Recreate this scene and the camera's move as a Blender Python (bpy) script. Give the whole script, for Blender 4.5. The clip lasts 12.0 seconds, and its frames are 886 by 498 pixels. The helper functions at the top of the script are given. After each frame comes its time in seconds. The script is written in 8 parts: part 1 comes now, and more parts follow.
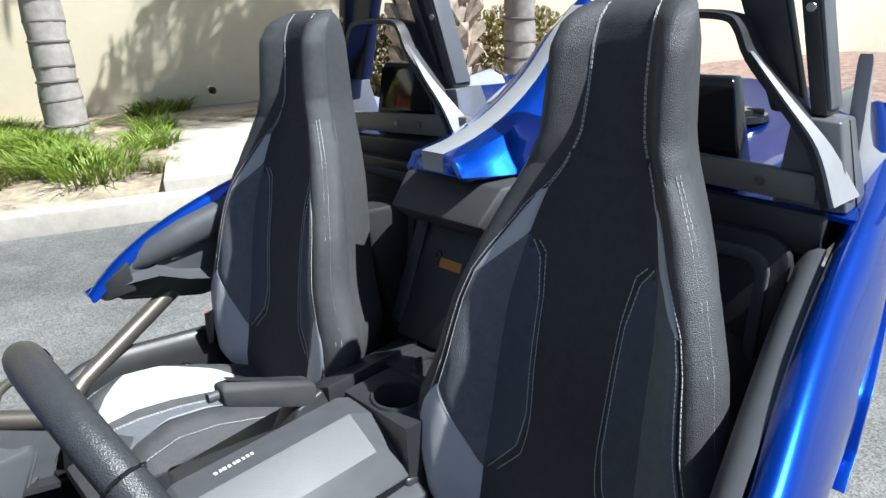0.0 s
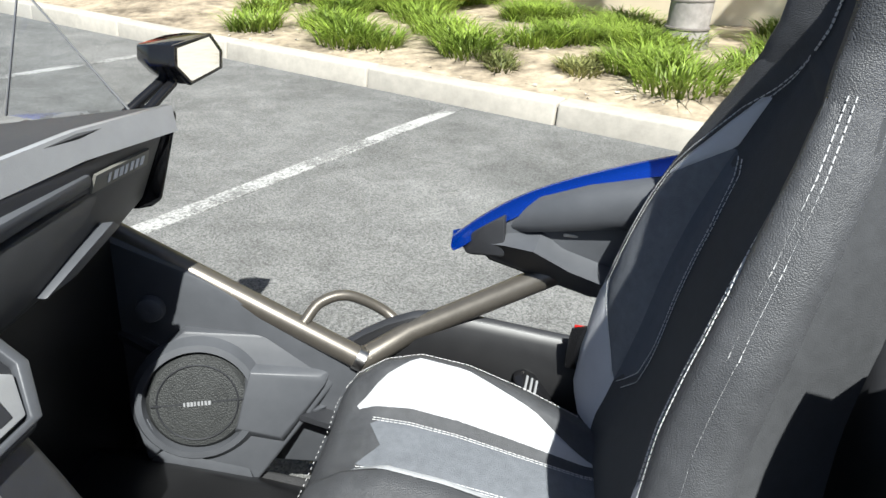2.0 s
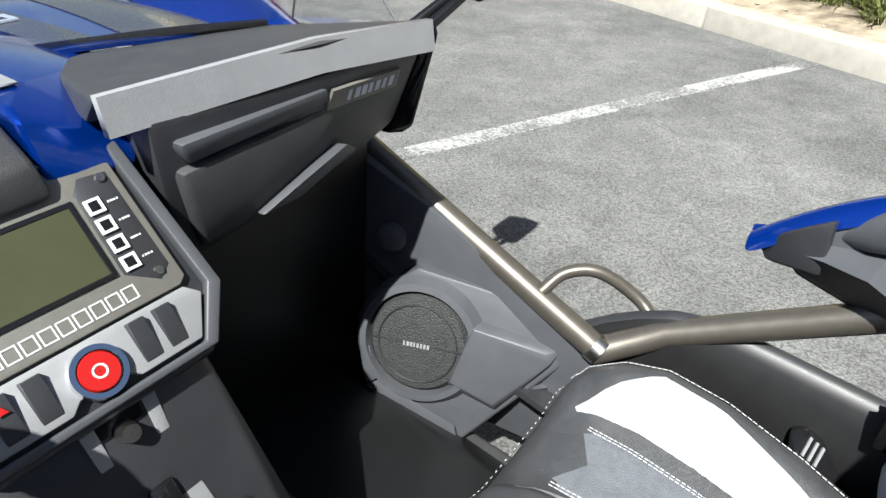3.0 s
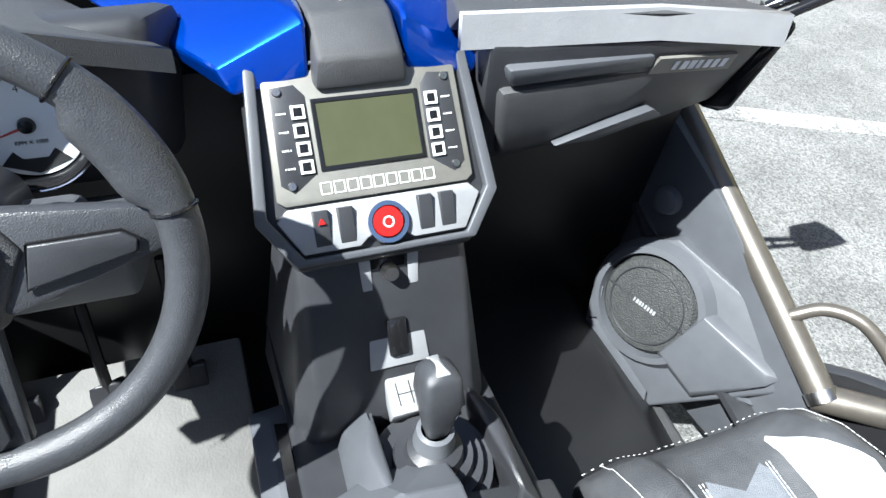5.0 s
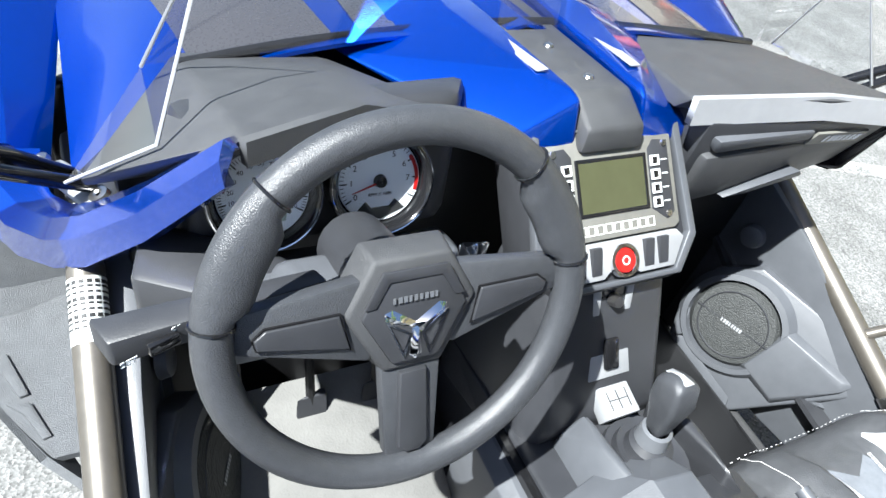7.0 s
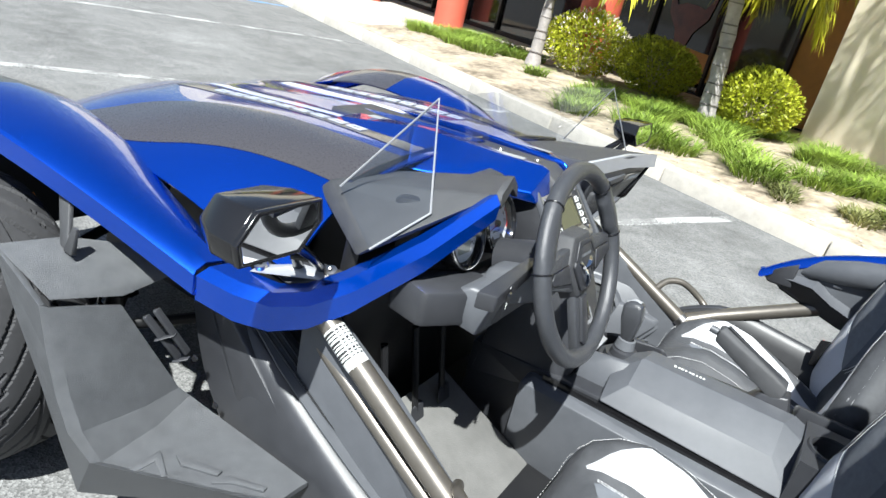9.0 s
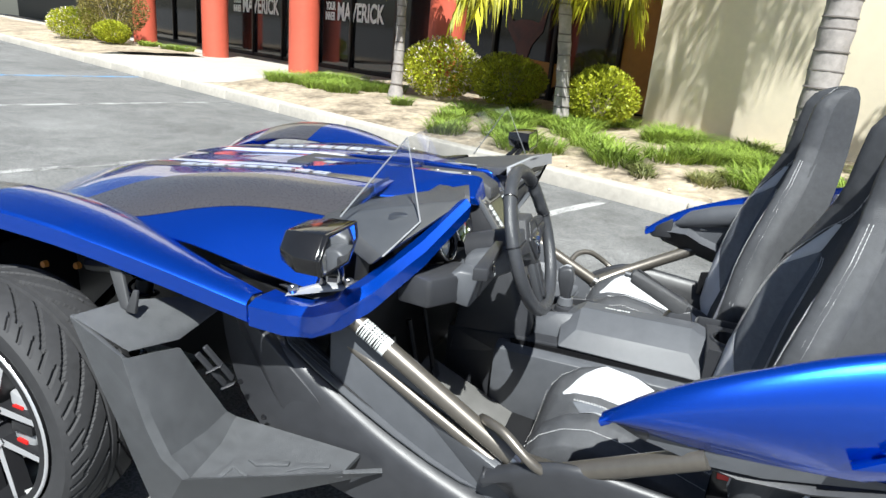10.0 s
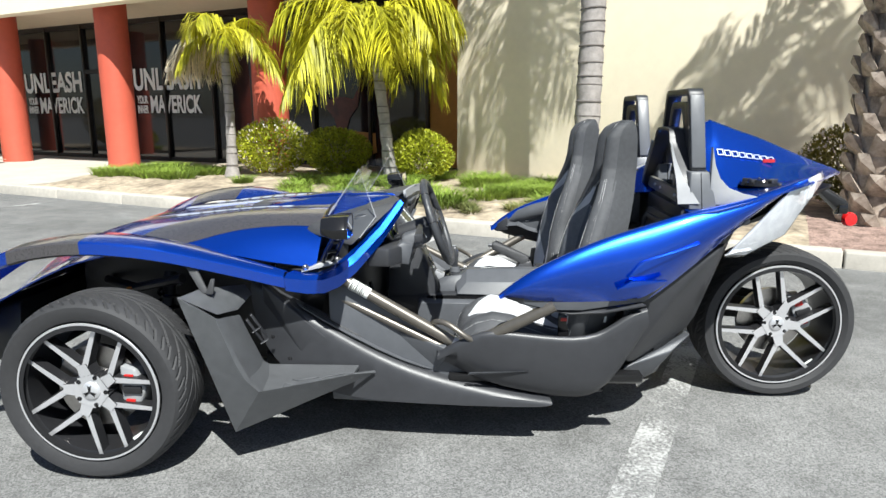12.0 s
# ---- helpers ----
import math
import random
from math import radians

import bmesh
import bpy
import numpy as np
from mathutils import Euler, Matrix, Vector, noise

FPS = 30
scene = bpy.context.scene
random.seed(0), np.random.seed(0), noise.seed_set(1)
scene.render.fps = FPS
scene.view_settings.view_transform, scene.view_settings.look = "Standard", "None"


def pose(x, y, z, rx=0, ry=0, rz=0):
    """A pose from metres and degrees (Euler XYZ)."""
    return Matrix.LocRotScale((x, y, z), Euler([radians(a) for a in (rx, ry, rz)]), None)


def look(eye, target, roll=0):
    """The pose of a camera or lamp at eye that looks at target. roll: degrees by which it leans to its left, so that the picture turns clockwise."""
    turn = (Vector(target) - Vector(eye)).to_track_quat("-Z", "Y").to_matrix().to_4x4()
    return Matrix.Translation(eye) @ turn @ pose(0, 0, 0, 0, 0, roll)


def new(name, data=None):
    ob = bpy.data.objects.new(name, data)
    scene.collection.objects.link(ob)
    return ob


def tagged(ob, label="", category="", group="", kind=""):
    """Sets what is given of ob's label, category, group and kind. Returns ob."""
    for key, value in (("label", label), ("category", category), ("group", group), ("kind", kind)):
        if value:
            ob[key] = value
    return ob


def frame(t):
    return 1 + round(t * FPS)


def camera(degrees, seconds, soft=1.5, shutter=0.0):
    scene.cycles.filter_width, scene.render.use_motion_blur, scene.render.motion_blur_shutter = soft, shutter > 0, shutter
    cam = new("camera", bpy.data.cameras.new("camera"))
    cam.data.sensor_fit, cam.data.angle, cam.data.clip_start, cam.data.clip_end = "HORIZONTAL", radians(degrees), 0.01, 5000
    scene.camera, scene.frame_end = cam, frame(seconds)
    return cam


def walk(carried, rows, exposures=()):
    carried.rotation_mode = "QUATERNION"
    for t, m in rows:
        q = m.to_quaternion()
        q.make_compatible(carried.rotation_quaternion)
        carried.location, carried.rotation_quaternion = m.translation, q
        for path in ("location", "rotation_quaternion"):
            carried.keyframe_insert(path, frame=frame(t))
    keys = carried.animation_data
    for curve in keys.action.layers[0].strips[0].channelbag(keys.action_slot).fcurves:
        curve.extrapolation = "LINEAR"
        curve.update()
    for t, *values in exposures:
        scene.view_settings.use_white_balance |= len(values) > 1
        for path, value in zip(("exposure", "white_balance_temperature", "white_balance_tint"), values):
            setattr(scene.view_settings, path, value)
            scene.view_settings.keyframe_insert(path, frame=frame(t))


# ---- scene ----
cam = camera(68.5, 12.0)
PATH = [
    (0, (1.032, -0.878, 1.238), (2.328, 0.475, 0.537), -2.5),
    (0.5, (1.15, -0.852, 1.216), (2.186, 0.604, 0.317), -1.7),
    (1, (1.256, -0.733, 1.171), (1.977, 0.86, 0.2), 2.1),
    (1.5, (1.386, -0.542, 1.171), (1.792, 1.172, 0.224), 1.7),
    (2, (1.526, -0.331, 1.152), (1.292, 1.433, 0.238), 2.5),
    (2.5, (1.534, -0.204, 1.129), (0.879, 1.406, 0.139), 1.5),
    (3, (1.513, -0.143, 1.101), (0.524, 1.206, 0.004), 0.7),
    (3.5, (1.508, -0.112, 1.096), (0.327, 1.018, -0.058), 3.3),
    (3.7, (1.502, -0.097, 1.094), (0.226, 0.906, -0.074), 2.6),
    (5.3, (1.577, -0.192, 1.195), (0.226, 0.381, -0.163), 6.2),
    (5.5, (1.58, -0.221, 1.2), (0.214, 0.341, -0.148), 5.9),
    (6, (1.556, -0.311, 1.209), (0.162, 0.282, -0.097), 6.2),
    (6.5, (1.512, -0.433, 1.235), (0.168, 0.275, -0.066), 9.9),
    (7, (1.499, -0.559, 1.253), (0.224, 0.26, -0.052), 12.9),
    (7.5, (1.531, -0.719, 1.268), (0.279, 0.198, 0.006), 14.8),
    (7.7, (1.555, -0.808, 1.276), (0.303, 0.136, 0.035), 15.1),
    (9.3, (1.445, -1.546, 1.252), (0.673, 0.144, 0.512), 11.4),
    (9.5, (1.471, -1.613, 1.288), (0.701, 0.071, 0.533), 9.0),
    (10, (1.426, -1.854, 1.288), (0.836, -0.05, 0.657), 5.3),
    (10.5, (1.351, -2.143, 1.297), (1.031, -0.259, 0.707), 1.9),
    (11, (1.372, -2.425, 1.269), (1.235, -0.48, 0.824), 1.1),
    (11.5, (1.424, -2.719, 1.267), (1.248, -0.769, 0.859), 1.2),
    (12, (1.315, -2.974, 1.256), (1.216, -1.017, 0.855), 0.0),
]
walk(cam, [(t, look(eye, target, roll)) for t, eye, target, roll in PATH], exposures=((0, 1.0, 5950, 9), (1, 1.05, 6000, 9), (2.5, 1.0, 6350, 9), (3.7, 1.25, 6200, 9), (5.3, 1.85, 5950, 9), (6.5, 1.9, 6000, 9), (7.7, 1.8, 6050, 9), (9.3, 1.2, 6100, 9), (12, 0.95, 6250, 9)))

# ---- world, sun, exposure ----
SUN_EL, SUN_AZ = 54.0, -70.0          # degrees; azimuth from +x, the sun stands on the driver's side
world = bpy.data.worlds.new("sky")
scene.world = world
world.use_nodes = True
_n, _l = world.node_tree.nodes, world.node_tree.links
_sky = _n.new("ShaderNodeTexSky")
_sky.sky_type, _sky.sun_disc = "NISHITA", False
_sky.sun_elevation, _sky.sun_rotation = radians(SUN_EL), radians(90 - SUN_AZ)
_l.new(_sky.outputs[0], _n["Background"].inputs[0])
_n["Background"].inputs[1].default_value = 0.046
sun = new("sun", bpy.data.lights.new("sun", "SUN"))
sun.data.energy, sun.data.angle, sun.data.color = 5.0, radians(0.6), (0.985, 0.975, 0.905)
_d = Vector((math.cos(radians(SUN_EL)) * math.cos(radians(SUN_AZ)), math.cos(radians(SUN_EL)) * math.sin(radians(SUN_AZ)), math.sin(radians(SUN_EL))))
sun.matrix_world = look(_d * 30, (0, 0, 0))

# ---- materials ----
def node(nt, kind, **values):
    n = nt.nodes.new(kind)
    for key, value in values.items():
        n.inputs[key].default_value = value
    return n


def material(name, colour, rough=0.5, metal=0.0, vary=0.15, scale=40.0, fine=300.0, bump=0.0, bump_scale=400.0, coat=0.0, tint=None, big=2.0, spec=0.5, rand=0.0):
    """Base colour varied at two scales, uneven roughness, fine relief."""
    m = bpy.data.materials.new(name)
    m.use_nodes = True
    nt = m.node_tree
    b = nt.nodes["Principled BSDF"]
    tc = nt.nodes.new("ShaderNodeTexCoord")
    n1 = node(nt, "ShaderNodeTexNoise", Scale=big, Detail=5.0, Roughness=0.6)
    n2 = node(nt, "ShaderNodeTexNoise", Scale=scale, Detail=4.0, Roughness=0.65)
    for n in (n1, n2):
        nt.links.new(tc.outputs["Object"], n.inputs["Vector"])
    mixn = node(nt, "ShaderNodeMath")
    mixn.operation = "ADD"
    nt.links.new(n1.outputs["Fac"], mixn.inputs[0])
    nt.links.new(n2.outputs["Fac"], mixn.inputs[1])
    ramp = node(nt, "ShaderNodeMapRange")
    ramp.inputs["From Min"].default_value, ramp.inputs["From Max"].default_value = 0.7, 1.3
    nt.links.new(mixn.outputs[0], ramp.inputs["Value"])
    mx = nt.nodes.new("ShaderNodeMix")
    mx.data_type = "RGBA"
    lo = tuple(max(0.0, c * (1 - vary)) for c in colour)
    hi = tuple(min(1.0, c * (1 + vary)) for c in (tint or colour))
    mx.inputs["A"].default_value, mx.inputs["B"].default_value = (*lo, 1), (*hi, 1)
    nt.links.new(ramp.outputs[0], mx.inputs["Factor"])
    out = mx.outputs["Result"]
    if rand:
        oi = nt.nodes.new("ShaderNodeObjectInfo")
        hs = nt.nodes.new("ShaderNodeHueSaturation")
        mr = node(nt, "ShaderNodeMapRange")
        mr.inputs["To Min"].default_value, mr.inputs["To Max"].default_value = 1 - rand, 1 + rand
        nt.links.new(oi.outputs["Random"], mr.inputs["Value"])
        nt.links.new(mr.outputs[0], hs.inputs["Value"])
        nt.links.new(out, hs.inputs["Color"])
        out = hs.outputs["Color"]
    nt.links.new(out, b.inputs["Base Color"])
    b.inputs["Metallic"].default_value = metal
    b.inputs["Specular IOR Level"].default_value = spec
    rr = node(nt, "ShaderNodeMapRange")
    rr.inputs["To Min"].default_value, rr.inputs["To Max"].default_value = max(0.0, rough * 0.85), min(1.0, rough * 1.15)
    nt.links.new(n2.outputs["Fac"], rr.inputs["Value"])
    nt.links.new(rr.outputs[0], b.inputs["Roughness"])
    if coat:
        b.inputs["Coat Weight"].default_value, b.inputs["Coat Roughness"].default_value = coat, 0.03
    if bump:
        n3 = node(nt, "ShaderNodeTexNoise", Scale=bump_scale, Detail=3.0)
        nt.links.new(tc.outputs["Object"], n3.inputs["Vector"])
        bp = node(nt, "ShaderNodeBump", Strength=bump, Distance=0.002)
        nt.links.new(n3.outputs["Fac"], bp.inputs["Height"])
        nt.links.new(bp.outputs[0], b.inputs["Normal"])
    return m


def fabric(name, colour, cell, rough=0.85, depth=0.6):
    """Woven or dimpled cloth: a fine checker of dots in the relief and the colour."""
    m = material(name, colour, rough, vary=0.2, scale=60, spec=0.3)
    nt = m.node_tree
    b = nt.nodes["Principled BSDF"]
    tc = nt.nodes.new("ShaderNodeTexCoord")
    v = node(nt, "ShaderNodeTexVoronoi", Scale=1 / cell, Randomness=0.8)
    nt.links.new(tc.outputs["Object"], v.inputs["Vector"])
    bp = node(nt, "ShaderNodeBump", Strength=depth, Distance=0.0015)
    bp.invert = True
    nt.links.new(v.outputs["Distance"], bp.inputs["Height"])
    nt.links.new(bp.outputs[0], b.inputs["Normal"])
    return m


def flake_paint(name, colour):
    m = material(name, colour, 0.26, 0.8, vary=0.05, scale=900, coat=1.0, tint=tuple(c * 1.15 for c in colour))
    nt = m.node_tree
    tc = nt.nodes.new("ShaderNodeTexCoord")
    v = node(nt, "ShaderNodeTexVoronoi", Scale=1500.0)
    nt.links.new(tc.outputs["Object"], v.inputs["Vector"])
    bp = node(nt, "ShaderNodeBump", Strength=0.06, Distance=0.001)
    nt.links.new(v.outputs["Distance"], bp.inputs["Height"])
    nt.links.new(bp.outputs[0], nt.nodes["Principled BSDF"].inputs["Normal"])
    return m


def asphalt(name):
    m = material(name, (0.148, 0.148, 0.145), 0.9, vary=0.3, scale=5, big=0.5, spec=0.3)
    nt = m.node_tree
    b = nt.nodes["Principled BSDF"]
    tc = nt.nodes.new("ShaderNodeTexCoord")
    v = node(nt, "ShaderNodeTexVoronoi", Scale=190.0)
    nt.links.new(tc.outputs["Object"], v.inputs["Vector"])
    mr = node(nt, "ShaderNodeMapRange")
    mr.inputs["To Min"].default_value, mr.inputs["To Max"].default_value = 0.58, 1.46
    sep = nt.nodes.new("ShaderNodeSeparateColor")
    nt.links.new(v.outputs["Color"], sep.inputs[0])
    nt.links.new(sep.outputs[0], mr.inputs["Value"])
    old = b.inputs["Base Color"].links[0].from_socket
    vm = nt.nodes.new("ShaderNodeVectorMath")
    vm.operation = "SCALE"
    nt.links.new(old, vm.inputs[0])
    nt.links.new(mr.outputs[0], vm.inputs["Scale"])
    # worn pale streaks and oil stains
    n = node(nt, "ShaderNodeTexNoise", Scale=1.3, Detail=6.0, Distortion=0.8)
    nt.links.new(tc.outputs["Object"], n.inputs["Vector"])
    m2 = node(nt, "ShaderNodeMapRange")
    m2.inputs["From Min"].default_value, m2.inputs["From Max"].default_value = 0.3, 0.7
    m2.inputs["To Min"].default_value, m2.inputs["To Max"].default_value = 0.85, 1.17
    nt.links.new(n.outputs["Fac"], m2.inputs["Value"])
    vm2 = nt.nodes.new("ShaderNodeVectorMath")
    vm2.operation = "SCALE"
    nt.links.new(vm.outputs[0], vm2.inputs[0])
    nt.links.new(m2.outputs[0], vm2.inputs["Scale"])
    nt.links.new(vm2.outputs[0], b.inputs["Base Color"])
    bp = node(nt, "ShaderNodeBump", Strength=0.4, Distance=0.003)
    nt.links.new(v.outputs["Distance"], bp.inputs["Height"])
    nt.links.new(bp.outputs[0], b.inputs["Normal"])
    return m


def glassy(name, colour, rough=0.0, mix=0.88):
    """Thin clear sheet: mostly see-through, with a glossy film."""
    m = bpy.data.materials.new(name)
    m.use_nodes = True
    nt = m.node_tree
    nt.nodes.clear()
    o = nt.nodes.new("ShaderNodeOutputMaterial")
    t = nt.nodes.new("ShaderNodeBsdfTransparent")
    t.inputs[0].default_value = (*colour, 1)
    g = nt.nodes.new("ShaderNodeBsdfGlossy")
    g.inputs["Roughness"].default_value = rough
    f = nt.nodes.new("ShaderNodeLayerWeight")
    f.inputs["Blend"].default_value = 0.25
    s = nt.nodes.new("ShaderNodeMixShader")
    q = node(nt, "ShaderNodeMapRange")
    q.inputs["To Min"].default_value, q.inputs["To Max"].default_value = 0.035, 0.55
    nt.links.new(f.outputs["Facing"], q.inputs["Value"])
    nt.links.new(q.outputs[0], s.inputs[0])
    nt.links.new(t.outputs[0], s.inputs[1])
    nt.links.new(g.outputs[0], s.inputs[2])
    nt.links.new(s.outputs[0], o.inputs[0])
    return m


BLUE = flake_paint("blue_paint", (0.0005, 0.056, 0.45))
DECAL = material("satin_black_decal", (0.05, 0.047, 0.05), 0.28, vary=0.1, coat=0.4, scale=200)
SILVER_DECAL = material("silver_decal", (0.62, 0.66, 0.75), 0.3, 0.3, vary=0.05, coat=0.5)
WHITE_DECAL = material("white_decal", (0.8, 0.82, 0.85), 0.3, vary=0.03)
RED_DECAL = material("red_decal", (0.45, 0.02, 0.02), 0.3, vary=0.05)
PLASTIC = material("grained_black_plastic", (0.046, 0.047, 0.050), 0.55, vary=0.2, scale=30, bump=0.5, bump_scale=900)
PLASTIC_S = material("smooth_dark_plastic", (0.030, 0.031, 0.035), 0.42, vary=0.15, scale=25, bump=0.12, bump_scale=700)
PLASTIC_G = material("slate_plastic", (0.074, 0.078, 0.087), 0.45, vary=0.12, scale=25, bump=0.15, bump_scale=600)
# grey plastic; on the hoop's side faces it stands for light on black
HOOPG = material("satin_grey_hoop", (0.105, 0.110, 0.120), 0.36, vary=0.1, scale=25, bump=0.12, bump_scale=600)
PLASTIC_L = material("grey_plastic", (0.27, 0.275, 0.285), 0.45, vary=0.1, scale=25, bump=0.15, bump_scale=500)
FINP = material("coarse_grained_plastic", (0.074, 0.077, 0.082), 0.5, vary=0.25, scale=30, bump=0.9, bump_scale=650)
GUN = material("warm_gunmetal_panel", (0.20, 0.195, 0.175), 0.45, 0.3, vary=0.1, scale=90, bump=0.1, bump_scale=900)
GLOSS = material("gloss_black", (0.01, 0.01, 0.011), 0.12, vary=0.1)
RUBBER = material("tyre_rubber", (0.028, 0.028, 0.03), 0.72, vary=0.25, scale=60, bump=0.25, bump_scale=500)
WHEELRUB = material("steering_leather", (0.044, 0.046, 0.051), 0.35, vary=0.15, scale=120, bump=0.35, bump_scale=750)
ALLOY = material("machined_alloy", (0.72, 0.72, 0.74), 0.32, 0.7, vary=0.06, scale=200)
ALLOYD = material("black_alloy", (0.02, 0.02, 0.022), 0.3, 0.2, vary=0.1)
STEEL = material("brushed_steel", (0.5, 0.48, 0.46), 0.3, 1.0, vary=0.15, scale=80)
CHROME = material("chrome", (0.8, 0.8, 0.82), 0.08, 1.0, vary=0.02)
TUBE = material("bronze_grey_coat", (0.16, 0.145, 0.125), 0.38, 0.65, vary=0.1, scale=60)
TUBEB = material("black_tube_coat", (0.012, 0.012, 0.013), 0.4, 0.2, vary=0.1)
MESHF = fabric("charcoal_mesh_cloth", (0.145, 0.155, 0.172), 0.0016)
INSERT = fabric("navy_black_cloth", (0.078, 0.087, 0.105), 0.0014, 0.85, 0.4)
SUEDE = fabric("black_soft_cloth", (0.052, 0.054, 0.058), 0.0015, 0.9, 0.3)
VINYL = fabric("carbon_weave_vinyl", (0.062, 0.064, 0.069), 0.0016, 0.46, 0.5)
SILVER_V = material("silver_vinyl", (0.50, 0.51, 0.54), 0.5, vary=0.06, scale=30, bump=0.3, bump_scale=900)
WHITE_V = material("pale_vinyl", (0.48, 0.49, 0.51), 0.5, vary=0.06, scale=30, bump=0.4, bump_scale=900)
THREAD = material("white_thread", (0.55, 0.55, 0.55), 0.8, vary=0.1)
CARPET = material("dark_floor_mat", (0.040, 0.040, 0.042), 0.9, vary=0.3, scale=15, bump=0.6, bump_scale=300)
CARPET_L = material("grey_floor_panel", (0.13, 0.128, 0.122), 0.8, vary=0.25, scale=12, bump=0.4, bump_scale=250)
SPEAKER = fabric("speaker_mesh", (0.04, 0.042, 0.042), 0.003, 0.55, 1.0)
LCD = material("olive_lcd", (0.055, 0.058, 0.03), 0.25, vary=0.12, scale=12, big=6)
LCDG = material("pale_green_lcd", (0.30, 0.36, 0.30), 0.3, vary=0.05)
DIAL = material("white_dial_face", (0.8, 0.82, 0.84), 0.45, vary=0.03)
RED = material("red_plastic", (0.42, 0.012, 0.01), 0.3, vary=0.06)
REDLENS = material("red_reflector", (0.55, 0.01, 0.012), 0.15, vary=0.05, coat=0.8)
ORANGE = material("orange_label", (0.75, 0.28, 0.04), 0.5, vary=0.04)
LABELW = material("white_label", (0.7, 0.72, 0.7), 0.5, vary=0.05)
GREEN = material("green_label_ring", (0.02, 0.22, 0.12), 0.5, vary=0.05)
INK = material("black_ink", (0.02, 0.02, 0.02), 0.6, vary=0.05)
GLASS = glassy("clear_acrylic", (0.93, 0.95, 0.97))
LENS = glassy("clear_lamp_lens", (0.9, 0.92, 0.95))
MIRROR = material("mirror_glass", (0.9, 0.9, 0.9), 0.01, 1.0, vary=0.0)
REFLECT = material("lamp_reflector", (0.86, 0.87, 0.90), 0.14, 0.5, vary=0.25, scale=30, bump=1.0, bump_scale=32)

ASPHALT = asphalt("worn_asphalt")
LINEW = asphalt("worn_white_line")
LINEB = asphalt("worn_blue_line")
for _m, _c in ((LINEW, (0.40, 0.40, 0.39, 1)), (LINEB, (0.10, 0.27, 0.5, 1))):      # paint rubbed off in patches down to the asphalt
    _t = _m.node_tree
    _b = _t.nodes["Principled BSDF"]
    _tc = _t.nodes.new("ShaderNodeTexCoord")
    _n1 = node(_t, "ShaderNodeTexNoise", Scale=70.0, Detail=4.0, Roughness=0.7)
    _n2 = node(_t, "ShaderNodeTexNoise", Scale=3.5, Detail=3.0)
    _mp = node(_t, "ShaderNodeMath")
    _mp.operation = "ADD"
    _mr = node(_t, "ShaderNodeMapRange")
    _mr.inputs["From Min"].default_value, _mr.inputs["From Max"].default_value = 0.92, 1.10
    for _k, _n in enumerate((_n1, _n2)):
        _t.links.new(_tc.outputs["Object"], _n.inputs["Vector"])
        _t.links.new(_n.outputs["Fac"], _mp.inputs[_k])
    _t.links.new(_mp.outputs[0], _mr.inputs["Value"])
    _mx = _t.nodes.new("ShaderNodeMix")
    _mx.data_type = "RGBA"
    _t.links.new(_mr.outputs[0], _mx.inputs["Factor"])
    _t.links.new(_b.inputs["Base Color"].links[0].from_socket, _mx.inputs["A"])
    _mx.inputs["B"].default_value = _c
    _t.links.new(_mx.outputs["Result"], _b.inputs["Base Color"])
CONCRETE = material("pale_concrete", (0.43, 0.40, 0.35), 0.85, vary=0.16, scale=14, big=1.5, bump=0.4, bump_scale=90)
SOIL = material("dry_soil", (0.24, 0.19, 0.135), 0.95, vary=0.5, scale=9, big=1.6, bump=1.0, bump_scale=60, tint=(0.36, 0.30, 0.22))
MULCH = material("red_brown_mulch", (0.14, 0.085, 0.065), 0.95, vary=0.6, scale=60, big=9, bump=1.0, bump_scale=120, tint=(0.26, 0.18, 0.15))
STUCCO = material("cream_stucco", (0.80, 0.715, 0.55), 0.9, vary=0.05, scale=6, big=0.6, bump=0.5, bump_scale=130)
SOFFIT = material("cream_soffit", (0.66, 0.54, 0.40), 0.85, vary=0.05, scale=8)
COLUMN = material("terracotta_paint", (0.50, 0.095, 0.055), 0.6, vary=0.08, scale=10, bump=0.2, bump_scale=150)
OCHRE = material("ochre_paint", (0.42, 0.20, 0.05), 0.7, vary=0.1, scale=8)
DARKGLASS = material("dark_shop_glass", (0.012, 0.012, 0.014), 0.06, vary=0.2, scale=3, spec=0.6)
FRAME = material("dark_bronze_frame", (0.02, 0.016, 0.014), 0.4, 0.4, vary=0.1)
LETTER = material("white_vinyl_letters", (0.62, 0.62, 0.62), 0.6, vary=0.04)
TRUNK = material("ringed_palm_bark", (0.30, 0.275, 0.26), 0.9, vary=0.25, scale=12, big=3, bump=0.8, bump_scale=40)
TRUNKR = material("shaggy_palm_bark", (0.27, 0.20, 0.15), 0.95, vary=0.45, scale=14, big=4, bump=1.0, bump_scale=50, tint=(0.36, 0.30, 0.25))
RING = material("dark_bark_ring", (0.13, 0.115, 0.105), 0.95, vary=0.3, scale=20)


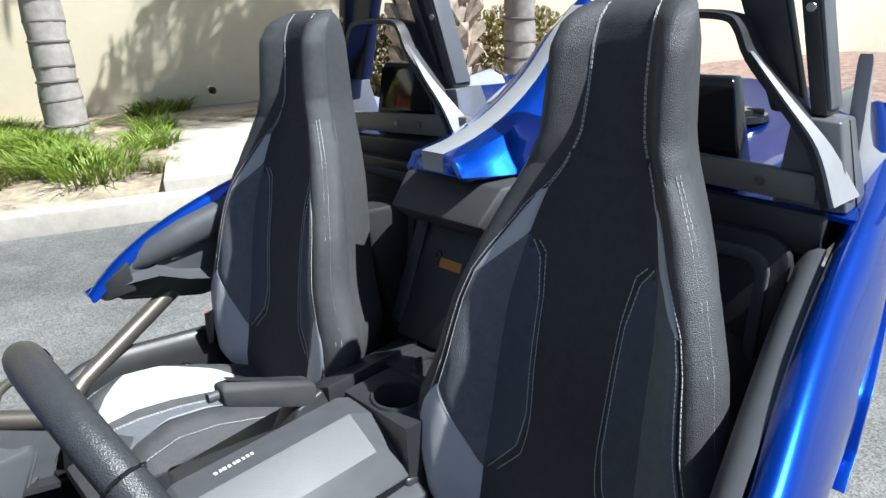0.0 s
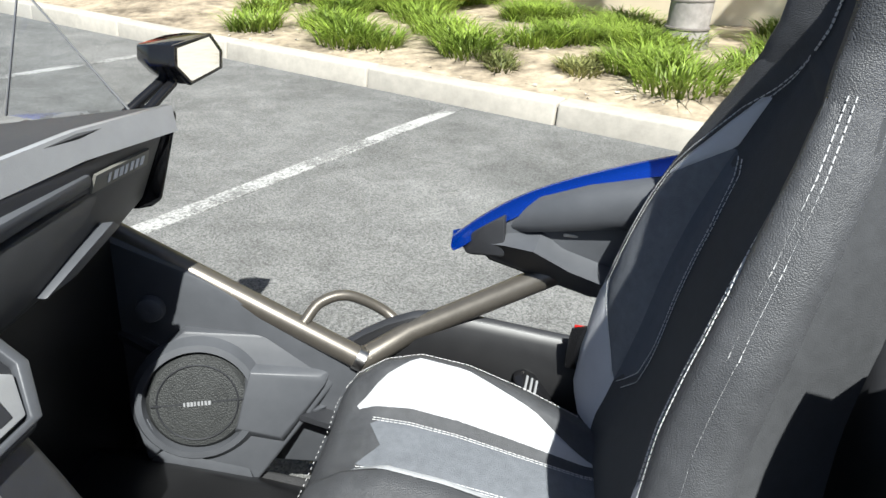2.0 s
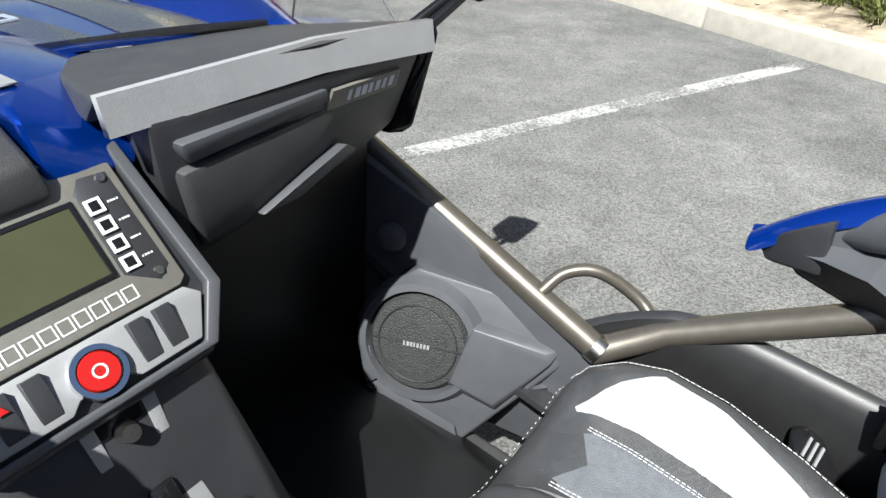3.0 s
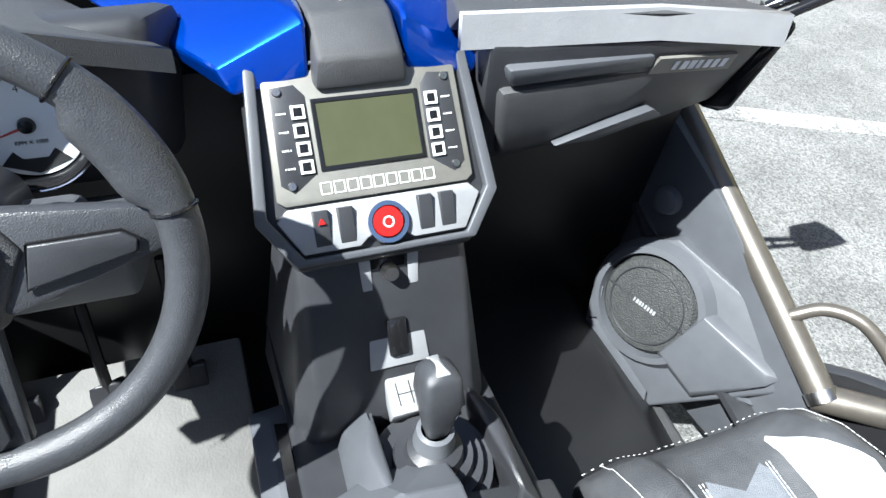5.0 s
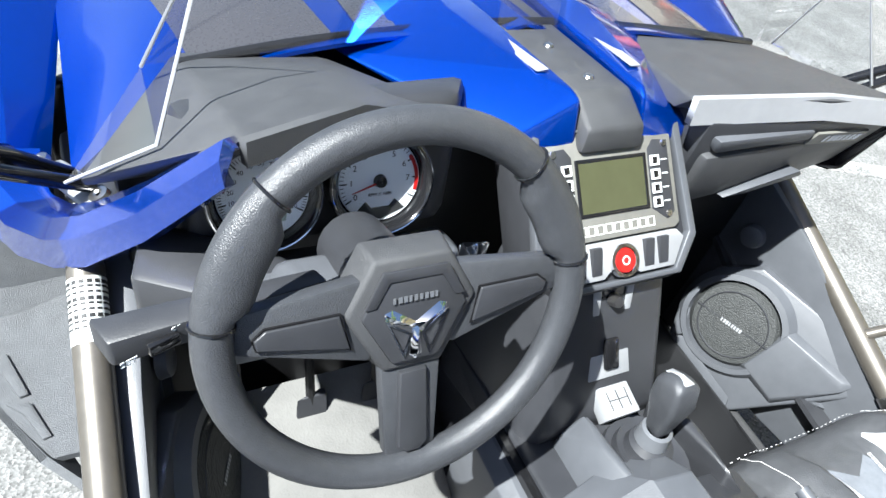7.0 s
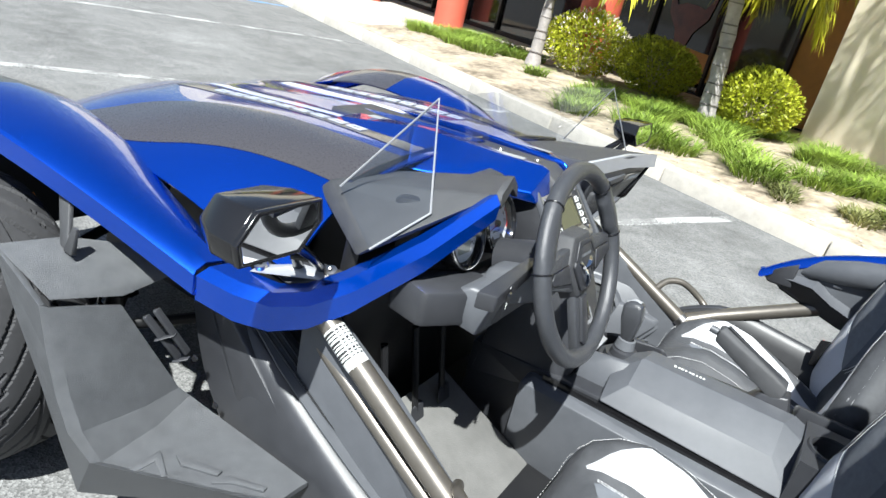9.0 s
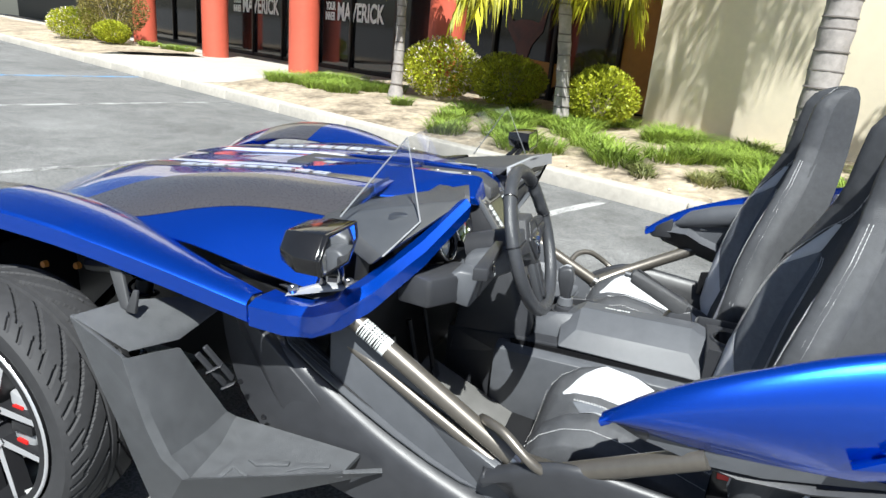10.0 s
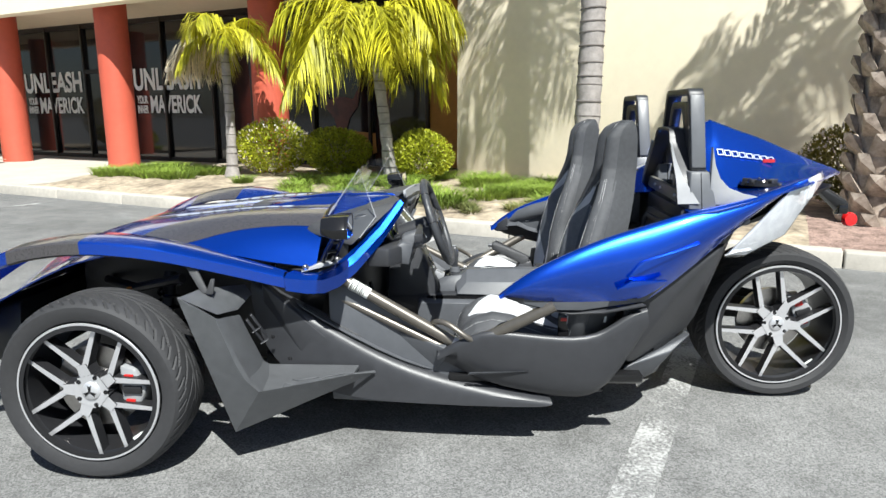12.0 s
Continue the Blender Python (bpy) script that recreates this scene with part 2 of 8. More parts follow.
def leafy(name, colour, tint, rough=0.5):
    m = material(name, colour, rough, vary=0.25, scale=3, big=1.3, tint=tint, spec=0.4)
    nt = m.node_tree
    b = nt.nodes["Principled BSDF"]
    g = nt.nodes.new("ShaderNodeNewGeometry")
    hs = nt.nodes.new("ShaderNodeHueSaturation")
    mr = node(nt, "ShaderNodeMapRange")
    mr.inputs["To Min"].default_value, mr.inputs["To Max"].default_value = 0.55, 1.5
    nt.links.new(g.outputs["Random Per Island"], mr.inputs["Value"])
    old = b.inputs["Base Color"].links[0].from_socket
    nt.links.new(old, hs.inputs["Color"])
    nt.links.new(mr.outputs[0], hs.inputs["Value"])
    nt.links.new(hs.outputs[0], b.inputs["Base Color"])
    tr = nt.nodes.new("ShaderNodeBsdfTranslucent")
    nt.links.new(hs.outputs[0], tr.inputs[0])
    mx = nt.nodes.new("ShaderNodeMixShader")
    mx.inputs[0].default_value = 0.3
    o = nt.nodes["Material Output"]
    nt.links.new(b.outputs[0], mx.inputs[1])
    nt.links.new(tr.outputs[0], mx.inputs[2])
    nt.links.new(mx.outputs[0], o.inputs[0])
    return m


GRASS = leafy("strap_leaf_green", (0.13, 0.21, 0.03), (0.27, 0.36, 0.06))
GRASSD = leafy("dull_strap_leaf", (0.14, 0.17, 0.05), (0.26, 0.26, 0.10))
BUSH = leafy("yellow_green_leaf", (0.20, 0.25, 0.012), (0.42, 0.43, 0.03))
BUSHD = leafy("bronze_green_leaf", (0.13, 0.13, 0.03), (0.26, 0.21, 0.06))
FROND = leafy("golden_green_frond", (0.28, 0.30, 0.012), (0.55, 0.50, 0.03))
DRY = leafy("dry_frond", (0.48, 0.40, 0.27), (0.68, 0.60, 0.44))
FLOWER = leafy("pale_flower", (0.62, 0.52, 0.50), (0.75, 0.68, 0.66))


# ---- mesh helpers ----
def finish(ob, bm, mats, smooth=40.0, recalc=True):
    if recalc:
        bmesh.ops.recalc_face_normals(bm, faces=bm.faces)
    for f in bm.faces:
        f.smooth = True
    for e in bm.edges:
        e.smooth = len(e.link_faces) == 2 and e.calc_face_angle(0) < radians(smooth)
    bm.to_mesh(ob.data)
    bm.free()
    for m in mats if isinstance(mats, (list, tuple)) else [mats]:
        ob.data.materials.append(m)
    return ob


SHIFT = Vector((0, 0, 0))      # where the section now being built is set


def part(name, bm, mat, parent=None, label="", smooth=40.0, recalc=True):
    if SHIFT.length:
        bmesh.ops.translate(bm, vec=SHIFT, verts=bm.verts)
    ob = finish(new(name, bpy.data.meshes.new(name)), bm, mat, smooth, recalc)
    if parent:
        ob.parent = parent
        ob.matrix_parent_inverse = Matrix.Identity(4)
    if label:
        ob["label"] = label
    return ob


def thing(name, bm, mat, label, category, group="", kind="", smooth=40.0):
    return tagged(part(name, bm, mat, None, "", smooth), label, category, group, kind)


def bevel(bm, width, segments=2, angle=25.0):
    es = [e for e in bm.edges if len(e.link_faces) == 2 and e.calc_face_angle(0) > radians(angle)]
    if es and width > 0:
        bmesh.ops.bevel(bm, geom=es, offset=width, segments=segments, profile=0.5, affect="EDGES", clamp_overlap=True)
    return bm


def hull(points, width=0.0, segments=2):
    bm = bmesh.new()
    vs = [bm.verts.new(p) for p in points]
    r = bmesh.ops.convex_hull(bm, input=vs)
    bmesh.ops.delete(bm, geom=[v for v in bm.verts if not v.link_faces], context="VERTS")
    bmesh.ops.dissolve_limit(bm, angle_limit=radians(1.5), verts=bm.verts, edges=bm.edges)
    return bevel(bm, width, segments)


def box(centre, size, width=0.0, turn=None):
    x, y, z = (s / 2 for s in size)
    m = Matrix.Translation(centre) @ (turn.to_4x4() if turn else Matrix.Identity(4))
    return hull([m @ Vector((a, b, c)) for a in (-x, x) for b in (-y, y) for c in (-z, z)], width)


def prism(outline, along, width=0.0):
    """A polygon of 3D points pushed along a vector."""
    bm = bmesh.new()
    a = [bm.verts.new(p) for p in outline]
    b = [bm.verts.new(Vector(p) + Vector(along)) for p in outline]
    n = len(a)
    bm.faces.new(a)
    bm.faces.new(b[::-1])
    for i in range(n):
        bm.faces.new((a[i], b[i], b[(i + 1) % n], a[(i + 1) % n]))
    bmesh.ops.recalc_face_normals(bm, faces=bm.faces)
    return bevel(bm, width)


def ring(outline, inset, along, width=0.0):
    """A frame: outline and its inset copy (two lists of 3D points), pushed along a vector."""
    bm = bmesh.new()
    n = len(outline)
    v = [[bm.verts.new(Vector(p) + Vector(along) * k) for p in loop] for loop in (outline, inset) for k in (0, 1)]
    for i in range(n):
        j = (i + 1) % n
        bm.faces.new((v[0][i], v[0][j], v[2][j], v[2][i]))
        bm.faces.new((v[1][i], v[3][i], v[3][j], v[1][j]))
        bm.faces.new((v[0][i], v[1][i], v[1][j], v[0][j]))
        bm.faces.new((v[2][i], v[2][j], v[3][j], v[3][i]))
    bmesh.ops.recalc_face_normals(bm, faces=bm.faces)
    return bevel(bm, width)


def grid(rows, close=False, caps=False, mats=None):
    """Quads between rows of points; close joins each row's ends. mats(i, j) gives a face's material slot."""
    bm = bmesh.new()
    vs = [[bm.verts.new(p) for p in row] for row in rows]
    n = len(rows[0])
    for i in range(len(rows) - 1):
        for j in range(n if close else n - 1):
            k = (j + 1) % n
            f = bm.faces.new((vs[i][j], vs[i][k], vs[i + 1][k], vs[i + 1][j]))
            if mats:
                f.material_index = mats(i, j)
    if caps:
        bm.faces.new(vs[0])
        bm.faces.new(vs[-1][::-1])
    return bm


def catmull(points, steps=6):
    p = [Vector(q) for q in points]
    p = [2 * p[0] - p[1]] + p + [2 * p[-1] - p[-2]]
    out = []
    for i in range(1, len(p) - 2):
        for s in range(steps):
            t = s / steps
            out.append(0.5 * ((2 * p[i]) + (p[i + 1] - p[i - 1]) * t + (2 * p[i - 1] - 5 * p[i] + 4 * p[i + 1] - p[i + 2]) * t * t
                              + (3 * p[i] - p[i - 1] - 3 * p[i + 1] + p[i + 2]) * t ** 3))
    return out + [p[-2]]


def tube(points, r, n=12, steps=0, flat=1.0, into=None, caps=True):
    """A round bar along points; r may be a list. into: an existing bmesh."""
    pts = catmull(points, steps) if steps else [Vector(p) for p in points]
    bm = into or bmesh.new()
    up = Vector((0.03, 0.05, 1))
    rows = []
    for i, p in enumerate(pts):
        d = (pts[min(i + 1, len(pts) - 1)] - pts[max(i - 1, 0)]).normalized()
        if abs(d.dot(up.normalized())) > 0.98:
            up = Vector((1, 0.1, 0.05))
        a = d.cross(up).normalized()
        b = d.cross(a)
        rad = r[min(i * len(r) // len(pts), len(r) - 1)] if isinstance(r, (list, tuple)) else r
        rows.append([bm.verts.new(p + (a * math.cos(k * 2 * math.pi / n) + b * flat * math.sin(k * 2 * math.pi / n)) * rad) for k in range(n)])
    for i in range(len(rows) - 1):
        for k in range(n):
            bm.faces.new((rows[i][k], rows[i][(k + 1) % n], rows[i + 1][(k + 1) % n], rows[i + 1][k]))
    if caps:
        bm.faces.new(rows[0][::-1])
        bm.faces.new(rows[-1])
    return bm


def lathe(profile, m, n=32, caps=True):
    """profile: (radius, height) pairs turned about the local z of m."""
    rows = [[m @ Vector((r * math.cos(2 * math.pi * k / n), r * math.sin(2 * math.pi * k / n), h)) for k in range(n)] for r, h in profile]
    return grid(rows, close=True, caps=caps)


def frame_at(origin, normal, up=(0, 0, 1)):
    """A matrix whose z is the normal and whose y points up."""
    z = Vector(normal).normalized()
    x = Vector(up).cross(z).normalized()
    y = z.cross(x)
    return Matrix.Translation(origin) @ Matrix((x, y, z)).transposed().to_4x4()


def join(bm, other):
    me = bpy.data.meshes.new("tmp")
    other.to_mesh(me)
    other.free()
    bm.from_mesh(me)
    bpy.data.meshes.remove(me)
    return bm


def flatpoly(m, pts, thick=0.0008):
    return prism([m @ Vector((x, y, 0)) for x, y in pts], m.to_3x3() @ Vector((0, 0, thick)))


def bars(m, x, y, w, h, count, thick=0.0006, seed=1):
    """A row of short bars standing for writing too small to read."""
    rng = random.Random(seed)
    bm = bmesh.new()
    at = x
    step = w / count
    for i in range(count):
        ww = step * rng.uniform(0.45, 0.8)
        join(bm, flatpoly(m, [(at, y), (at + ww, y), (at + ww, y + h), (at, y + h)], thick))
        at += step
    return bm


# ---- the lot: ground, kerb, planting bed, walk ----
UX, NX = Vector((0.913, -0.407, 0)).normalized(), Vector((0.407, 0.913, 0)).normalized()


def W(u, n, z=0.0):
    return UX * u + NX * n + Vector((0, 0, z))


KERB = 4.07
ground = thing("ground", prism([W(-400, -400, -0.3), W(400, -400, -0.3), W(400, KERB + 0.02, -0.3), W(-400, KERB + 0.02, -0.3)], (0, 0, 0.3)), ASPHALT, "worn grey asphalt of a parking lot", "ground", kind="structure")
bed_u = (-9.0, 9.0)


def slab(name, u0, u1, n0, n1, z0, z1, mat, label, category, parent=None, width=0.0, kind="structure"):
    bm = hull([W(u, n, z) for u in (u0, u1) for n in (n0, n1) for z in (z0, z1)], width)
    return tagged(part(name, bm, mat, parent), label, category, "", kind)


for u, w in ((-0.69, 0.05), (2.08, 0.07), (-3.6, 0.05), (-7.15, 0.05)):
    slab("stall_line", u - w, u + w, -1.6, KERB - 0.03, -0.01, 0.004, LINEW, "worn white painted stall line on asphalt", "line marking")
slab("stall_line", -10.65, -10.5, -1.6, KERB - 0.03, -0.01, 0.004, LINEB, "faded blue painted stall line on asphalt", "line marking")
# kerb in cast lengths
kerb = tagged(new("kerb"), "pale cast concrete kerb along the planting bed", "kerb", "", "structure")
rng = random.Random(5)
for i in range(-14, 12):
    a, b = i * 1.5, (i + 1) * 1.5 - 0.012
    h = 0.145 + rng.uniform(-0.004, 0.004)
    bm = hull([W(u, n, z) for u in (a, b) for n, z in ((KERB, -0.05), (KERB + 0.02, h), (KERB + 0.19, h), (KERB + 0.19, -0.05))], 0.018, 3)
    part("kerb_stone", bm, CONCRETE, kerb)
# earth behind it: a gently mounded sheet
def mound(u, n):
    e = min(1, max(0, (n - KERB - 0.15) / 1.2))
    return 0.115 + 0.10 * e * e * (3 - 2 * e) + 0.035 * noise.noise(Vector((u * 0.9, n * 0.9, 3.0))) + 0.018 * noise.noise(Vector((u * 4, n * 4, 7.0)))


def earth(name, u0, u1, n0, n1, step, mat, label):
    nu, nn = int((u1 - u0) / step), int((n1 - n0) / step)
    rows = [[W(u0 + (u1 - u0) * i / nu, n0 + (n1 - n0) * j / nn, mound(u0 + (u1 - u0) * i / nu, n0 + (n1 - n0) * j / nn)) for j in range(nn + 1)] for i in range(nu + 1)]
    return thing(name, grid(rows), mat, label, "soil", kind="structure")


earth("planting_bed", -8.6, 2.75, KERB + 0.18, 9.4, 0.12, SOIL, "dry bare soil of the planting bed")
earth("mulch_bed", 2.75, 12.0, KERB + 0.18, 9.4, 0.2, MULCH, "red-brown bark mulch beside the kerb")
earth("far_bed", -40.0, -14.2, KERB + 0.18, 7.2, 0.4, SOIL, "dry soil bed past the paved walk")
slab("walkway", -14.2, -8.6, KERB + 0.18, 9.5, -0.2, 0.14, CONCRETE, "pale concrete walk in front of the shop", "pavement")
slab("shop_walk", -40.0, -14.2, 7.2, 9.5, -0.2, 0.14, CONCRETE, "pale concrete walk along the shop front", "pavement")
slab("shop_apron", -8.6, -2.5, 8.3, 9.5, -0.2, 0.2, CONCRETE, "pale concrete strip under the shop windows", "pavement")
slab("drain_slab", 1.0, 2.0, KERB + 0.15, 8.08, 0.0, 0.225, CONCRETE, "pale concrete drain slab running from wall to kerb", "drain slab", width=0.01)

# ---- the building ----
wall_east = slab("wall_east", -2.53, 14.0, 8.08, 8.4, -0.2, 5.5, STUCCO, "cream stucco wall of the building", "wall", width=0.015)
slab("wall_return", -2.53, -2.2, 8.4, 9.9, -0.2, 5.5, STUCCO, "cream stucco return wall beside the shop window", "wall")
slab("wall_shop", -40.0, -2.2, 9.9, 10.2, -0.2, 5.5, FRAME, "dark back wall behind the shop glass", "wall")
slab("fascia", -40.0, -2.53, 6.9, 7.2, 3.45, 5.5, STUCCO, "cream stucco fascia over the colonnade", "wall")
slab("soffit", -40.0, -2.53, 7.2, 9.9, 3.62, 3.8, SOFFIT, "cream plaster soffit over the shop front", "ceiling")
slab("roof", -40.0, 14.0, 6.9, 16.0, 5.5, 5.7, STUCCO, "flat parapet roof of the building", "roof")
bm = lathe([(0.055, 0), (0.055, 0.3), (0.045, 0.3), (0.045, 0.02)], Matrix.Translation(W(1.48, 8.1, 0.42)) @ Matrix((UX, Vector((0, 0, 1)), -NX)).transposed().to_4x4(), 20, caps=False)
thing("drain_pipe", bm, STUCCO, "cream painted drain pipe stub out of the wall", "pipe")
# shop front: frames, panes, letters
front = tagged(new("shop_front"), "dark glazed shop front in bronze frames", "window", "", "structure")
posts = [-17.4, -15.71, -14.2, -13.56, -12.55, -11.22, -9.6, -8.31, -6.66, -5.21, -3.85, -2.6]
more = [-19.1, -20.8, -22.5, -24.2]
allp = sorted(more + posts)
for a, b in zip(allp[:-1], allp[1:]):
    orange = a >= -3.9
    part("pane", hull([W(u, n, z) for u in (a + 0.03, b - 0.03) for n in (9.52, 9.54) for z in (0.2, 3.55)]), OCHRE if orange else DARKGLASS, front, "ochre painted infill panel" if orange else "")
for u in allp:
    part("mullion", hull([W(u + s, n, z) for s in (-0.035, 0.035) for n in (9.44, 9.56) for z in (0.1, 3.62)], 0.006), FRAME, front)
for a, b in zip(allp[:-1], allp[1:]):
    for z0, z1 in ((0.12, 0.24), (3.5, 3.62)):
        part("rail", hull([W(u, n, z) for u in (a + 0.035, b - 0.035) for n in (9.46, 9.56) for z in (z0, z1)]), FRAME, front)
part("door_head", hull([W(u, n, z) for u in (-14.17, -13.6) for n in (9.45, 9.57) for z in (2.35, 2.45)]), FRAME, front)


def lettering(text, u0, u1, z0, z1, n=9.5):
    """Flat vinyl letters in the box u0..u1, z0..z1 on the glass."""
    c = bpy.data.curves.new("letters", "FONT")
    c.body, c.extrude, c.offset = text, 0.002, 0.03
    tmp = new("letters_tmp", c)
    bpy.context.view_layer.update()
    me = bpy.data.meshes.new_from_object(tmp.evaluated_get(bpy.context.evaluated_depsgraph_get()))
    bpy.data.objects.remove(tmp)
    xs, ys = [v.co.x for v in me.vertices], [v.co.y for v in me.vertices]
    x0, x1, y0, y1 = min(xs), max(xs), min(ys), max(ys)
    for v in me.vertices:
        v.co = W(u0 + (v.co.x - x0) / (x1 - x0) * (u1 - u0), n - v.co.z, z0 + (v.co.y - y0) / (y1 - y0) * (z1 - z0))
    me.materials.append(LETTER)
    ob = new("letters", me)
    return ob


for su, eu in ((-16.92, -14.42), (-12.36, -10.04)):
    w = eu - su
    for text, a, b, z0, z1 in (("UNLEASH", 0, 1, 1.88, 2.43), ("YOUR", 0.03, 0.20, 1.56, 1.76), ("INNER", 0.03, 0.20, 1.32, 1.52), ("MAVERICK", 0.24, 1, 1.32, 1.76)):
        tagged(lettering(text, su + a * w, su + b * w, z0, z1), "white block letters stuck on the dark shop glass", "lettering", "letters on the shop glass")
# a faint painted emblem on one pane, as plain shapes
m = frame_at(W(-5.95, 9.5, 1.35), -NX)
bm = flatpoly(m, [(-0.5, 0.55), (-0.42, 0.1), (-0.2, -0.15), (-0.12, -0.4), (0.12, -0.4), (0.2, -0.15), (0.42, 0.1), (0.5, 0.55), (0.3, 0.25), (0.1, 0.3), (-0.1, 0.3), (-0.3, 0.25)], 0.003)
thing("window_decal", bm, material("faded_red_decal", (0.09, 0.022, 0.015), 0.4, vary=0.4, scale=5), "faded dull red emblem stuck on shop glass", "decal")
m = frame_at(W(-5.5, 9.5, 0.75), -NX)
thing("window_decal", flatpoly(m, [(-0.45, 0.2), (0.4, 0.15), (0.42, -0.25), (0.1, -0.38), (-0.1, -0.3), (-0.4, -0.15)], 0.003), OCHRE, "ochre patch stuck low on shop glass", "decal")
for u in (-10.63, -6.3, -14.6, -18.9):
    bm = lathe([(0.33, -0.1), (0.33, 3.5), (0.33, 3.6)], Matrix.Translation(W(u, 7.7, 0.14)), 40)
    thing("column", bm, COLUMN, "round terracotta painted column before the shop", "column", "colonnade columns")


# ---- plants ----
def blade_clump(bm, base, count, length, spread, width, rng, droop=0.5):
    """Strap leaves rising from a base and arching over."""
    for _ in range(count):
        a = rng.uniform(0, 2 * math.pi)
        L = length * rng.uniform(0.6, 1.15)
        out = spread * rng.uniform(0.2, 1.0)
        d = Vector((math.cos(a), math.sin(a), 0))
        side = Vector((-d.y, d.x, 0)) * width * rng.uniform(0.7, 1.2)
        p0 = base + d * rng.uniform(0, 0.10) * spread * 4
        prev = None
        for s in range(4):
            t = s / 3
            p = p0 + d * out * L * t * (0.4 + 0.6 * t) + Vector((0, 0, L * (t - droop * t * t)))
            w = side * (1 - 0.92 * t ** 1.5)
            row = (bm.verts.new(p - w), bm.verts.new(p + w))
            if prev:
                bm.faces.new((prev[0], prev[1], row[1], row[0]))
            prev = row


def tuft(u, n, r, mat, label, rng, length=0.34, count=260):
    """One clump: many strap leaves out of one crown, arching over to all sides."""
    n = max(n, KERB + 0.24 + r * 0.6)
    bm = bmesh.new()
    for _ in range(int(count * r / 0.3)):
        a, q = rng.uniform(0, 2 * math.pi), r * 0.75 * math.sqrt(rng.random())
        uu, nn = u + q * math.cos(a), n + q * math.sin(a)
        base = W(uu, nn, mound(uu, nn) - 0.02)
        b = a + rng.gauss(0, 0.8)
        d = UX * math.cos(b) + NX * math.sin(b)
        L = length * rng.uniform(0.65, 1.15) * (0.75 + r)
        out = rng.uniform(0.15, 0.5) + 0.5 * q / r
        side = Vector((-d.y, d.x, 0)) * 0.0075 * rng.uniform(0.7, 1.3)
        prev = None
        for k in range(4):
            t = k / 3
            p = base + d * out * L * t * (0.4 + 0.6 * t) + Vector((0, 0, L * 0.85 * (t - 0.5 * t * t)))
            w = side * (1 - 0.92 * t ** 1.5)
            row = (bm.verts.new(p - w), bm.verts.new(p + w))
            if prev:
                bm.faces.new((prev[0], prev[1], row[1], row[0]))
            prev = row
    tagged(part("grass_clump", bm, mat, None, "", 60, False), label, "plant", "strap leaf clumps in the bed")


rng = random.Random(11)
spots = [(-2.24, 4.75, 0.36), (-1.15, 4.95, 0.30), (-0.88, 5.55, 0.34), (-0.25, 4.95, 0.17), (0.50, 4.95, 0.40), (-0.34, 6.14, 0.34), (-0.72, 4.7, 0.13), (0.10, 5.15, 0.26), (0.86, 5.67, 0.30), (0.95, 4.85, 0.13), (-0.45, 6.9, 0.36), (-0.16, 4.9, 0.16),
         (-3.37, 4.75, 0.34), (-2.42, 4.95, 0.30), (-1.35, 5.15, 0.33), (-0.85, 4.85, 0.15), (-0.15, 5.25, 0.15), (0.25, 5.35, 0.32), (-0.65, 6.6, 0.34), (-1.9, 4.8, 0.22), (-2.8, 5.1, 0.30), (-1.75, 5.4, 0.30), (-3.0, 5.6, 0.32)]
for i in range(30):
    spots.append((rng.uniform(-3.6, 0.95), rng.uniform(5.7, 7.9), rng.uniform(0.24, 0.38)))
for u, n, r in spots:
    tuft(u, n, r, GRASS if r > 0.18 else GRASSD, "arching bright green strap-leaf clump in dry soil" if r > 0.18 else "small dull strap-leaf tuft in dry soil", rng, 0.36 if r > 0.18 else 0.24)
for u in (-8.35, -7.95, -7.5, -7.05, -6.65):
    for n in (5.6, 6.3, 6.9):
        tuft(u, n + rng.uniform(-0.15, 0.15), 0.36, GRASS, "dense green strap-leaf border clump", rng)
for u, n, r in ((-3.6, 6.2, 0.36), (-4.2, 6.1, 0.34), (-3.1, 6.5, 0.36), (-4.4, 7.6, 0.3), (-3.9, 5.4, 0.3), (-5.0, 5.5, 0.2), (-14.9, 7.0, 0.3), (-15.4, 6.9, 0.35), (-16.6, 6.8, 0.3)):
    tuft(u, n, r, GRASS, "dense green strap-leaf border clump", rng)
# small stones and dry litter on the soil
lit = bmesh.new()
for _ in range(900):
    u, n = rng.uniform(-3.6, 1.0), rng.uniform(KERB + 0.25, 6.5)
    p, q = W(u, n, mound(u, n) + 0.002), rng.uniform(0.006, 0.022)
    join(lit, hull([p + Vector((rng.uniform(-q, q), rng.uniform(-q, q), rng.uniform(0, q * 0.7))) for _ in range(6)])) if _ < 260 else None
thing("stones", lit, CONCRETE, "small pale stones scattered on dry soil", "stones", kind="stuff")


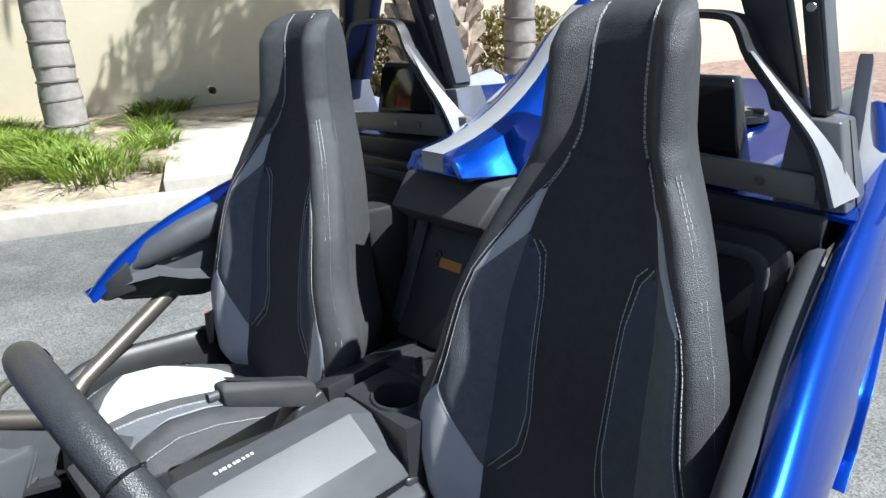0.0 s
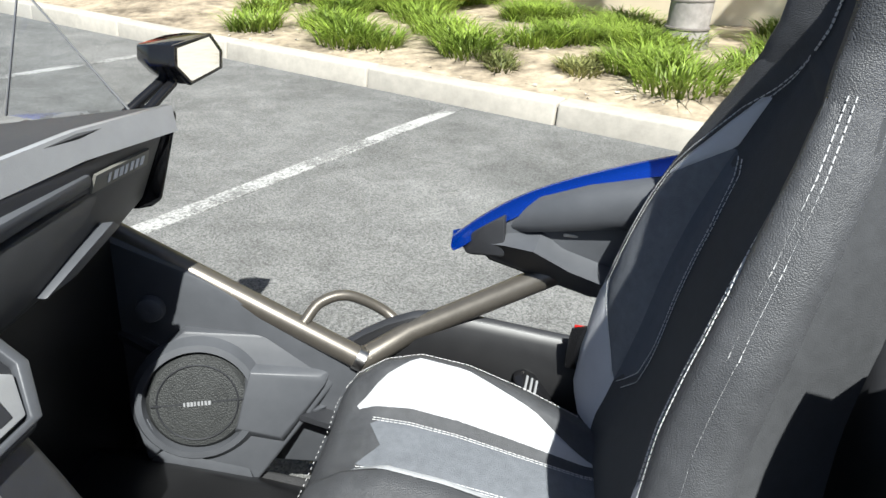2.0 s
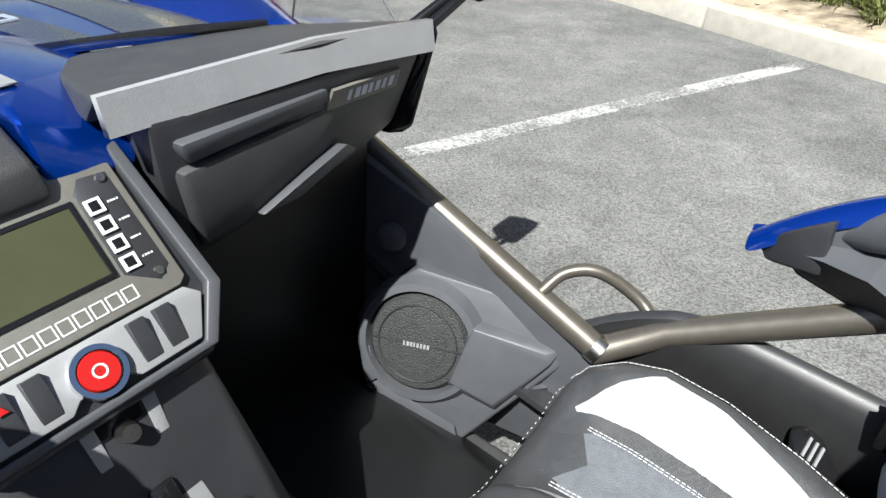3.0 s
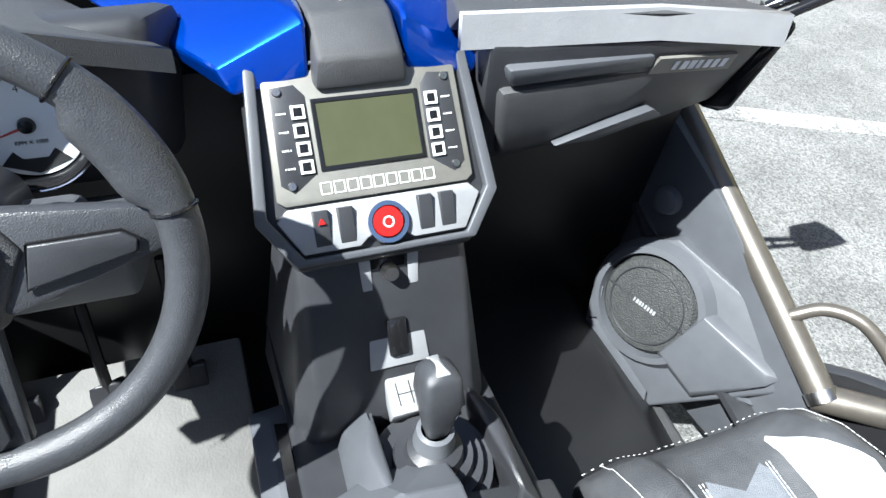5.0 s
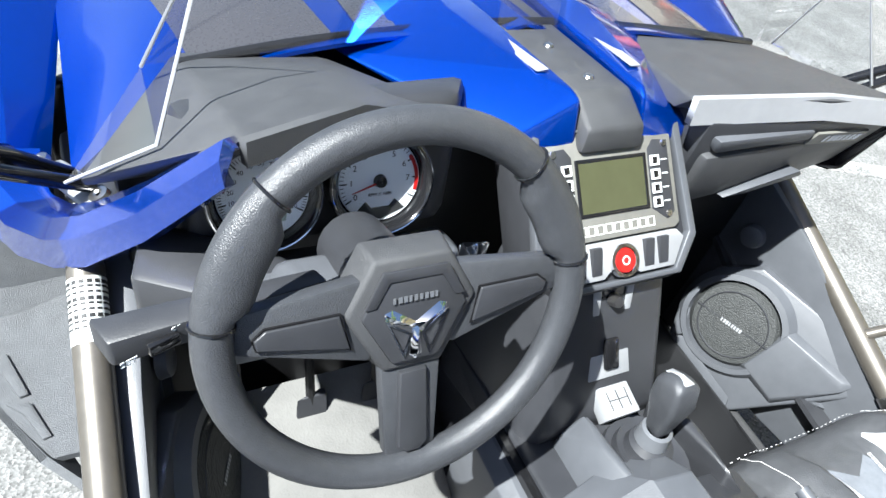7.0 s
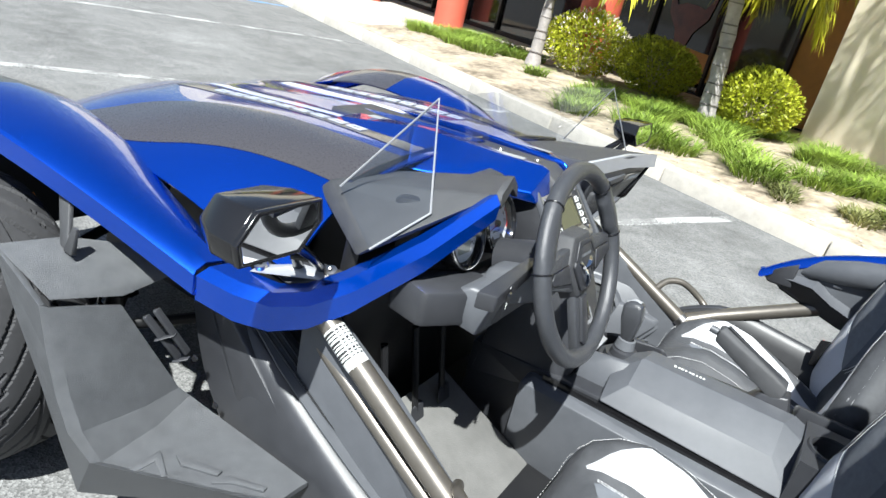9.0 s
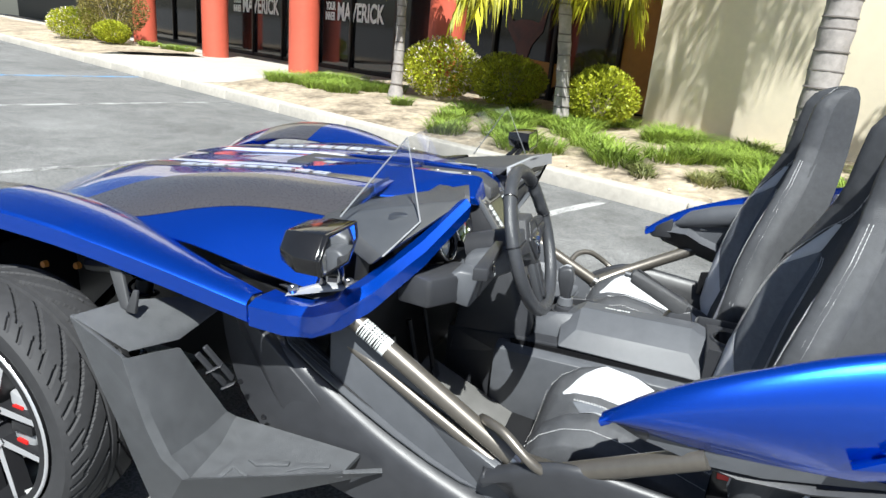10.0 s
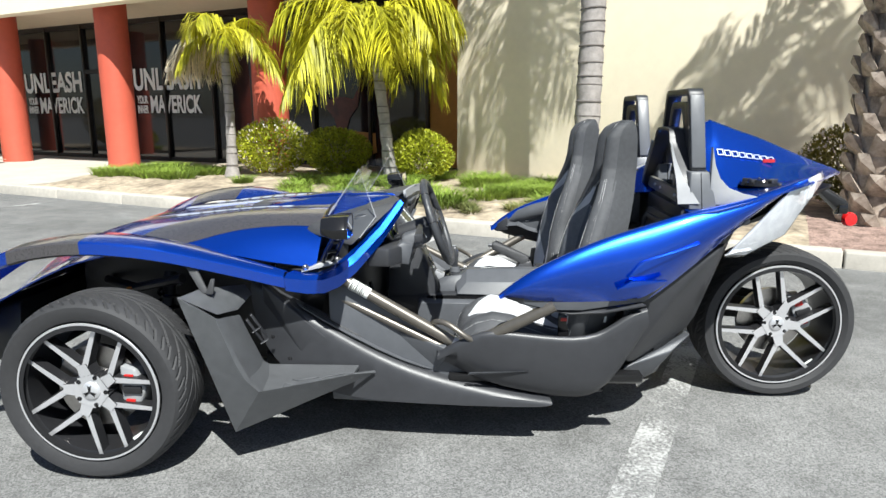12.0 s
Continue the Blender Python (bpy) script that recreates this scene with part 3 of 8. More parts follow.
def bush(name, u, n, r, h, mat, label, seed, flowers=0, z=None):
    """A clipped shrub: branches, and a crown of many small leaves with an uneven outline."""
    rng = random.Random(seed)
    base = W(u, n, mound(u, n) if z is None else z)
    top = tagged(new(name), label, "bush", "clipped shrubs")
    stems = bmesh.new()
    for k in range(7):
        a = k * 0.9
        tube([base, base + Vector((math.cos(a) * r * 0.25, math.sin(a) * r * 0.25, h * 0.4)), base + Vector((math.cos(a) * r * 0.6, math.sin(a) * r * 0.6, h * 0.75))], [0.018, 0.012, 0.006], 6, 3, into=stems)
    part("branchwork", stems, TRUNKR, top)
    bm = bmesh.new()
    fl = bmesh.new()
    lump = [Vector((rng.gauss(0, 1), rng.gauss(0, 1), rng.gauss(0, 1))).normalized() for _ in range(14)]
    for i in range(int(11000 * r)):
        d = Vector((rng.gauss(0, 1), rng.gauss(0, 1), rng.gauss(0, 1))).normalized()
        k = rng.random() ** 0.22
        rr = 1 + 0.13 * max(l.dot(d) for l in lump) ** 6 - 0.06
        p = base + Vector((d.x * r * k * rr, d.y * r * k * rr, h * 0.5 + d.z * h * 0.5 * k * rr))
        if p.z < base.z + 0.05:
            continue
        s = rng.uniform(0.016, 0.032)
        ax = (d + Vector((rng.gauss(0, 0.6), rng.gauss(0, 0.6), rng.gauss(0, 0.6) + 0.4))).normalized()
        sd = ax.cross(Vector((rng.gauss(0, 1), rng.gauss(0, 1), rng.gauss(0, 1)))).normalized()
        dest = fl if flowers and k > 0.9 and rng.random() < flowers else bm
        v = [dest.verts.new(p + q) for q in (-ax * s, sd * s * 0.55, ax * s * 1.2, -sd * s * 0.55)]
        dest.faces.new(v)
    part("crown", bm, mat, top, "", 60, False)
    if flowers:
        tagged(part("blossom", fl, FLOWER, top, "", 60, False), "small pale pink flowers", kind="stuff")
    else:
        fl.free()


bush("bush", -5.75, 7.05, 0.72, 1.0, BUSH, "rounded yellow-green shrub with pale flowers", 1, 0.25)
bush("bush", -4.55, 7.4, 0.6, 0.85, BUSH, "clipped round yellow-green shrub", 2)
bush("bush", -2.7, 7.1, 0.52, 0.82, BUSH, "clipped round yellow-green shrub by the wall corner", 3)
bush("bush", 3.2, 6.6, 0.62, 0.95, BUSHD, "bronze-green flowering shrub by the cream wall", 4, 0.3)
bush("bush", 4.6, 6.2, 0.8, 1.0, BUSHD, "bronze-green flowering shrub on mulch", 5, 0.3)
bush("bush", -17.6, 6.3, 0.9, 1.7, BUSHD, "tall loose brown-green shrub near the walk", 6)
bush("bush", -18.4, 5.6, 0.7, 0.9, BUSH, "low yellow-green shrub in the far bed", 7, 0.2)
bush("bush", -16.7, 5.9, 0.45, 0.6, BUSH, "small dark-green shrub in the far bed", 8)


def palm(name, u, n, h, r0, r1, label, seed, fronds, flen, mat, dry=0, lean=(0, 0), shaggy=False, droop=1.0, rings=True):
    rng = random.Random(seed)
    base = W(u, n, mound(u, n) - 0.05)
    tip = base + Vector((lean[0], lean[1], h))
    top = tagged(new(name), label, "palm tree", "palms")
    pts, rad = [], []
    nseg = max(8, int(h / 0.12))
    for i in range(nseg + 1):
        t = i / nseg
        flare = 0.05 * math.exp(-t * h / 0.25) + 0.008 * math.sin(t * h * 18) * (1 if rings else 0.4)
        pts.append(base.lerp(tip, t) + Vector((0.03 * math.sin(t * 3), 0.03 * math.cos(t * 2.5), 0)))
        rad.append(r0 + (r1 - r0) * t + flare)
    nn = 20
    rows = [[p + Vector((math.cos(2 * math.pi * k / nn), math.sin(2 * math.pi * k / nn), 0)) * (q * (1 + 0.05 * noise.noise(Vector((k, p.z * 3, seed))))) for k in range(nn)] for p, q in zip(pts, rad)]
    part("trunk", grid(rows, close=True), TRUNKR if shaggy else TRUNK, top)
    if rings and not shaggy:
        for i in range(int(h / 0.17)):
            t = (i + rng.uniform(0.2, 0.8)) * 0.17 / h
            p = base.lerp(tip, t) + Vector((0.03 * math.sin(t * 3), 0.03 * math.cos(t * 2.5), 0))
            q = r0 + (r1 - r0) * t + 0.05 * math.exp(-t * h / 0.25) + 0.004
            mm = Matrix.Translation(p) @ Euler((rng.uniform(-0.06, 0.06), rng.uniform(-0.06, 0.06), 0)).to_matrix().to_4x4()
            part("leaf_scar", lathe([(q - 0.01, -0.012), (q + 0.006, -0.006), (q + 0.003, 0.006), (q - 0.01, 0.01)], mm, 20, caps=False), RING, top)
    if shaggy:
        i = 0
        z = 0.05
        while z < h:
            for k in range(8):
                a = 2 * math.pi * (k + 0.5 * (i % 2)) / 8 + rng.uniform(-0.1, 0.1)
                q = r0 + (r1 - r0) * z / h
                d = Vector((math.cos(a), math.sin(a), 0))
                s = Vector((-d.y, d.x, 0))
                p = base.lerp(tip, z / h) + d * (q - 0.02)
                w = 0.13 * rng.uniform(0.8, 1.2)
                o = rng.uniform(0.06, 0.13)
                bmx = hull([p - s * w + Vector((0, 0, -0.1)), p + s * w + Vector((0, 0, -0.1)), p - s * w * 0.5 + d * o + Vector((0, 0, 0.12)), p + s * w * 0.5 + d * o + Vector((0, 0, 0.12)), p + d * (o + 0.03) + Vector((0, 0, 0.05)), p + Vector((0, 0, 0.1))], 0.0)
                part("leaf_stub", bmx, TRUNKR, top)
            z += 0.19
            i += 1
    crown = bmesh.new()
    dead = bmesh.new()
    stalks = bmesh.new()
    for i in range(fronds):
        a = 2 * math.pi * i * 0.381966 + rng.uniform(-0.2, 0.2)
        rise = rng.uniform(0.15, 0.95)
        L = flen * rng.uniform(0.75, 1.1)
        d = Vector((math.cos(a), math.sin(a), 0))
        isdead = dry and i < dry
        if isdead:
            d = (-UX * 0.95 + NX * (-0.3 + 0.25 * i)).normalized()
            rise, L = 0.35, flen * 1.05
        bm = dead if isdead else crown
        path = []
        for s in range(17):
            t = s / 16
            path.append(tip + d * L * (t - 0.25 * t * t) + Vector((0, 0, L * (rise * t - droop * 0.9 * t * t))))
        tube(path[::2], [0.016, 0.012, 0.008, 0.004], 5, into=stalks)
        for s in range(2, 17):
            p = path[s]
            tan = (path[s] - path[s - 1]).normalized()
            side = tan.cross(Vector((0, 0, 1))).normalized()
            for sg in (-1, 1):
                for q in range(4):
                    p2 = p - tan * (L / 16) * q / 4
                    ll = L * 0.30 * (0.5 + math.sin(math.pi * min(1, s / 16 + 0.05))) * rng.uniform(0.7, 1.1)
                    dirv = (side * sg * rng.uniform(0.3, 0.75) + tan * 0.55 + Vector((0, 0, rng.uniform(-0.5, 0.15)))).normalized()
                    w = dirv.cross(Vector((0, 0, 1))).normalized() * 0.013
                    e1 = p2 + dirv * ll * 0.5 + Vector((0, 0, -0.06 * ll))
                    e2 = p2 + dirv * ll * 0.8 + Vector((0, 0, -(0.45 + rng.random() * 0.3) * ll * droop))
                    v = [bm.verts.new(x) for x in (p2 - w * 0.6, p2 + w * 0.6, e1 + w, e1 - w, e2)]
                    bm.faces.new((v[0], v[1], v[2], v[3]))
                    bm.faces.new((v[3], v[2], v[4]))
    part("crown", crown, mat, top, "", 60, False)
    part("crown_stem", stalks, mat, top)
    if dry:
        part("dry_frond", dead, DRY, top, "dead straw-coloured hanging frond", 60, False)
    else:
        dead.free()
    return top


palm("palm", -5.98, 6.25, 2.38, 0.085, 0.065, "young feather palm with golden fronds and a dead frond", 21, 17, 1.3, FROND, dry=5, droop=0.9)
palm("palm", -2.97, 6.6, 2.5, 0.095, 0.075, "young feather palm with golden drooping fronds", 22, 32, 1.85, FROND, droop=0.95, lean=(-0.3, 0.12))
palm("palm", 0.16, 6.4, 6.2, 0.165, 0.14, "tall ringed grey palm trunk", 23, 11, 1.9, GRASS)
palm("palm", 3.45, 5.6, 4.6, 0.36, 0.34, "thick palm trunk covered in old leaf stubs", 24, 13, 2.0, GRASS, shaggy=True, rings=False)
palm("palm", 4.3, 5.5, 5.9, 0.15, 0.13, "tall ringed grey palm trunk by the cream wall", 25, 9, 1.8, GRASS)

# ---- the three-wheeled roadster: x runs to its tail, y to its passenger side ----
car = tagged(new("roadster"), "open blue and black three-wheeled roadster parked across a stall line", "vehicle")


def mir(pts, s):
    return [(x, y * s, z) for x, y, z in pts]


def sheet(name, rows, mat, thick, parent=car, label="", subdiv=1, smooth=50.0, mats=None):
    """A body panel from rows of points: smoothed, with thickness and a rounded edge."""
    bm = grid(rows, mats=mats)
    ob = part(name, bm, mat, parent, label, smooth)
    if subdiv:
        md = ob.modifiers.new("smooth", "SUBSURF")
        md.levels = md.render_levels = subdiv
    md = ob.modifiers.new("thickness", "SOLIDIFY")
    md.thickness, md.offset = thick, -1
    return ob


# wheels ------------------------------------------------------------------
def tyre_mesh(R, width, rim, seed):
    """Tread blocks cut by slanting grooves, shoulders and sidewalls, about the local y axis."""
    nt, nv = 624, 71
    half = width / 2
    rows = []
    for i in range(nt):
        th = 2 * math.pi * i / nt
        row = []
        for k, (yy, rr) in enumerate(((-0.36, rim), (-0.47, rim + 0.012), (-0.52, rim + (R - rim) * 0.4), (-0.515, rim + (R - rim) * 0.72), (-0.475, R - 0.016))):
            row.append((yy * width, rr))
        for k in range(nv):
            v = -1 + 2 * k / (nv - 1)
            r = R - 0.014 * abs(v) ** 4
            g = 0.0
            if abs(abs(v) - 0.10) < 0.035:
                g = 0.007
            ph = th * 26 / (2 * math.pi) + 2.3 * abs(v) ** 0.8
            if 0.12 < abs(v) < 0.80 and (ph % 1.0) < 0.17:
                g = 0.0065
            ph = th * 52 / (2 * math.pi) + 1.6 * abs(v) ** 2
            if abs(v) > 0.70 and (ph % 1.0) < 0.20:
                g = 0.006
            row.append((v * half * 0.93, r - g))
        for yy, rr in ((0.475, R - 0.016), (0.515, rim + (R - rim) * 0.72), (0.52, rim + (R - rim) * 0.4), (0.47, rim + 0.012), (0.36, rim)):
            row.append((yy * width, rr))
        rows.append([(r * math.cos(th), y, r * math.sin(th)) for y, r in row])
    rows.append(rows[0])
    bm = grid(rows)
    bmesh.ops.remove_doubles(bm, verts=bm.verts, dist=1e-5)
    return bm


def rim_barrel(rim, width):
    prof = [(rim * 0.93, -0.5 * width), (rim + 0.006, -0.49 * width), (rim + 0.004, -0.44 * width), (rim * 0.93, -0.40 * width), (rim * 0.86, 0.1 * width), (rim * 0.93, 0.45 * width), (rim + 0.004, 0.49 * width)]
    return lathe(prof, Matrix.Rotation(radians(-90), 4, "X"), 64, caps=False)


def spokes(rim, face, first):
    """Five split Y spokes; slot 0 the machined face, slot 1 the black flanks."""
    bm = bmesh.new()
    def bar(p, q, w0, w1, d):
        p, q = Vector((p[0], 0, p[1])), Vector((q[0], 0, q[1]))
        s = (q - p).normalized().cross(Vector((0, 1, 0)))
        b = hull([p + s * w0 + Vector((0, face, 0)), p - s * w0 + Vector((0, face, 0)), q + s * w1 + Vector((0, face - 0.004, 0)), q - s * w1 + Vector((0, face - 0.004, 0)),
                  p + s * w0 * 1.5 + Vector((0, face + d, 0)), p - s * w0 * 1.5 + Vector((0, face + d, 0)), q + s * w1 * 1.6 + Vector((0, face + d, 0)), q - s * w1 * 1.6 + Vector((0, face + d, 0))])
        for f in b.faces:
            f.material_index = 0 if f.normal.y < -0.9 else 1
        join(bm, b)
    for k in range(5):
        a = 2 * math.pi * k / 5 + radians(first)
        e = lambda r, t: (r * math.cos(t), r * math.sin(t))
        bar(e(0.03, a), e(rim * 0.40, a), 0.024, 0.017, 0.04)
        for sg in (-1, 1):
            bar(e(rim * 0.335, a + 0.045 * sg), e(rim * 0.998, a + 0.425 * sg), 0.0105, 0.0066, 0.035)
    for k in range(5):
        a = 2 * math.pi * k / 5 + radians(first)
        bar(e(0.0, a), e(0.056, a), 0.036, 0.030, 0.034)
    return bm


def wheel(x, y, z, R, width, rim, side, seed, caliper_angle, first, label):
    """side -1: the outer face looks to -y."""
    w = new("wheel")
    w.parent = car
    w.location = (x, y, z)
    w["label"] = label
    if side > 0:
        w.rotation_euler = (0, 0, math.pi)
    part("tyre", tyre_mesh(R, width, rim, seed), RUBBER, w, "black treaded low-profile tyre", 30)
    part("barrel", rim_barrel(rim, width), ALLOYD, w, "", 40)
    lip = lathe([(rim - 0.001, -0.502 * width), (rim + 0.005, -0.504 * width), (rim + 0.007, -0.49 * width), (rim - 0.001, -0.49 * width)], Matrix.Rotation(radians(-90), 4, "X"), 72, caps=False)
    part("rim_lip", lip, ALLOY, w, "machined silver rim edge")
    part("spokes", spokes(rim, -0.40 * width, first), [ALLOY, ALLOYD], w, "split spokes machined silver over black")
    mm = Matrix.Translation((0, -0.40 * width - 0.002, 0)) @ Matrix.Rotation(radians(90), 4, "X")
    part("hub_cap", lathe([(0.001, 0.009), (0.026, 0.009), (0.032, 0.004), (0.034, 0.0), (0.034, -0.02)], mm, 28, caps=False), ALLOY, w, "round grey hub cap with three-point emblem")
    e = bmesh.new()
    for k in range(3):
        t = Matrix.Rotation(radians(120 * k), 4, "Z")
        join(e, flatpoly(mm @ t @ Matrix.Translation((0, 0, 0.009)), [(-0.003, 0.002), (0.003, 0.002), (0.007, 0.024), (0, 0.019), (-0.007, 0.024)], 0.002))
    part("emblem", e, GLOSS, w)
    for k in range(5):
        a = 2 * math.pi * (k + 0.5) / 5 + radians(first)
        part("wheel_nut", lathe([(0.001, 0.012), (0.008, 0.012), (0.010, 0.0), (0.010, -0.02)], Matrix.Translation((0.052 * math.cos(a), -0.37 * width, 0.052 * math.sin(a))) @ Matrix.Rotation(radians(90), 4, "X"), 8, caps=False), GLOSS, w)
    part("brake_disc", lathe([(0.07, 0.0), (0.148, 0.0), (0.148, 0.02), (0.07, 0.02)], Matrix.Translation((0, -0.02, 0)) @ Matrix.Rotation(radians(90), 4, "X"), 48), STEEL, w, "bare steel brake disc")
    part("disc_bell", lathe([(0.001, 0.06), (0.06, 0.06), (0.075, 0.0)], Matrix.Translation((0, -0.02, 0)) @ Matrix.Rotation(radians(90), 4, "X"), 32, caps=False), ALLOYD, w)
    t = Matrix.Rotation(radians(caliper_angle), 4, "Y")
    c = hull([t @ Vector(p) for p in ((0.095, -0.070, -0.085), (0.150, -0.075, -0.075), (0.182, -0.070, 0.0), (0.150, -0.075, 0.075), (0.095, -0.070, 0.085), (0.095, 0.02, -0.085), (0.165, 0.02, -0.07), (0.182, 0.02, 0.0), (0.165, 0.02, 0.07), (0.095, 0.02, 0.085))], 0.008)
    cal = part("brake_caliper", c, PLASTIC_L, w, "cast grey brake caliper")
    for zc in (-0.045, 0.045):
        part("caliper_mark", hull([t @ Vector((x, y, zc + z)) for x in (0.112, 0.145) for y in (-0.079, -0.068) for z in (-0.011, 0.011)], 0.002), RED, cal, "red mark on the caliper")
    part("caliper_bridge", hull([t @ Vector((x, y, z)) for x in (0.105, 0.170) for y in (-0.082, -0.06) for z in (-0.014, 0.014)], 0.004), ALLOYD, cal)
    part("sticker", box((rim * 0.62, -0.38 * width, -rim * 0.70), (0.045, 0.002, 0.022), 0, Euler((0, radians(-35), 0)).to_matrix()), LABELW, w)
    return w


wheel(0.0, -0.85, 0.328, 0.330, 0.225, 0.243, -1, 1, 0, 105, "front wheel with black tyre and silver split-spoke alloy")
wheel(0.0, 0.85, 0.328, 0.330, 0.225, 0.243, 1, 2, 180, 75, "front wheel with black tyre and silver split-spoke alloy")
wheel(2.667, 0.0, 0.342, 0.344, 0.265, 0.2665, -1, 3, -20, 67, "single wide rear wheel with silver split-spoke alloy")

# front suspension --------------------------------------------------------
for s in (-1, 1):
    for z0, z1, nm in ((0.42, 0.40, "upper_arm"), (0.22, 0.20, "lower_arm")):
        bm = tube(mir([(-0.16, 0.34, z0), (-0.02, 0.68, z1), (0.16, 0.34, z0)], s), 0.016, 10)
        part(nm, bm, TUBEB, car)
    bm = tube(mir([(0.05, 0.55, 0.22), (0.05, 0.40, 0.62)], s), 0.026, 12)
    sp = part("damper", bm, TUBEB, car, "black coil-over damper")
    pts = [Vector((0.05, (0.53 - 0.11 * t) * s, 0.27 + 0.30 * t)) + Vector((math.cos(t * 44) * 0.042, math.sin(t * 44) * 0.042 * s, 0)) for t in (i / 70 for i in range(71))]
    part("spring", tube(pts, 0.006, 6), GLOSS, sp)
    part("upright", hull(mir([(-0.05, 0.66, 0.16), (0.05, 0.66, 0.16), (-0.04, 0.72, 0.16), (0.04, 0.72, 0.16), (-0.03, 0.66, 0.46), (0.04, 0.66, 0.46), (0.0, 0.72, 0.44)], s), 0.01), ALLOYD, car)
    part("wheel_well", hull(mir([(-0.4, 0.28, 0.2), (0.42, 0.28, 0.2), (-0.4, 0.28, 0.66), (0.45, 0.28, 0.72), (-0.4, 0.22, 0.2), (0.45, 0.22, 0.72), (0.42, 0.22, 0.2)], s), 0.01), TUBEB, car, "black inner wheel housing panel")
    for x, z in ((-0.02, 0.60), (-0.14, 0.58), (-0.2, 0.50), (0.1, 0.63)):
        part("bolt", lathe([(0.001, 0.012), (0.009, 0.012), (0.011, 0)], frame_at((x, 0.60 * s, z), (0, s, 0)), 8, caps=False), ORANGE if x < 0 else STEEL, car)
    part("mount_strut", hull(mir([(0.285, 0.80, 0.765), (0.325, 0.80, 0.765), (0.37, 0.845, 0.655), (0.395, 0.845, 0.655), (0.285, 0.79, 0.765), (0.325, 0.79, 0.765), (0.37, 0.835, 0.655), (0.395, 0.835, 0.655)], s), 0.002), PLASTIC, car, "black flat mounting strut")
    part("mount_strut", hull(mir([(0.405, 0.842, 0.705), (0.418, 0.842, 0.705), (0.385, 0.848, 0.652), (0.412, 0.848, 0.652), (0.405, 0.835, 0.705), (0.418, 0.835, 0.705), (0.385, 0.838, 0.652), (0.412, 0.838, 0.652)], s), 0.002), PLASTIC, car)
    part("cross_member", tube(mir([(-0.28, 0.30, 0.56), (0.0, 0.58, 0.60), (0.22, 0.66, 0.66)], s), 0.018, 8), TUBEB, car)

def table4(rows, x):
    for a, b in zip(rows[:-1], rows[1:]):
        if x <= b[0] or b is rows[-1]:
            return a[1] + (b[1] - a[1]) * min(1, max(0, (x - a[0]) / (b[0] - a[0])))


# front wings, hood ---------------------------------------------------------
WING = [(-0.62, 0.58, 0.850, 0.620), (-0.42, 0.58, 0.875, 0.745), (-0.24, 0.585, 0.885, 0.812), (-0.03, 0.595, 0.880, 0.836), (0.20, 0.61, 0.850, 0.812), (0.42, 0.635, 0.805, 0.757), (0.635, 0.66, 0.765, 0.697)]
HOOD_Y = (0.0, 0.09, 0.18, 0.28, 0.40, 0.52, 0.63)
HOOD = {-0.78: (0.47, 0.47, 0.47, 0.45, 0.42, 0.40, 0.40), -0.5: (0.68, 0.68, 0.68, 0.66, 0.62, 0.58, 0.57), -0.2: (0.79, 0.79, 0.795, 0.785, 0.765, 0.735, 0.71), 0.1: (0.835, 0.83, 0.835, 0.835, 0.825, 0.795, 0.757),
        0.35: (0.865, 0.855, 0.86, 0.865, 0.855, 0.815, 0.750), 0.55: (0.885, 0.865, 0.872, 0.872, 0.860, 0.815, 0.720), 0.72: (0.895, 0.872, 0.88, 0.872, 0.850, 0.800, 0.700)}


HOOD_BAND = [(-0.10, 0.600, 0.615), (-0.03, 0.520, 0.615), (0.03, 0.440, 0.612), (0.10, 0.390, 0.610), (0.18, 0.355, 0.600), (0.25, 0.335, 0.572), (0.32, 0.325, 0.540), (0.42, 0.315, 0.510), (0.55, 0.305, 0.488), (0.70, 0.290, 0.468)]


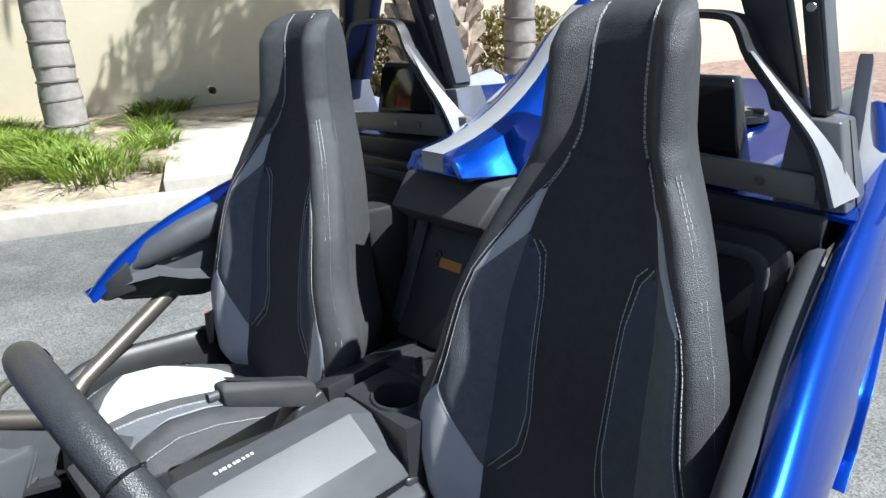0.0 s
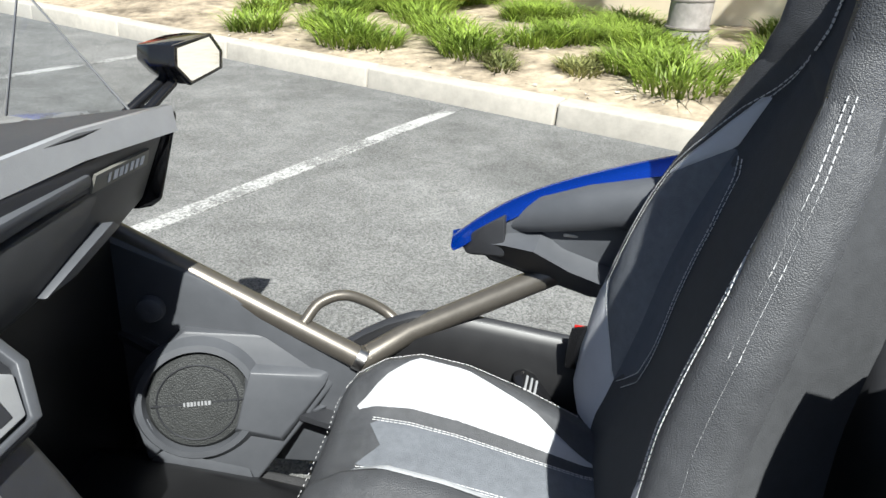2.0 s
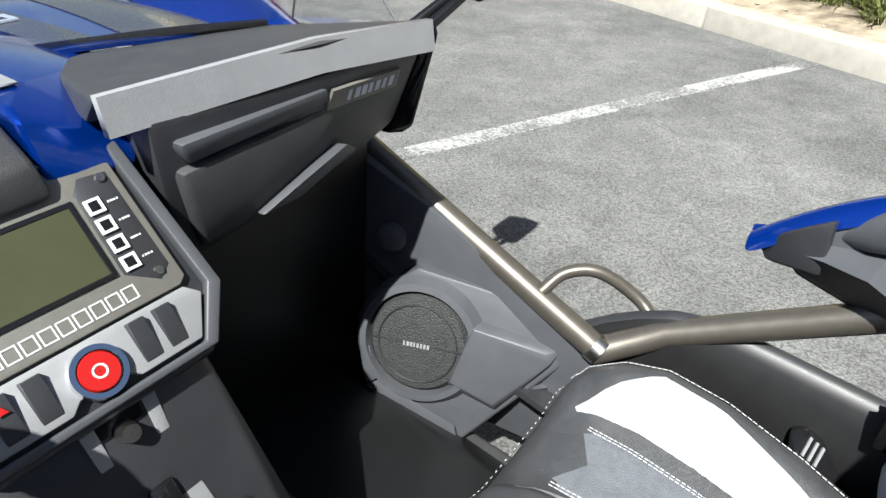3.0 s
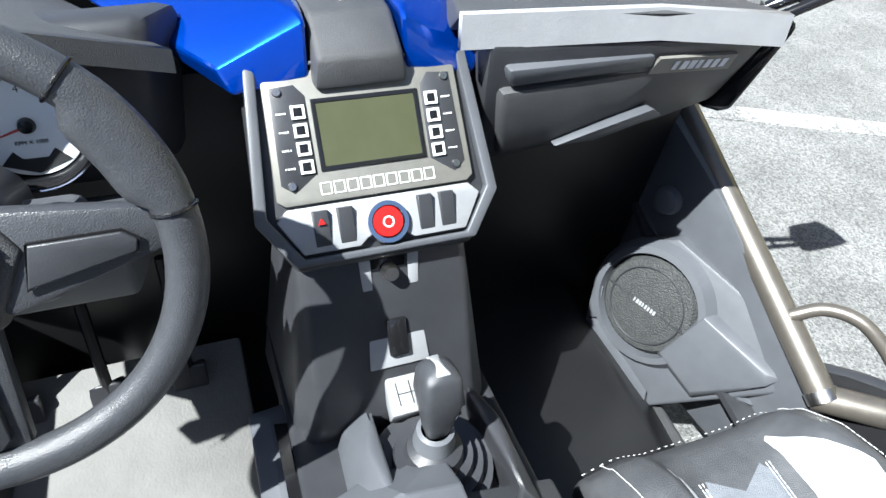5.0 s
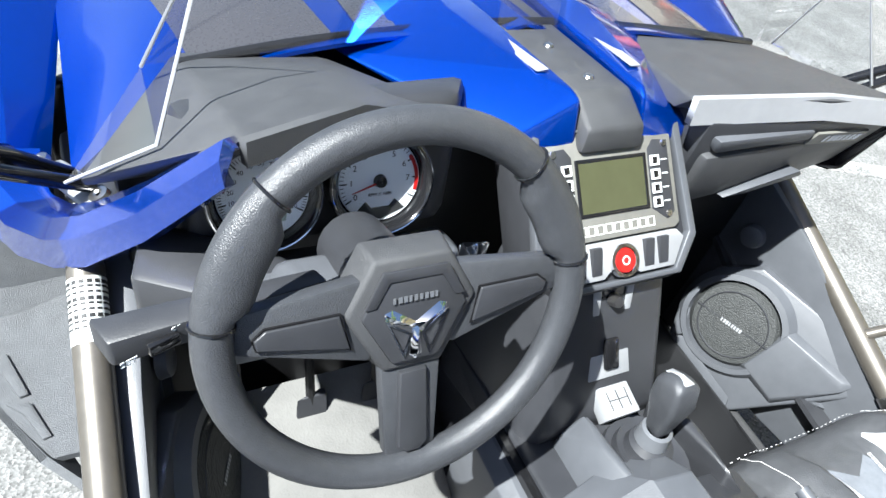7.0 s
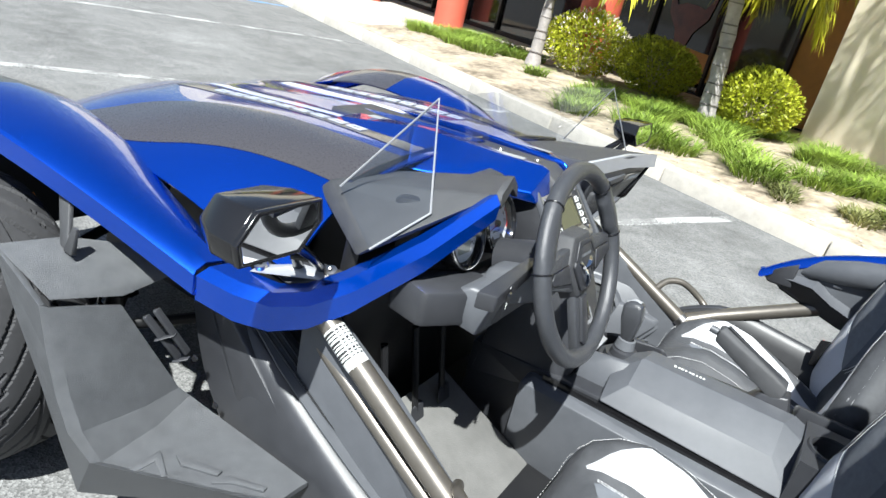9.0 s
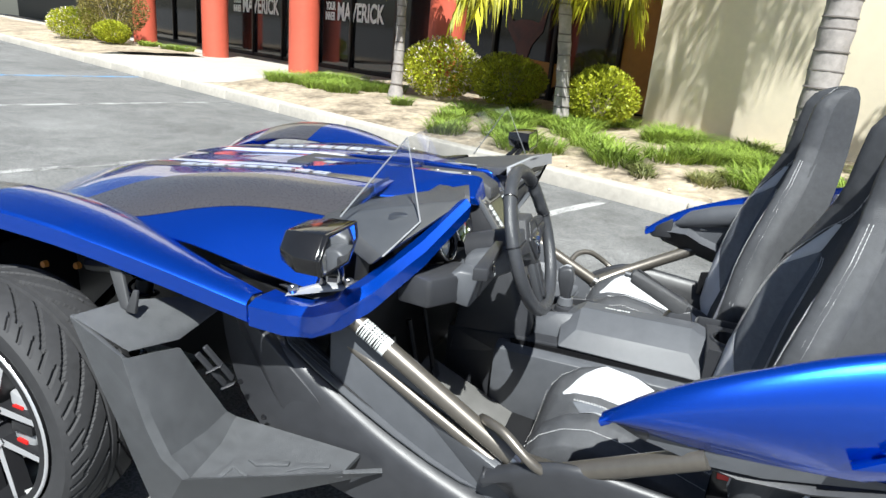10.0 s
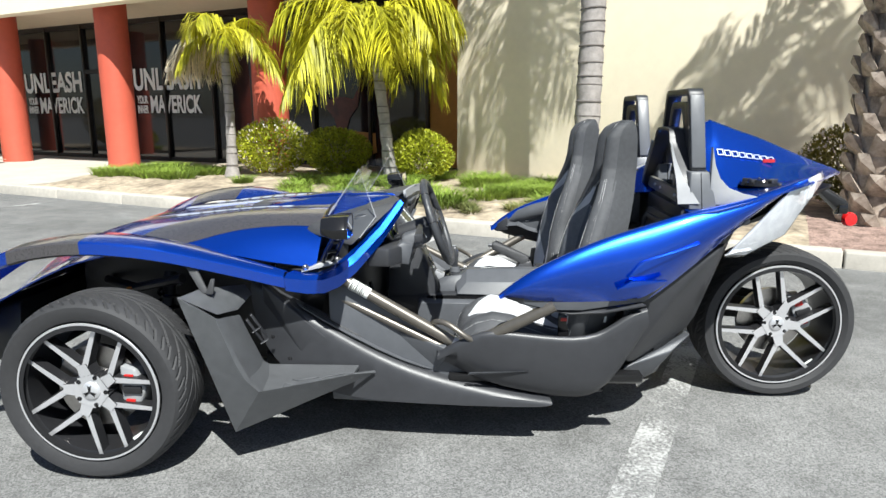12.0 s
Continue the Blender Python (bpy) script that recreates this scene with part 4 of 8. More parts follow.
for s in (-1, 1):
    rows = []
    for p in catmull([(x, yo, z) for x, yi, yo, z in WING], 4):
        yi = table4(WING, p.x)
        rows.append([(p.x, yi * s, p.z - 0.035), (p.x, (yi * 0.6 + p.y * 0.4) * s, p.z + 0.006), (p.x, (yi * 0.25 + p.y * 0.75) * s, p.z + 0.012), (p.x, (p.y - 0.006) * s, p.z + 0.002), (p.x + 0.002, p.y * s, p.z - 0.004), (p.x + 0.006, (p.y + 0.004) * s, p.z - 0.040), (p.x + 0.008, (p.y - 0.012) * s, p.z - 0.048)])
    sheet("front_wing", rows, [BLUE, DECAL], 0.006, car, "glossy blue front wing with satin black band", 0, 28, mats=lambda i, j: 1 if 7 <= i < 12 else 0)
    xs, cols = sorted(HOOD), []
    for k, y in enumerate(HOOD_Y):
        cols.append(catmull([(x, y, HOOD[x][k]) for x in xs], 8))
    skin = [catmull([c[i] for c in cols], 6) for i in range(len(cols[0]))]
    sheet("hood_half", [[(q.x, q.y * s, q.z) for q in row] for row in skin], BLUE, 0.006, car, "glossy blue hood with satin black graphics", 0)

    def hood_z(x, y):
        """Height of the hood's skin."""
        i = max(k for k in range(len(skin) - 1) if skin[k][0].x <= x or k == 0)
        t = (x - skin[i][0].x) / (skin[i + 1][0].x - skin[i][0].x)
        zs = []
        for row in (skin[i], skin[i + 1]):
            k = max(q for q in range(len(row) - 1) if row[q].y <= y or q == 0)
            f = (y - row[k].y) / (row[k + 1].y - row[k].y)
            zs.append(row[k].z + (row[k + 1].z - row[k].z) * f)
        return zs[0] + (zs[1] - zs[0]) * t + 0.0018

    a, b = catmull([(x, lo, 0) for x, lo, hi in HOOD_BAND], 6), catmull([(x, hi, 0) for x, lo, hi in HOOD_BAND], 6)
    rows = [[(p.x, (p.y + (q.y - p.y) * k / 14) * s, hood_z(p.x, p.y + (q.y - p.y) * k / 14)) for k in range(15)] for p, q in zip(a, b)]
    sheet("hood_band", rows, DECAL, 0.0012, car, "broad satin black band curving over the hood", 0)
    rows = [[(x, y * s, hood_z(x, y)) for y in (0.198, 0.212, 0.225, 0.238, 0.252)] for x in (-0.12 + 0.0205 * k for k in range(41))]
    sheet("letter_band", rows, DECAL, 0.0012, car, "satin black strip behind the hood lettering", 0)
    # pale flash and lettering bars
    rows = [[(x, y * s, hood_z(x, y)) for y in (y0, y0 + w)] for x, y0, w in ((-0.10, 0.12, 0.035), (0.0, 0.115, 0.038), (0.1, 0.115, 0.038), (0.2, 0.115, 0.034), (0.3, 0.115, 0.028), (0.4, 0.115, 0.018), (0.5, 0.115, 0.004))]
    sheet("hood_flash", rows, SILVER_DECAL, 0.002, car, "silver tapering flash on the hood", 0)
    for k in range(9):
        x = 0.02 + k * 0.058
        o = [(x, 0.21), (x + 0.045, 0.21), (x + 0.045, 0.238), (x, 0.238)]
        n = [(x + 0.008, 0.216), (x + 0.037, 0.216), (x + 0.037, 0.232), (x + 0.008, 0.232)]
        part("hood_letter_bar", ring([(a, b * s, hood_z(a, b) + 0.001) for a, b in o], [(a, b * s, hood_z(a, b) + 0.001) for a, b in n], (0, 0, 0.0025)), SILVER_DECAL, car, "silver outlined bar in place of a letter")
    # rear corner of the wing and the edge that climbs to the dash
    rows = [mir(r, s) for r in ([(0.645, 0.665, 0.698), (0.640, 0.735, 0.702), (0.637, 0.760, 0.690), (0.641, 0.762, 0.645), (0.646, 0.745, 0.637)],
                                [(0.690, 0.668, 0.690), (0.700, 0.715, 0.692), (0.708, 0.738, 0.678), (0.712, 0.738, 0.628), (0.716, 0.720, 0.620)],
                                [(0.735, 0.655, 0.688), (0.752, 0.690, 0.688), (0.765, 0.708, 0.672), (0.766, 0.706, 0.622), (0.762, 0.688, 0.613)],
                                [(0.775, 0.632, 0.700), (0.800, 0.655, 0.702), (0.816, 0.668, 0.684), (0.815, 0.664, 0.636), (0.806, 0.645, 0.627)],
                                [(0.830, 0.602, 0.742), (0.858, 0.620, 0.746), (0.874, 0.630, 0.727), (0.872, 0.625, 0.682), (0.862, 0.608, 0.673)],
                                [(0.925, 0.545, 0.834), (0.950, 0.558, 0.840), (0.966, 0.566, 0.824), (0.962, 0.560, 0.786), (0.950, 0.545, 0.778)],
                                [(1.006, 0.476, 0.930), (1.024, 0.488, 0.939), (1.038, 0.495, 0.927), (1.035, 0.491, 0.897), (1.022, 0.480, 0.890)])]
    if s > 0:      # the passenger's edge ends lower, under the dash end
        rows = [[(0.64 + (x - 0.64) * 0.5, y - 0.25 * max(0, y - 0.69), z) for x, y, z in r] for r in rows[:3]]
    sheet("wing_edge", rows, BLUE, 0.012, car, "glossy blue edge rising from wing to dash", 0, 24)
    # black gap panel and mirror foot
    part("hood_gap", hull(mir([(0.62, 0.62, 0.690), (0.74, 0.645, 0.684), (0.84, 0.59, 0.735), (0.70, 0.57, 0.71), (0.62, 0.58, 0.66), (0.86, 0.55, 0.70)], s), 0.004), PLASTIC_S, car)
    part("wing_side", hull(mir([(0.42, 0.58, 0.69), (0.64, 0.62, 0.67), (0.76, 0.58, 0.63), (0.50, 0.52, 0.45), (0.72, 0.55, 0.50), (0.46, 0.48, 0.66), (0.7, 0.5, 0.66)], s), 0.006), TUBEB, car, "black inner panel under the wing")
part("hood_spine", hull([(0.30, -0.085, 0.862), (0.30, 0.085, 0.862), (0.915, -0.045, 0.895), (0.915, 0.045, 0.895), (0.965, -0.045, 0.868), (0.965, 0.045, 0.868), (0.30, -0.085, 0.83), (0.30, 0.085, 0.83), (0.97, -0.05, 0.835), (0.97, 0.05, 0.835)], 0.006), PLASTIC, car, "grained black spine panel on the hood")
for x, z in ((0.78, 0.888), (0.881, 0.8935)):
    part("screw", lathe([(0.001, 0.003), (0.006, 0.003), (0.008, 0)], frame_at((x, 0.0, z), (-0.06, 0, 1)), 10, caps=False), STEEL, car)
part("front_nose", hull([(-0.8, -0.5, 0.30), (-0.8, 0.5, 0.30), (-0.8, -0.4, 0.46), (-0.8, 0.4, 0.46), (-0.5, -0.6, 0.25), (-0.5, 0.6, 0.25), (-0.5, -0.55, 0.54), (-0.5, 0.55, 0.54)], 0.03), TUBEB, car, "black nose under the hood")
part("engine_block", hull([(-0.3, -0.24, 0.2), (0.8, -0.24, 0.2), (-0.3, 0.24, 0.2), (0.8, 0.24, 0.2), (-0.3, -0.24, 0.7), (0.8, -0.24, 0.7), (-0.3, 0.24, 0.7), (0.8, 0.24, 0.7)], 0.02), TUBEB, car, "dark engine bay mass")
# blue twin horns beside the screen panel
for s in (-1, 1):
    p = mir([(0.40, 0.17, 0.868), (0.40, 0.085, 0.872), (0.64, 0.30, 0.848), (0.70, 0.285, 0.850), (0.62, 0.115, 0.902), (0.685, 0.122, 0.905), (0.62, 0.062, 0.898), (0.874, 0.088, 0.903), (0.922, 0.056, 0.902), (0.90, 0.048, 0.897), (0.86, 0.155, 0.853), (0.946, 0.142, 0.856), (0.958, 0.130, 0.832), (0.955, 0.052, 0.842), (0.938, 0.050, 0.896)], s)
    part("blue_horn", hull(p, 0.004), BLUE, car, "glossy blue wedge flanking the centre spine", 12)
    rows = [mir([(0.45, 0.092, 0.8805), (0.45, 0.118, 0.8795)], s), mir([(0.88, 0.066, 0.9055), (0.88, 0.084, 0.9045)], s)]
    sheet("horn_stripe", rows, PLASTIC_L, 0.0015, car, "grey stripe on the blue wedge", 0)

# windscreen: one wrapped clear sheet -----------------------------------------
rows = []
for t in range(13):
    k = t / 12
    y = -0.46 + 0.92 * k
    b = abs(y) / 0.46
    rows.append([(0.700 + 0.03 * b, y * 1.15, 0.868 - 0.012 * b * b), (0.775 + 0.03 * b * b, y * 1.06, 0.955), (0.850 + 0.012 * b * b, y * 1.01, 1.060 - 0.008 * b * b)])
ws = part("windscreen", grid([catmull(r, 3) for r in rows]), GLASS, car, "low clear acrylic windscreen", 60)
ws.visible_shadow = False
for s in (-1, 1):
    p = mir([(0.733, 0.532, 0.855), (0.862, 0.466, 1.053), (0.935, 0.535, 0.880), (0.886, 0.622, 0.812)], s)
    q = grid([[p[0], p[1]], [p[3], p[2]]])
    o = part("screen_wing", q, GLASS, ws, "clear side wing of the windscreen")
    o.visible_shadow = False
    part("wing_edge_line", tube([p[0], p[1], p[2], p[3]], 0.0022, 6), PLASTIC_L, ws)
part("screen_seal", tube([(0.72, -0.49, 0.85), (0.70, -0.3, 0.868), (0.695, 0, 0.885), (0.70, 0.3, 0.868), (0.72, 0.49, 0.85)], 0.008, 8, 4), GLOSS, car)

# mirrors -------------------------------------------------------------------
for s in (-1, 1):
    arm = part("mirror_arm", tube(mir([(0.745, 0.628, 0.722), (0.790, 0.700, 0.795), (0.842, 0.800, 0.862)], s), 0.010, 10, 4), GLOSS, car, "black forked mirror arm")
    part("arm_brace", tube(mir([(0.778, 0.606, 0.726), (0.822, 0.690, 0.790), (0.862, 0.790, 0.858)], s), 0.009, 10, 4), GLOSS, arm)
    for k in (0.35, 0.7):
        p, q = Vector((0.745, 0.628 * s, 0.722)).lerp(Vector((0.842, 0.80 * s, 0.862)), k), Vector((0.778, 0.606 * s, 0.726)).lerp(Vector((0.862, 0.79 * s, 0.858)), k)
        part("arm_web", tube([p, q], 0.006, 8), GLOSS, arm)
    part("mirror_foot", hull(mir([(0.665, 0.640, 0.692), (0.800, 0.580, 0.716), (0.675, 0.682, 0.692), (0.822, 0.612, 0.716), (0.735, 0.650, 0.722), (0.745, 0.615, 0.722)], s), 0.004), PLASTIC_L, car, "grey bolted mirror foot")
    for x, y, z in ((0.690, 0.662, 0.706), (0.797, 0.598, 0.722)):
        part("bolt", lathe([(0.003, 0.006), (0.006, 0.008), (0.012, 0.007), (0.013, 0)], frame_at((x, y * s, z), (0, 0.5 * s, 1)), 12, caps=False), STEEL, car)
    c = Vector((0.888, 0.840 * s, 0.894))
    # glass looks back and a little inwards
    mm = frame_at(c, Vector((1, -0.06 * s, 0.02)))
    o = [(-0.085, -0.038), (-0.095, 0.0), (-0.055, 0.045), (0.09, 0.040), (0.100, 0.0), (0.050, -0.048)]
    if s > 0:
        o = [(-x, y) for x, y in o]
    o = [(x * 0.84, y * 0.84) for x, y in o]
    back = [(x * 0.72, y * 0.75 + 0.004) for x, y in o]
    mid = [mm @ Vector((x * 1.02, y * 1.02, 0.0)) for x, y in o] + [mm @ Vector((x, y, -0.045)) for x, y in o] + [mm @ Vector((x, y, -0.085)) for x, y in back]
    head = part("mirror_housing", hull(mid, 0.004, 2), GLOSS, arm, "black faceted mirror housing")
    part("mirror_rim", ring([mm @ Vector((x * 1.03, y * 1.03, -0.002)) for x, y in o], [mm @ Vector((x * 0.90, y * 0.86, -0.002)) for x, y in o], mm.to_3x3() @ Vector((0, 0, 0.01)), 0.002), GLOSS, arm)
    part("mirror_glass", flatpoly(mm @ Matrix.Translation((0, 0, 0.0045)), [(x * 0.92, y * 0.88) for x, y in o], 0.002), MIRROR, arm, "reflecting mirror glass")

SHIFT = Vector((-0.008, 0, 0.004))
# dash ------------------------------------------------------------------------
for s in (-1, 1):
    top = mir([(0.690, 0.31, 0.836), (0.680, 0.49, 0.838), (0.890, 0.612, 0.806), (1.030, 0.470, 0.930), (0.990, 0.35, 0.934), (0.930, 0.178, 0.866)], s) if s < 0 else \
          mir([(0.72, 0.17, 0.868), (0.72, 0.50, 0.842), (0.90, 0.56, 0.835), (1.045, 0.475, 0.905), (1.012, 0.325, 0.910), (0.985, 0.10, 0.905)], s)
    low = [(x - 0.03, y, z - 0.03) for x, y, z in top]
    part("dash_top", hull(top + low, 0.008), PLASTIC, car, "grained black dash top")
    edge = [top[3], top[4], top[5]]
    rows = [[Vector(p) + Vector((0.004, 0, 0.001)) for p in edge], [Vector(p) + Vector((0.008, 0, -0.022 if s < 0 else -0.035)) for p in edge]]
    # passenger's lip in light grey: sunlight on the dark edge painted in
    sheet("dash_lip", rows, PLASTIC_L if s > 0 else PLASTIC, 0.012, car, "rear edge of the dash, paled for the sun on it" if s > 0 else "", 0)
# passenger side: glove box face with recess and badge bars
gb = part("glove_box", hull([(1.00, 0.13, 0.875), (1.035, 0.475, 0.872), (0.985, 0.475, 0.765), (0.965, 0.15, 0.70), (0.80, 0.13, 0.87), (0.80, 0.50, 0.86), (0.80, 0.49, 0.70), (0.80, 0.16, 0.66), (0.975, 0.40, 0.735)], 0.008), PLASTIC_S, car, "dark plastic passenger dash face")
part("glove_flap", hull([(1.005, 0.15, 0.82), (1.015, 0.34, 0.835), (0.99, 0.40, 0.775), (0.985, 0.34, 0.74), (0.982, 0.17, 0.72), (0.94, 0.15, 0.82), (0.94, 0.34, 0.83), (0.93, 0.33, 0.72), (0.93, 0.17, 0.70)], 0.008), PLASTIC, gb, "faceted grained flap")
part("glove_brow", hull([(1.013, 0.15, 0.852), (1.022, 0.33, 0.858), (1.004, 0.16, 0.825), (1.016, 0.335, 0.838), (0.95, 0.15, 0.85), (0.95, 0.33, 0.85)], 0.006), PLASTIC_G, gb)
part("glove_ridge", hull([(1.0, 0.235, 0.735), (1.02, 0.352, 0.785), (1.012, 0.375, 0.768), (0.99, 0.30, 0.728), (0.96, 0.24, 0.73), (0.96, 0.36, 0.77)], 0.003), PLASTIC_G, gb)
mb = frame_at((1.018, 0.386, 0.843), (0.9, -0.06, -0.38))
part("badge", flatpoly(mb, [(-0.055, -0.013), (0.055, -0.013), (0.052, 0.013), (-0.052, 0.013)], 0.004), GUN, gb, "small metal badge with plain bars")
part("badge_bars", bars(mb @ Matrix.Translation((0, 0, 0.004)), -0.028, -0.007, 0.075, 0.014, 7), SILVER_DECAL, gb)
part("dash_end", hull([(1.045, 0.478, 0.905), (1.05, 0.495, 0.89), (0.985, 0.505, 0.74), (0.83, 0.55, 0.82), (0.83, 0.50, 0.72), (0.965, 0.475, 0.74), (0.90, 0.55, 0.82), (1.0, 0.50, 0.75)], 0.01), GLOSS, car, "gloss black dash end cap")

def mpoly(m, pts, z0, z1, width=0.002):
    return prism([m @ Vector((x, y, z0)) for x, y in pts], m.to_3x3() @ Vector((0, 0, z1 - z0)), width)


def words(text, m, size, mat, parent):
    """Flat lettering, centred on the matrix."""
    c = bpy.data.curves.new("words", "FONT")
    c.body, c.size, c.extrude, c.align_x, c.align_y = text, size, 0.0003, "CENTER", "CENTER"
    tmp = new("words_tmp", c)
    bpy.context.view_layer.update()
    me = bpy.data.meshes.new_from_object(tmp.evaluated_get(bpy.context.evaluated_depsgraph_get()))
    bpy.data.objects.remove(tmp)
    bm = bmesh.new()
    bm.from_mesh(me)
    bpy.data.meshes.remove(me)
    bmesh.ops.transform(bm, matrix=m, verts=bm.verts)
    return part("lettering", bm, mat, parent)


SHIFT = Vector((0, 0.02, 0.027))
# driver gauges ---------------------------------------------------------------
gn = Vector((0.95, 0.0, 0.30))
bin_ = part("gauge_binnacle", hull([(0.88, -0.55, 0.70), (0.88, -0.20, 0.70), (0.945, -0.54, 0.71), (0.945, -0.24, 0.71), (0.84, -0.54, 0.85), (0.84, -0.18, 0.86), (0.905, -0.53, 0.86), (0.905, -0.22, 0.87)], 0.015), PLASTIC_S, car, "dark gauge binnacle below the dash edge")
for y, kind in ((-0.462, "speed"), (-0.334, "rev")):
    mg = frame_at((0.956, y, 0.797), gn) @ Matrix.Scale(0.88, 4)
    g = part("gauge", lathe([(0.068, -0.02), (0.069, 0.018), (0.064, 0.022), (0.060, 0.018), (0.056, 0.0), (0.0005, 0.0)], mg, 48, caps=False), GLOSS, car, "round gauge in a gloss black bezel")
    part("bezel", lathe([(0.0615, 0.018), (0.0675, 0.021), (0.069, 0.016), (0.0615, 0.014)], mg, 48, caps=False), CHROME, g)
    part("dial", lathe([(0.0005, 0.004), (0.054, 0.004), (0.055, 0.001)], mg, 48, caps=False), DIAL, g, "white dial face")
    tk = bmesh.new()
    lo, hi = (210, -30)
    nbig = 12 if kind == "speed" else 8
    for i in range(nbig * 5 + 1):
        a = radians(lo + (hi - lo) * i / (nbig * 5))
        r0, w = (0.044, 0.0009) if i % 5 == 0 else (0.048, 0.0004)
        d, e = Vector((math.cos(a), math.sin(a))), Vector((-math.sin(a), math.cos(a)))
        join(tk, flatpoly(mg @ Matrix.Translation((0, 0, 0.0042)), [tuple(d * r0 + e * w), tuple(d * 0.053 + e * w), tuple(d * 0.053 - e * w), tuple(d * r0 - e * w)], 0.0004))
    part("tick_marks", tk, INK, g)
    nums = bmesh.new()
    values = [str(v) for v in range(0, 121, 10)] if kind == "speed" else [str(v) for v in range(8)]
    for i, tx in enumerate(values):
        a = radians(lo + (hi - lo) * i / (len(values) - (1 if kind == "speed" else 0) if kind == "speed" else 8))
        c = bpy.data.curves.new("num", "FONT")
        c.body, c.size, c.extrude, c.align_x, c.align_y = tx, 0.011 if kind == "rev" else 0.008, 0.0002, "CENTER", "CENTER"
        tmp = new("num_tmp", c)
        bpy.context.view_layer.update()
        me = bpy.data.meshes.new_from_object(tmp.evaluated_get(bpy.context.evaluated_depsgraph_get()))
        bpy.data.objects.remove(tmp)
        me.transform(mg @ Matrix.Translation((math.cos(a) * 0.038, math.sin(a) * 0.038, 0.0045)))
        nums.from_mesh(me)
        bpy.data.meshes.remove(me)
    part("numerals", nums, INK, g)
    if kind == "rev":
        pts = []
        for i in range(9):
            a = radians(hi + 10 + i * 7)
            pts.append((math.cos(a) * 0.053, math.sin(a) * 0.053))
        for i in range(8, -1, -1):
            a = radians(hi + 10 + i * 7)
            pts.append((math.cos(a) * 0.048, math.sin(a) * 0.048))
        part("red_zone", flatpoly(mg @ Matrix.Translation((0, 0, 0.0043)), pts, 0.0004), RED, g)
        words("RPM X 1000", mg @ Matrix.Translation((0, -0.018, 0.0045)), 0.0062, INK, g)
        part("dark_foot", flatpoly(mg @ Matrix.Translation((0, 0, 0.0043)), [(-0.034, -0.04), (-0.02, -0.026), (-0.012, -0.035), (0.012, -0.035), (0.02, -0.026), (0.034, -0.04), (0.0, -0.052)], 0.0004), INK, g)
    else:
        part("lcd", flatpoly(mg @ Matrix.Translation((0, 0, 0.0044)), [(-0.024, -0.036), (0.024, -0.036), (0.028, -0.012), (-0.024, -0.012)], 0.0008), LCDG, g, "pale green digital window")
    a = radians(198)
    part("needle", tube([mg @ Vector((0, 0, 0.009)), mg @ Vector((math.cos(a) * 0.040, math.sin(a) * 0.040, 0.008))], [0.0014, 0.0006], 6), RED, g)
    part("needle_cap", lathe([(0.0005, 0.013), (0.007, 0.012), (0.009, 0.005)], mg, 20, caps=False), GLOSS, g)
    gl = part("gauge_glass", lathe([(0.0005, 0.0165), (0.060, 0.0165)], mg, 40, caps=False), GLASS, g)
    gl.visible_shadow = False
part("gauge_shelf", hull([(1.00, -0.54, 0.715), (1.00, -0.24, 0.715), (1.075, -0.50, 0.735), (1.075, -0.27, 0.735), (0.92, -0.54, 0.68), (0.92, -0.22, 0.68), (1.06, -0.52, 0.655), (1.06, -0.27, 0.655), (1.03, -0.53, 0.748), (1.03, -0.26, 0.748)], 0.012), PLASTIC_G, car, "slate plastic shroud below the gauges")
part("column_shroud", hull([(1.02, -0.47, 0.765), (1.02, -0.29, 0.765), (1.14, -0.44, 0.80), (1.14, -0.32, 0.80), (1.02, -0.49, 0.68), (1.02, -0.28, 0.68), (1.14, -0.45, 0.74), (1.14, -0.31, 0.74)], 0.014), PLASTIC_G, car, "slate plastic steering column shroud")
part("switch_recess", hull([(0.985, -0.60, 0.665), (1.075, -0.46, 0.665), (0.985, -0.60, 0.735), (1.075, -0.46, 0.735), (0.90, -0.58, 0.66), (0.90, -0.46, 0.66), (0.90, -0.58, 0.74), (1.0, -0.44, 0.74)], 0.01), PLASTIC_S, car)
sd, sb = Vector((0.010, -0.185, -0.012)), Vector((1.095, -0.44, 0.796))
sv = Vector((0.93, 0.37, 0)) * 0.017
st = part("stalk", hull([sb + q for q in (sv * 0.6 + Vector((0, 0, 0.012)), -sv * 0.6 + Vector((0, 0, 0.012)), sv * 0.6 - Vector((0, 0, 0.012)), -sv * 0.6 - Vector((0, 0, 0.012)))] + [sb + sd + q for q in (sv + Vector((0, 0, 0.014)), -sv + Vector((0, 0, 0.014)), sv - Vector((0, 0, 0.016)), -sv - Vector((0, 0, 0.016)))], 0.004), PLASTIC_S, car, "black control stalk with small white marks")
msw = frame_at(sb + sd * 0.78 + sv * 0.96 + Vector((0, 0, 0.001)), sv, (0, 0, 1))
part("stalk_switch", mpoly(msw, [(-0.014, -0.007), (0.012, -0.007), (0.012, 0.005), (-0.014, 0.005)], 0, 0.006, 0.001), GLOSS, st)


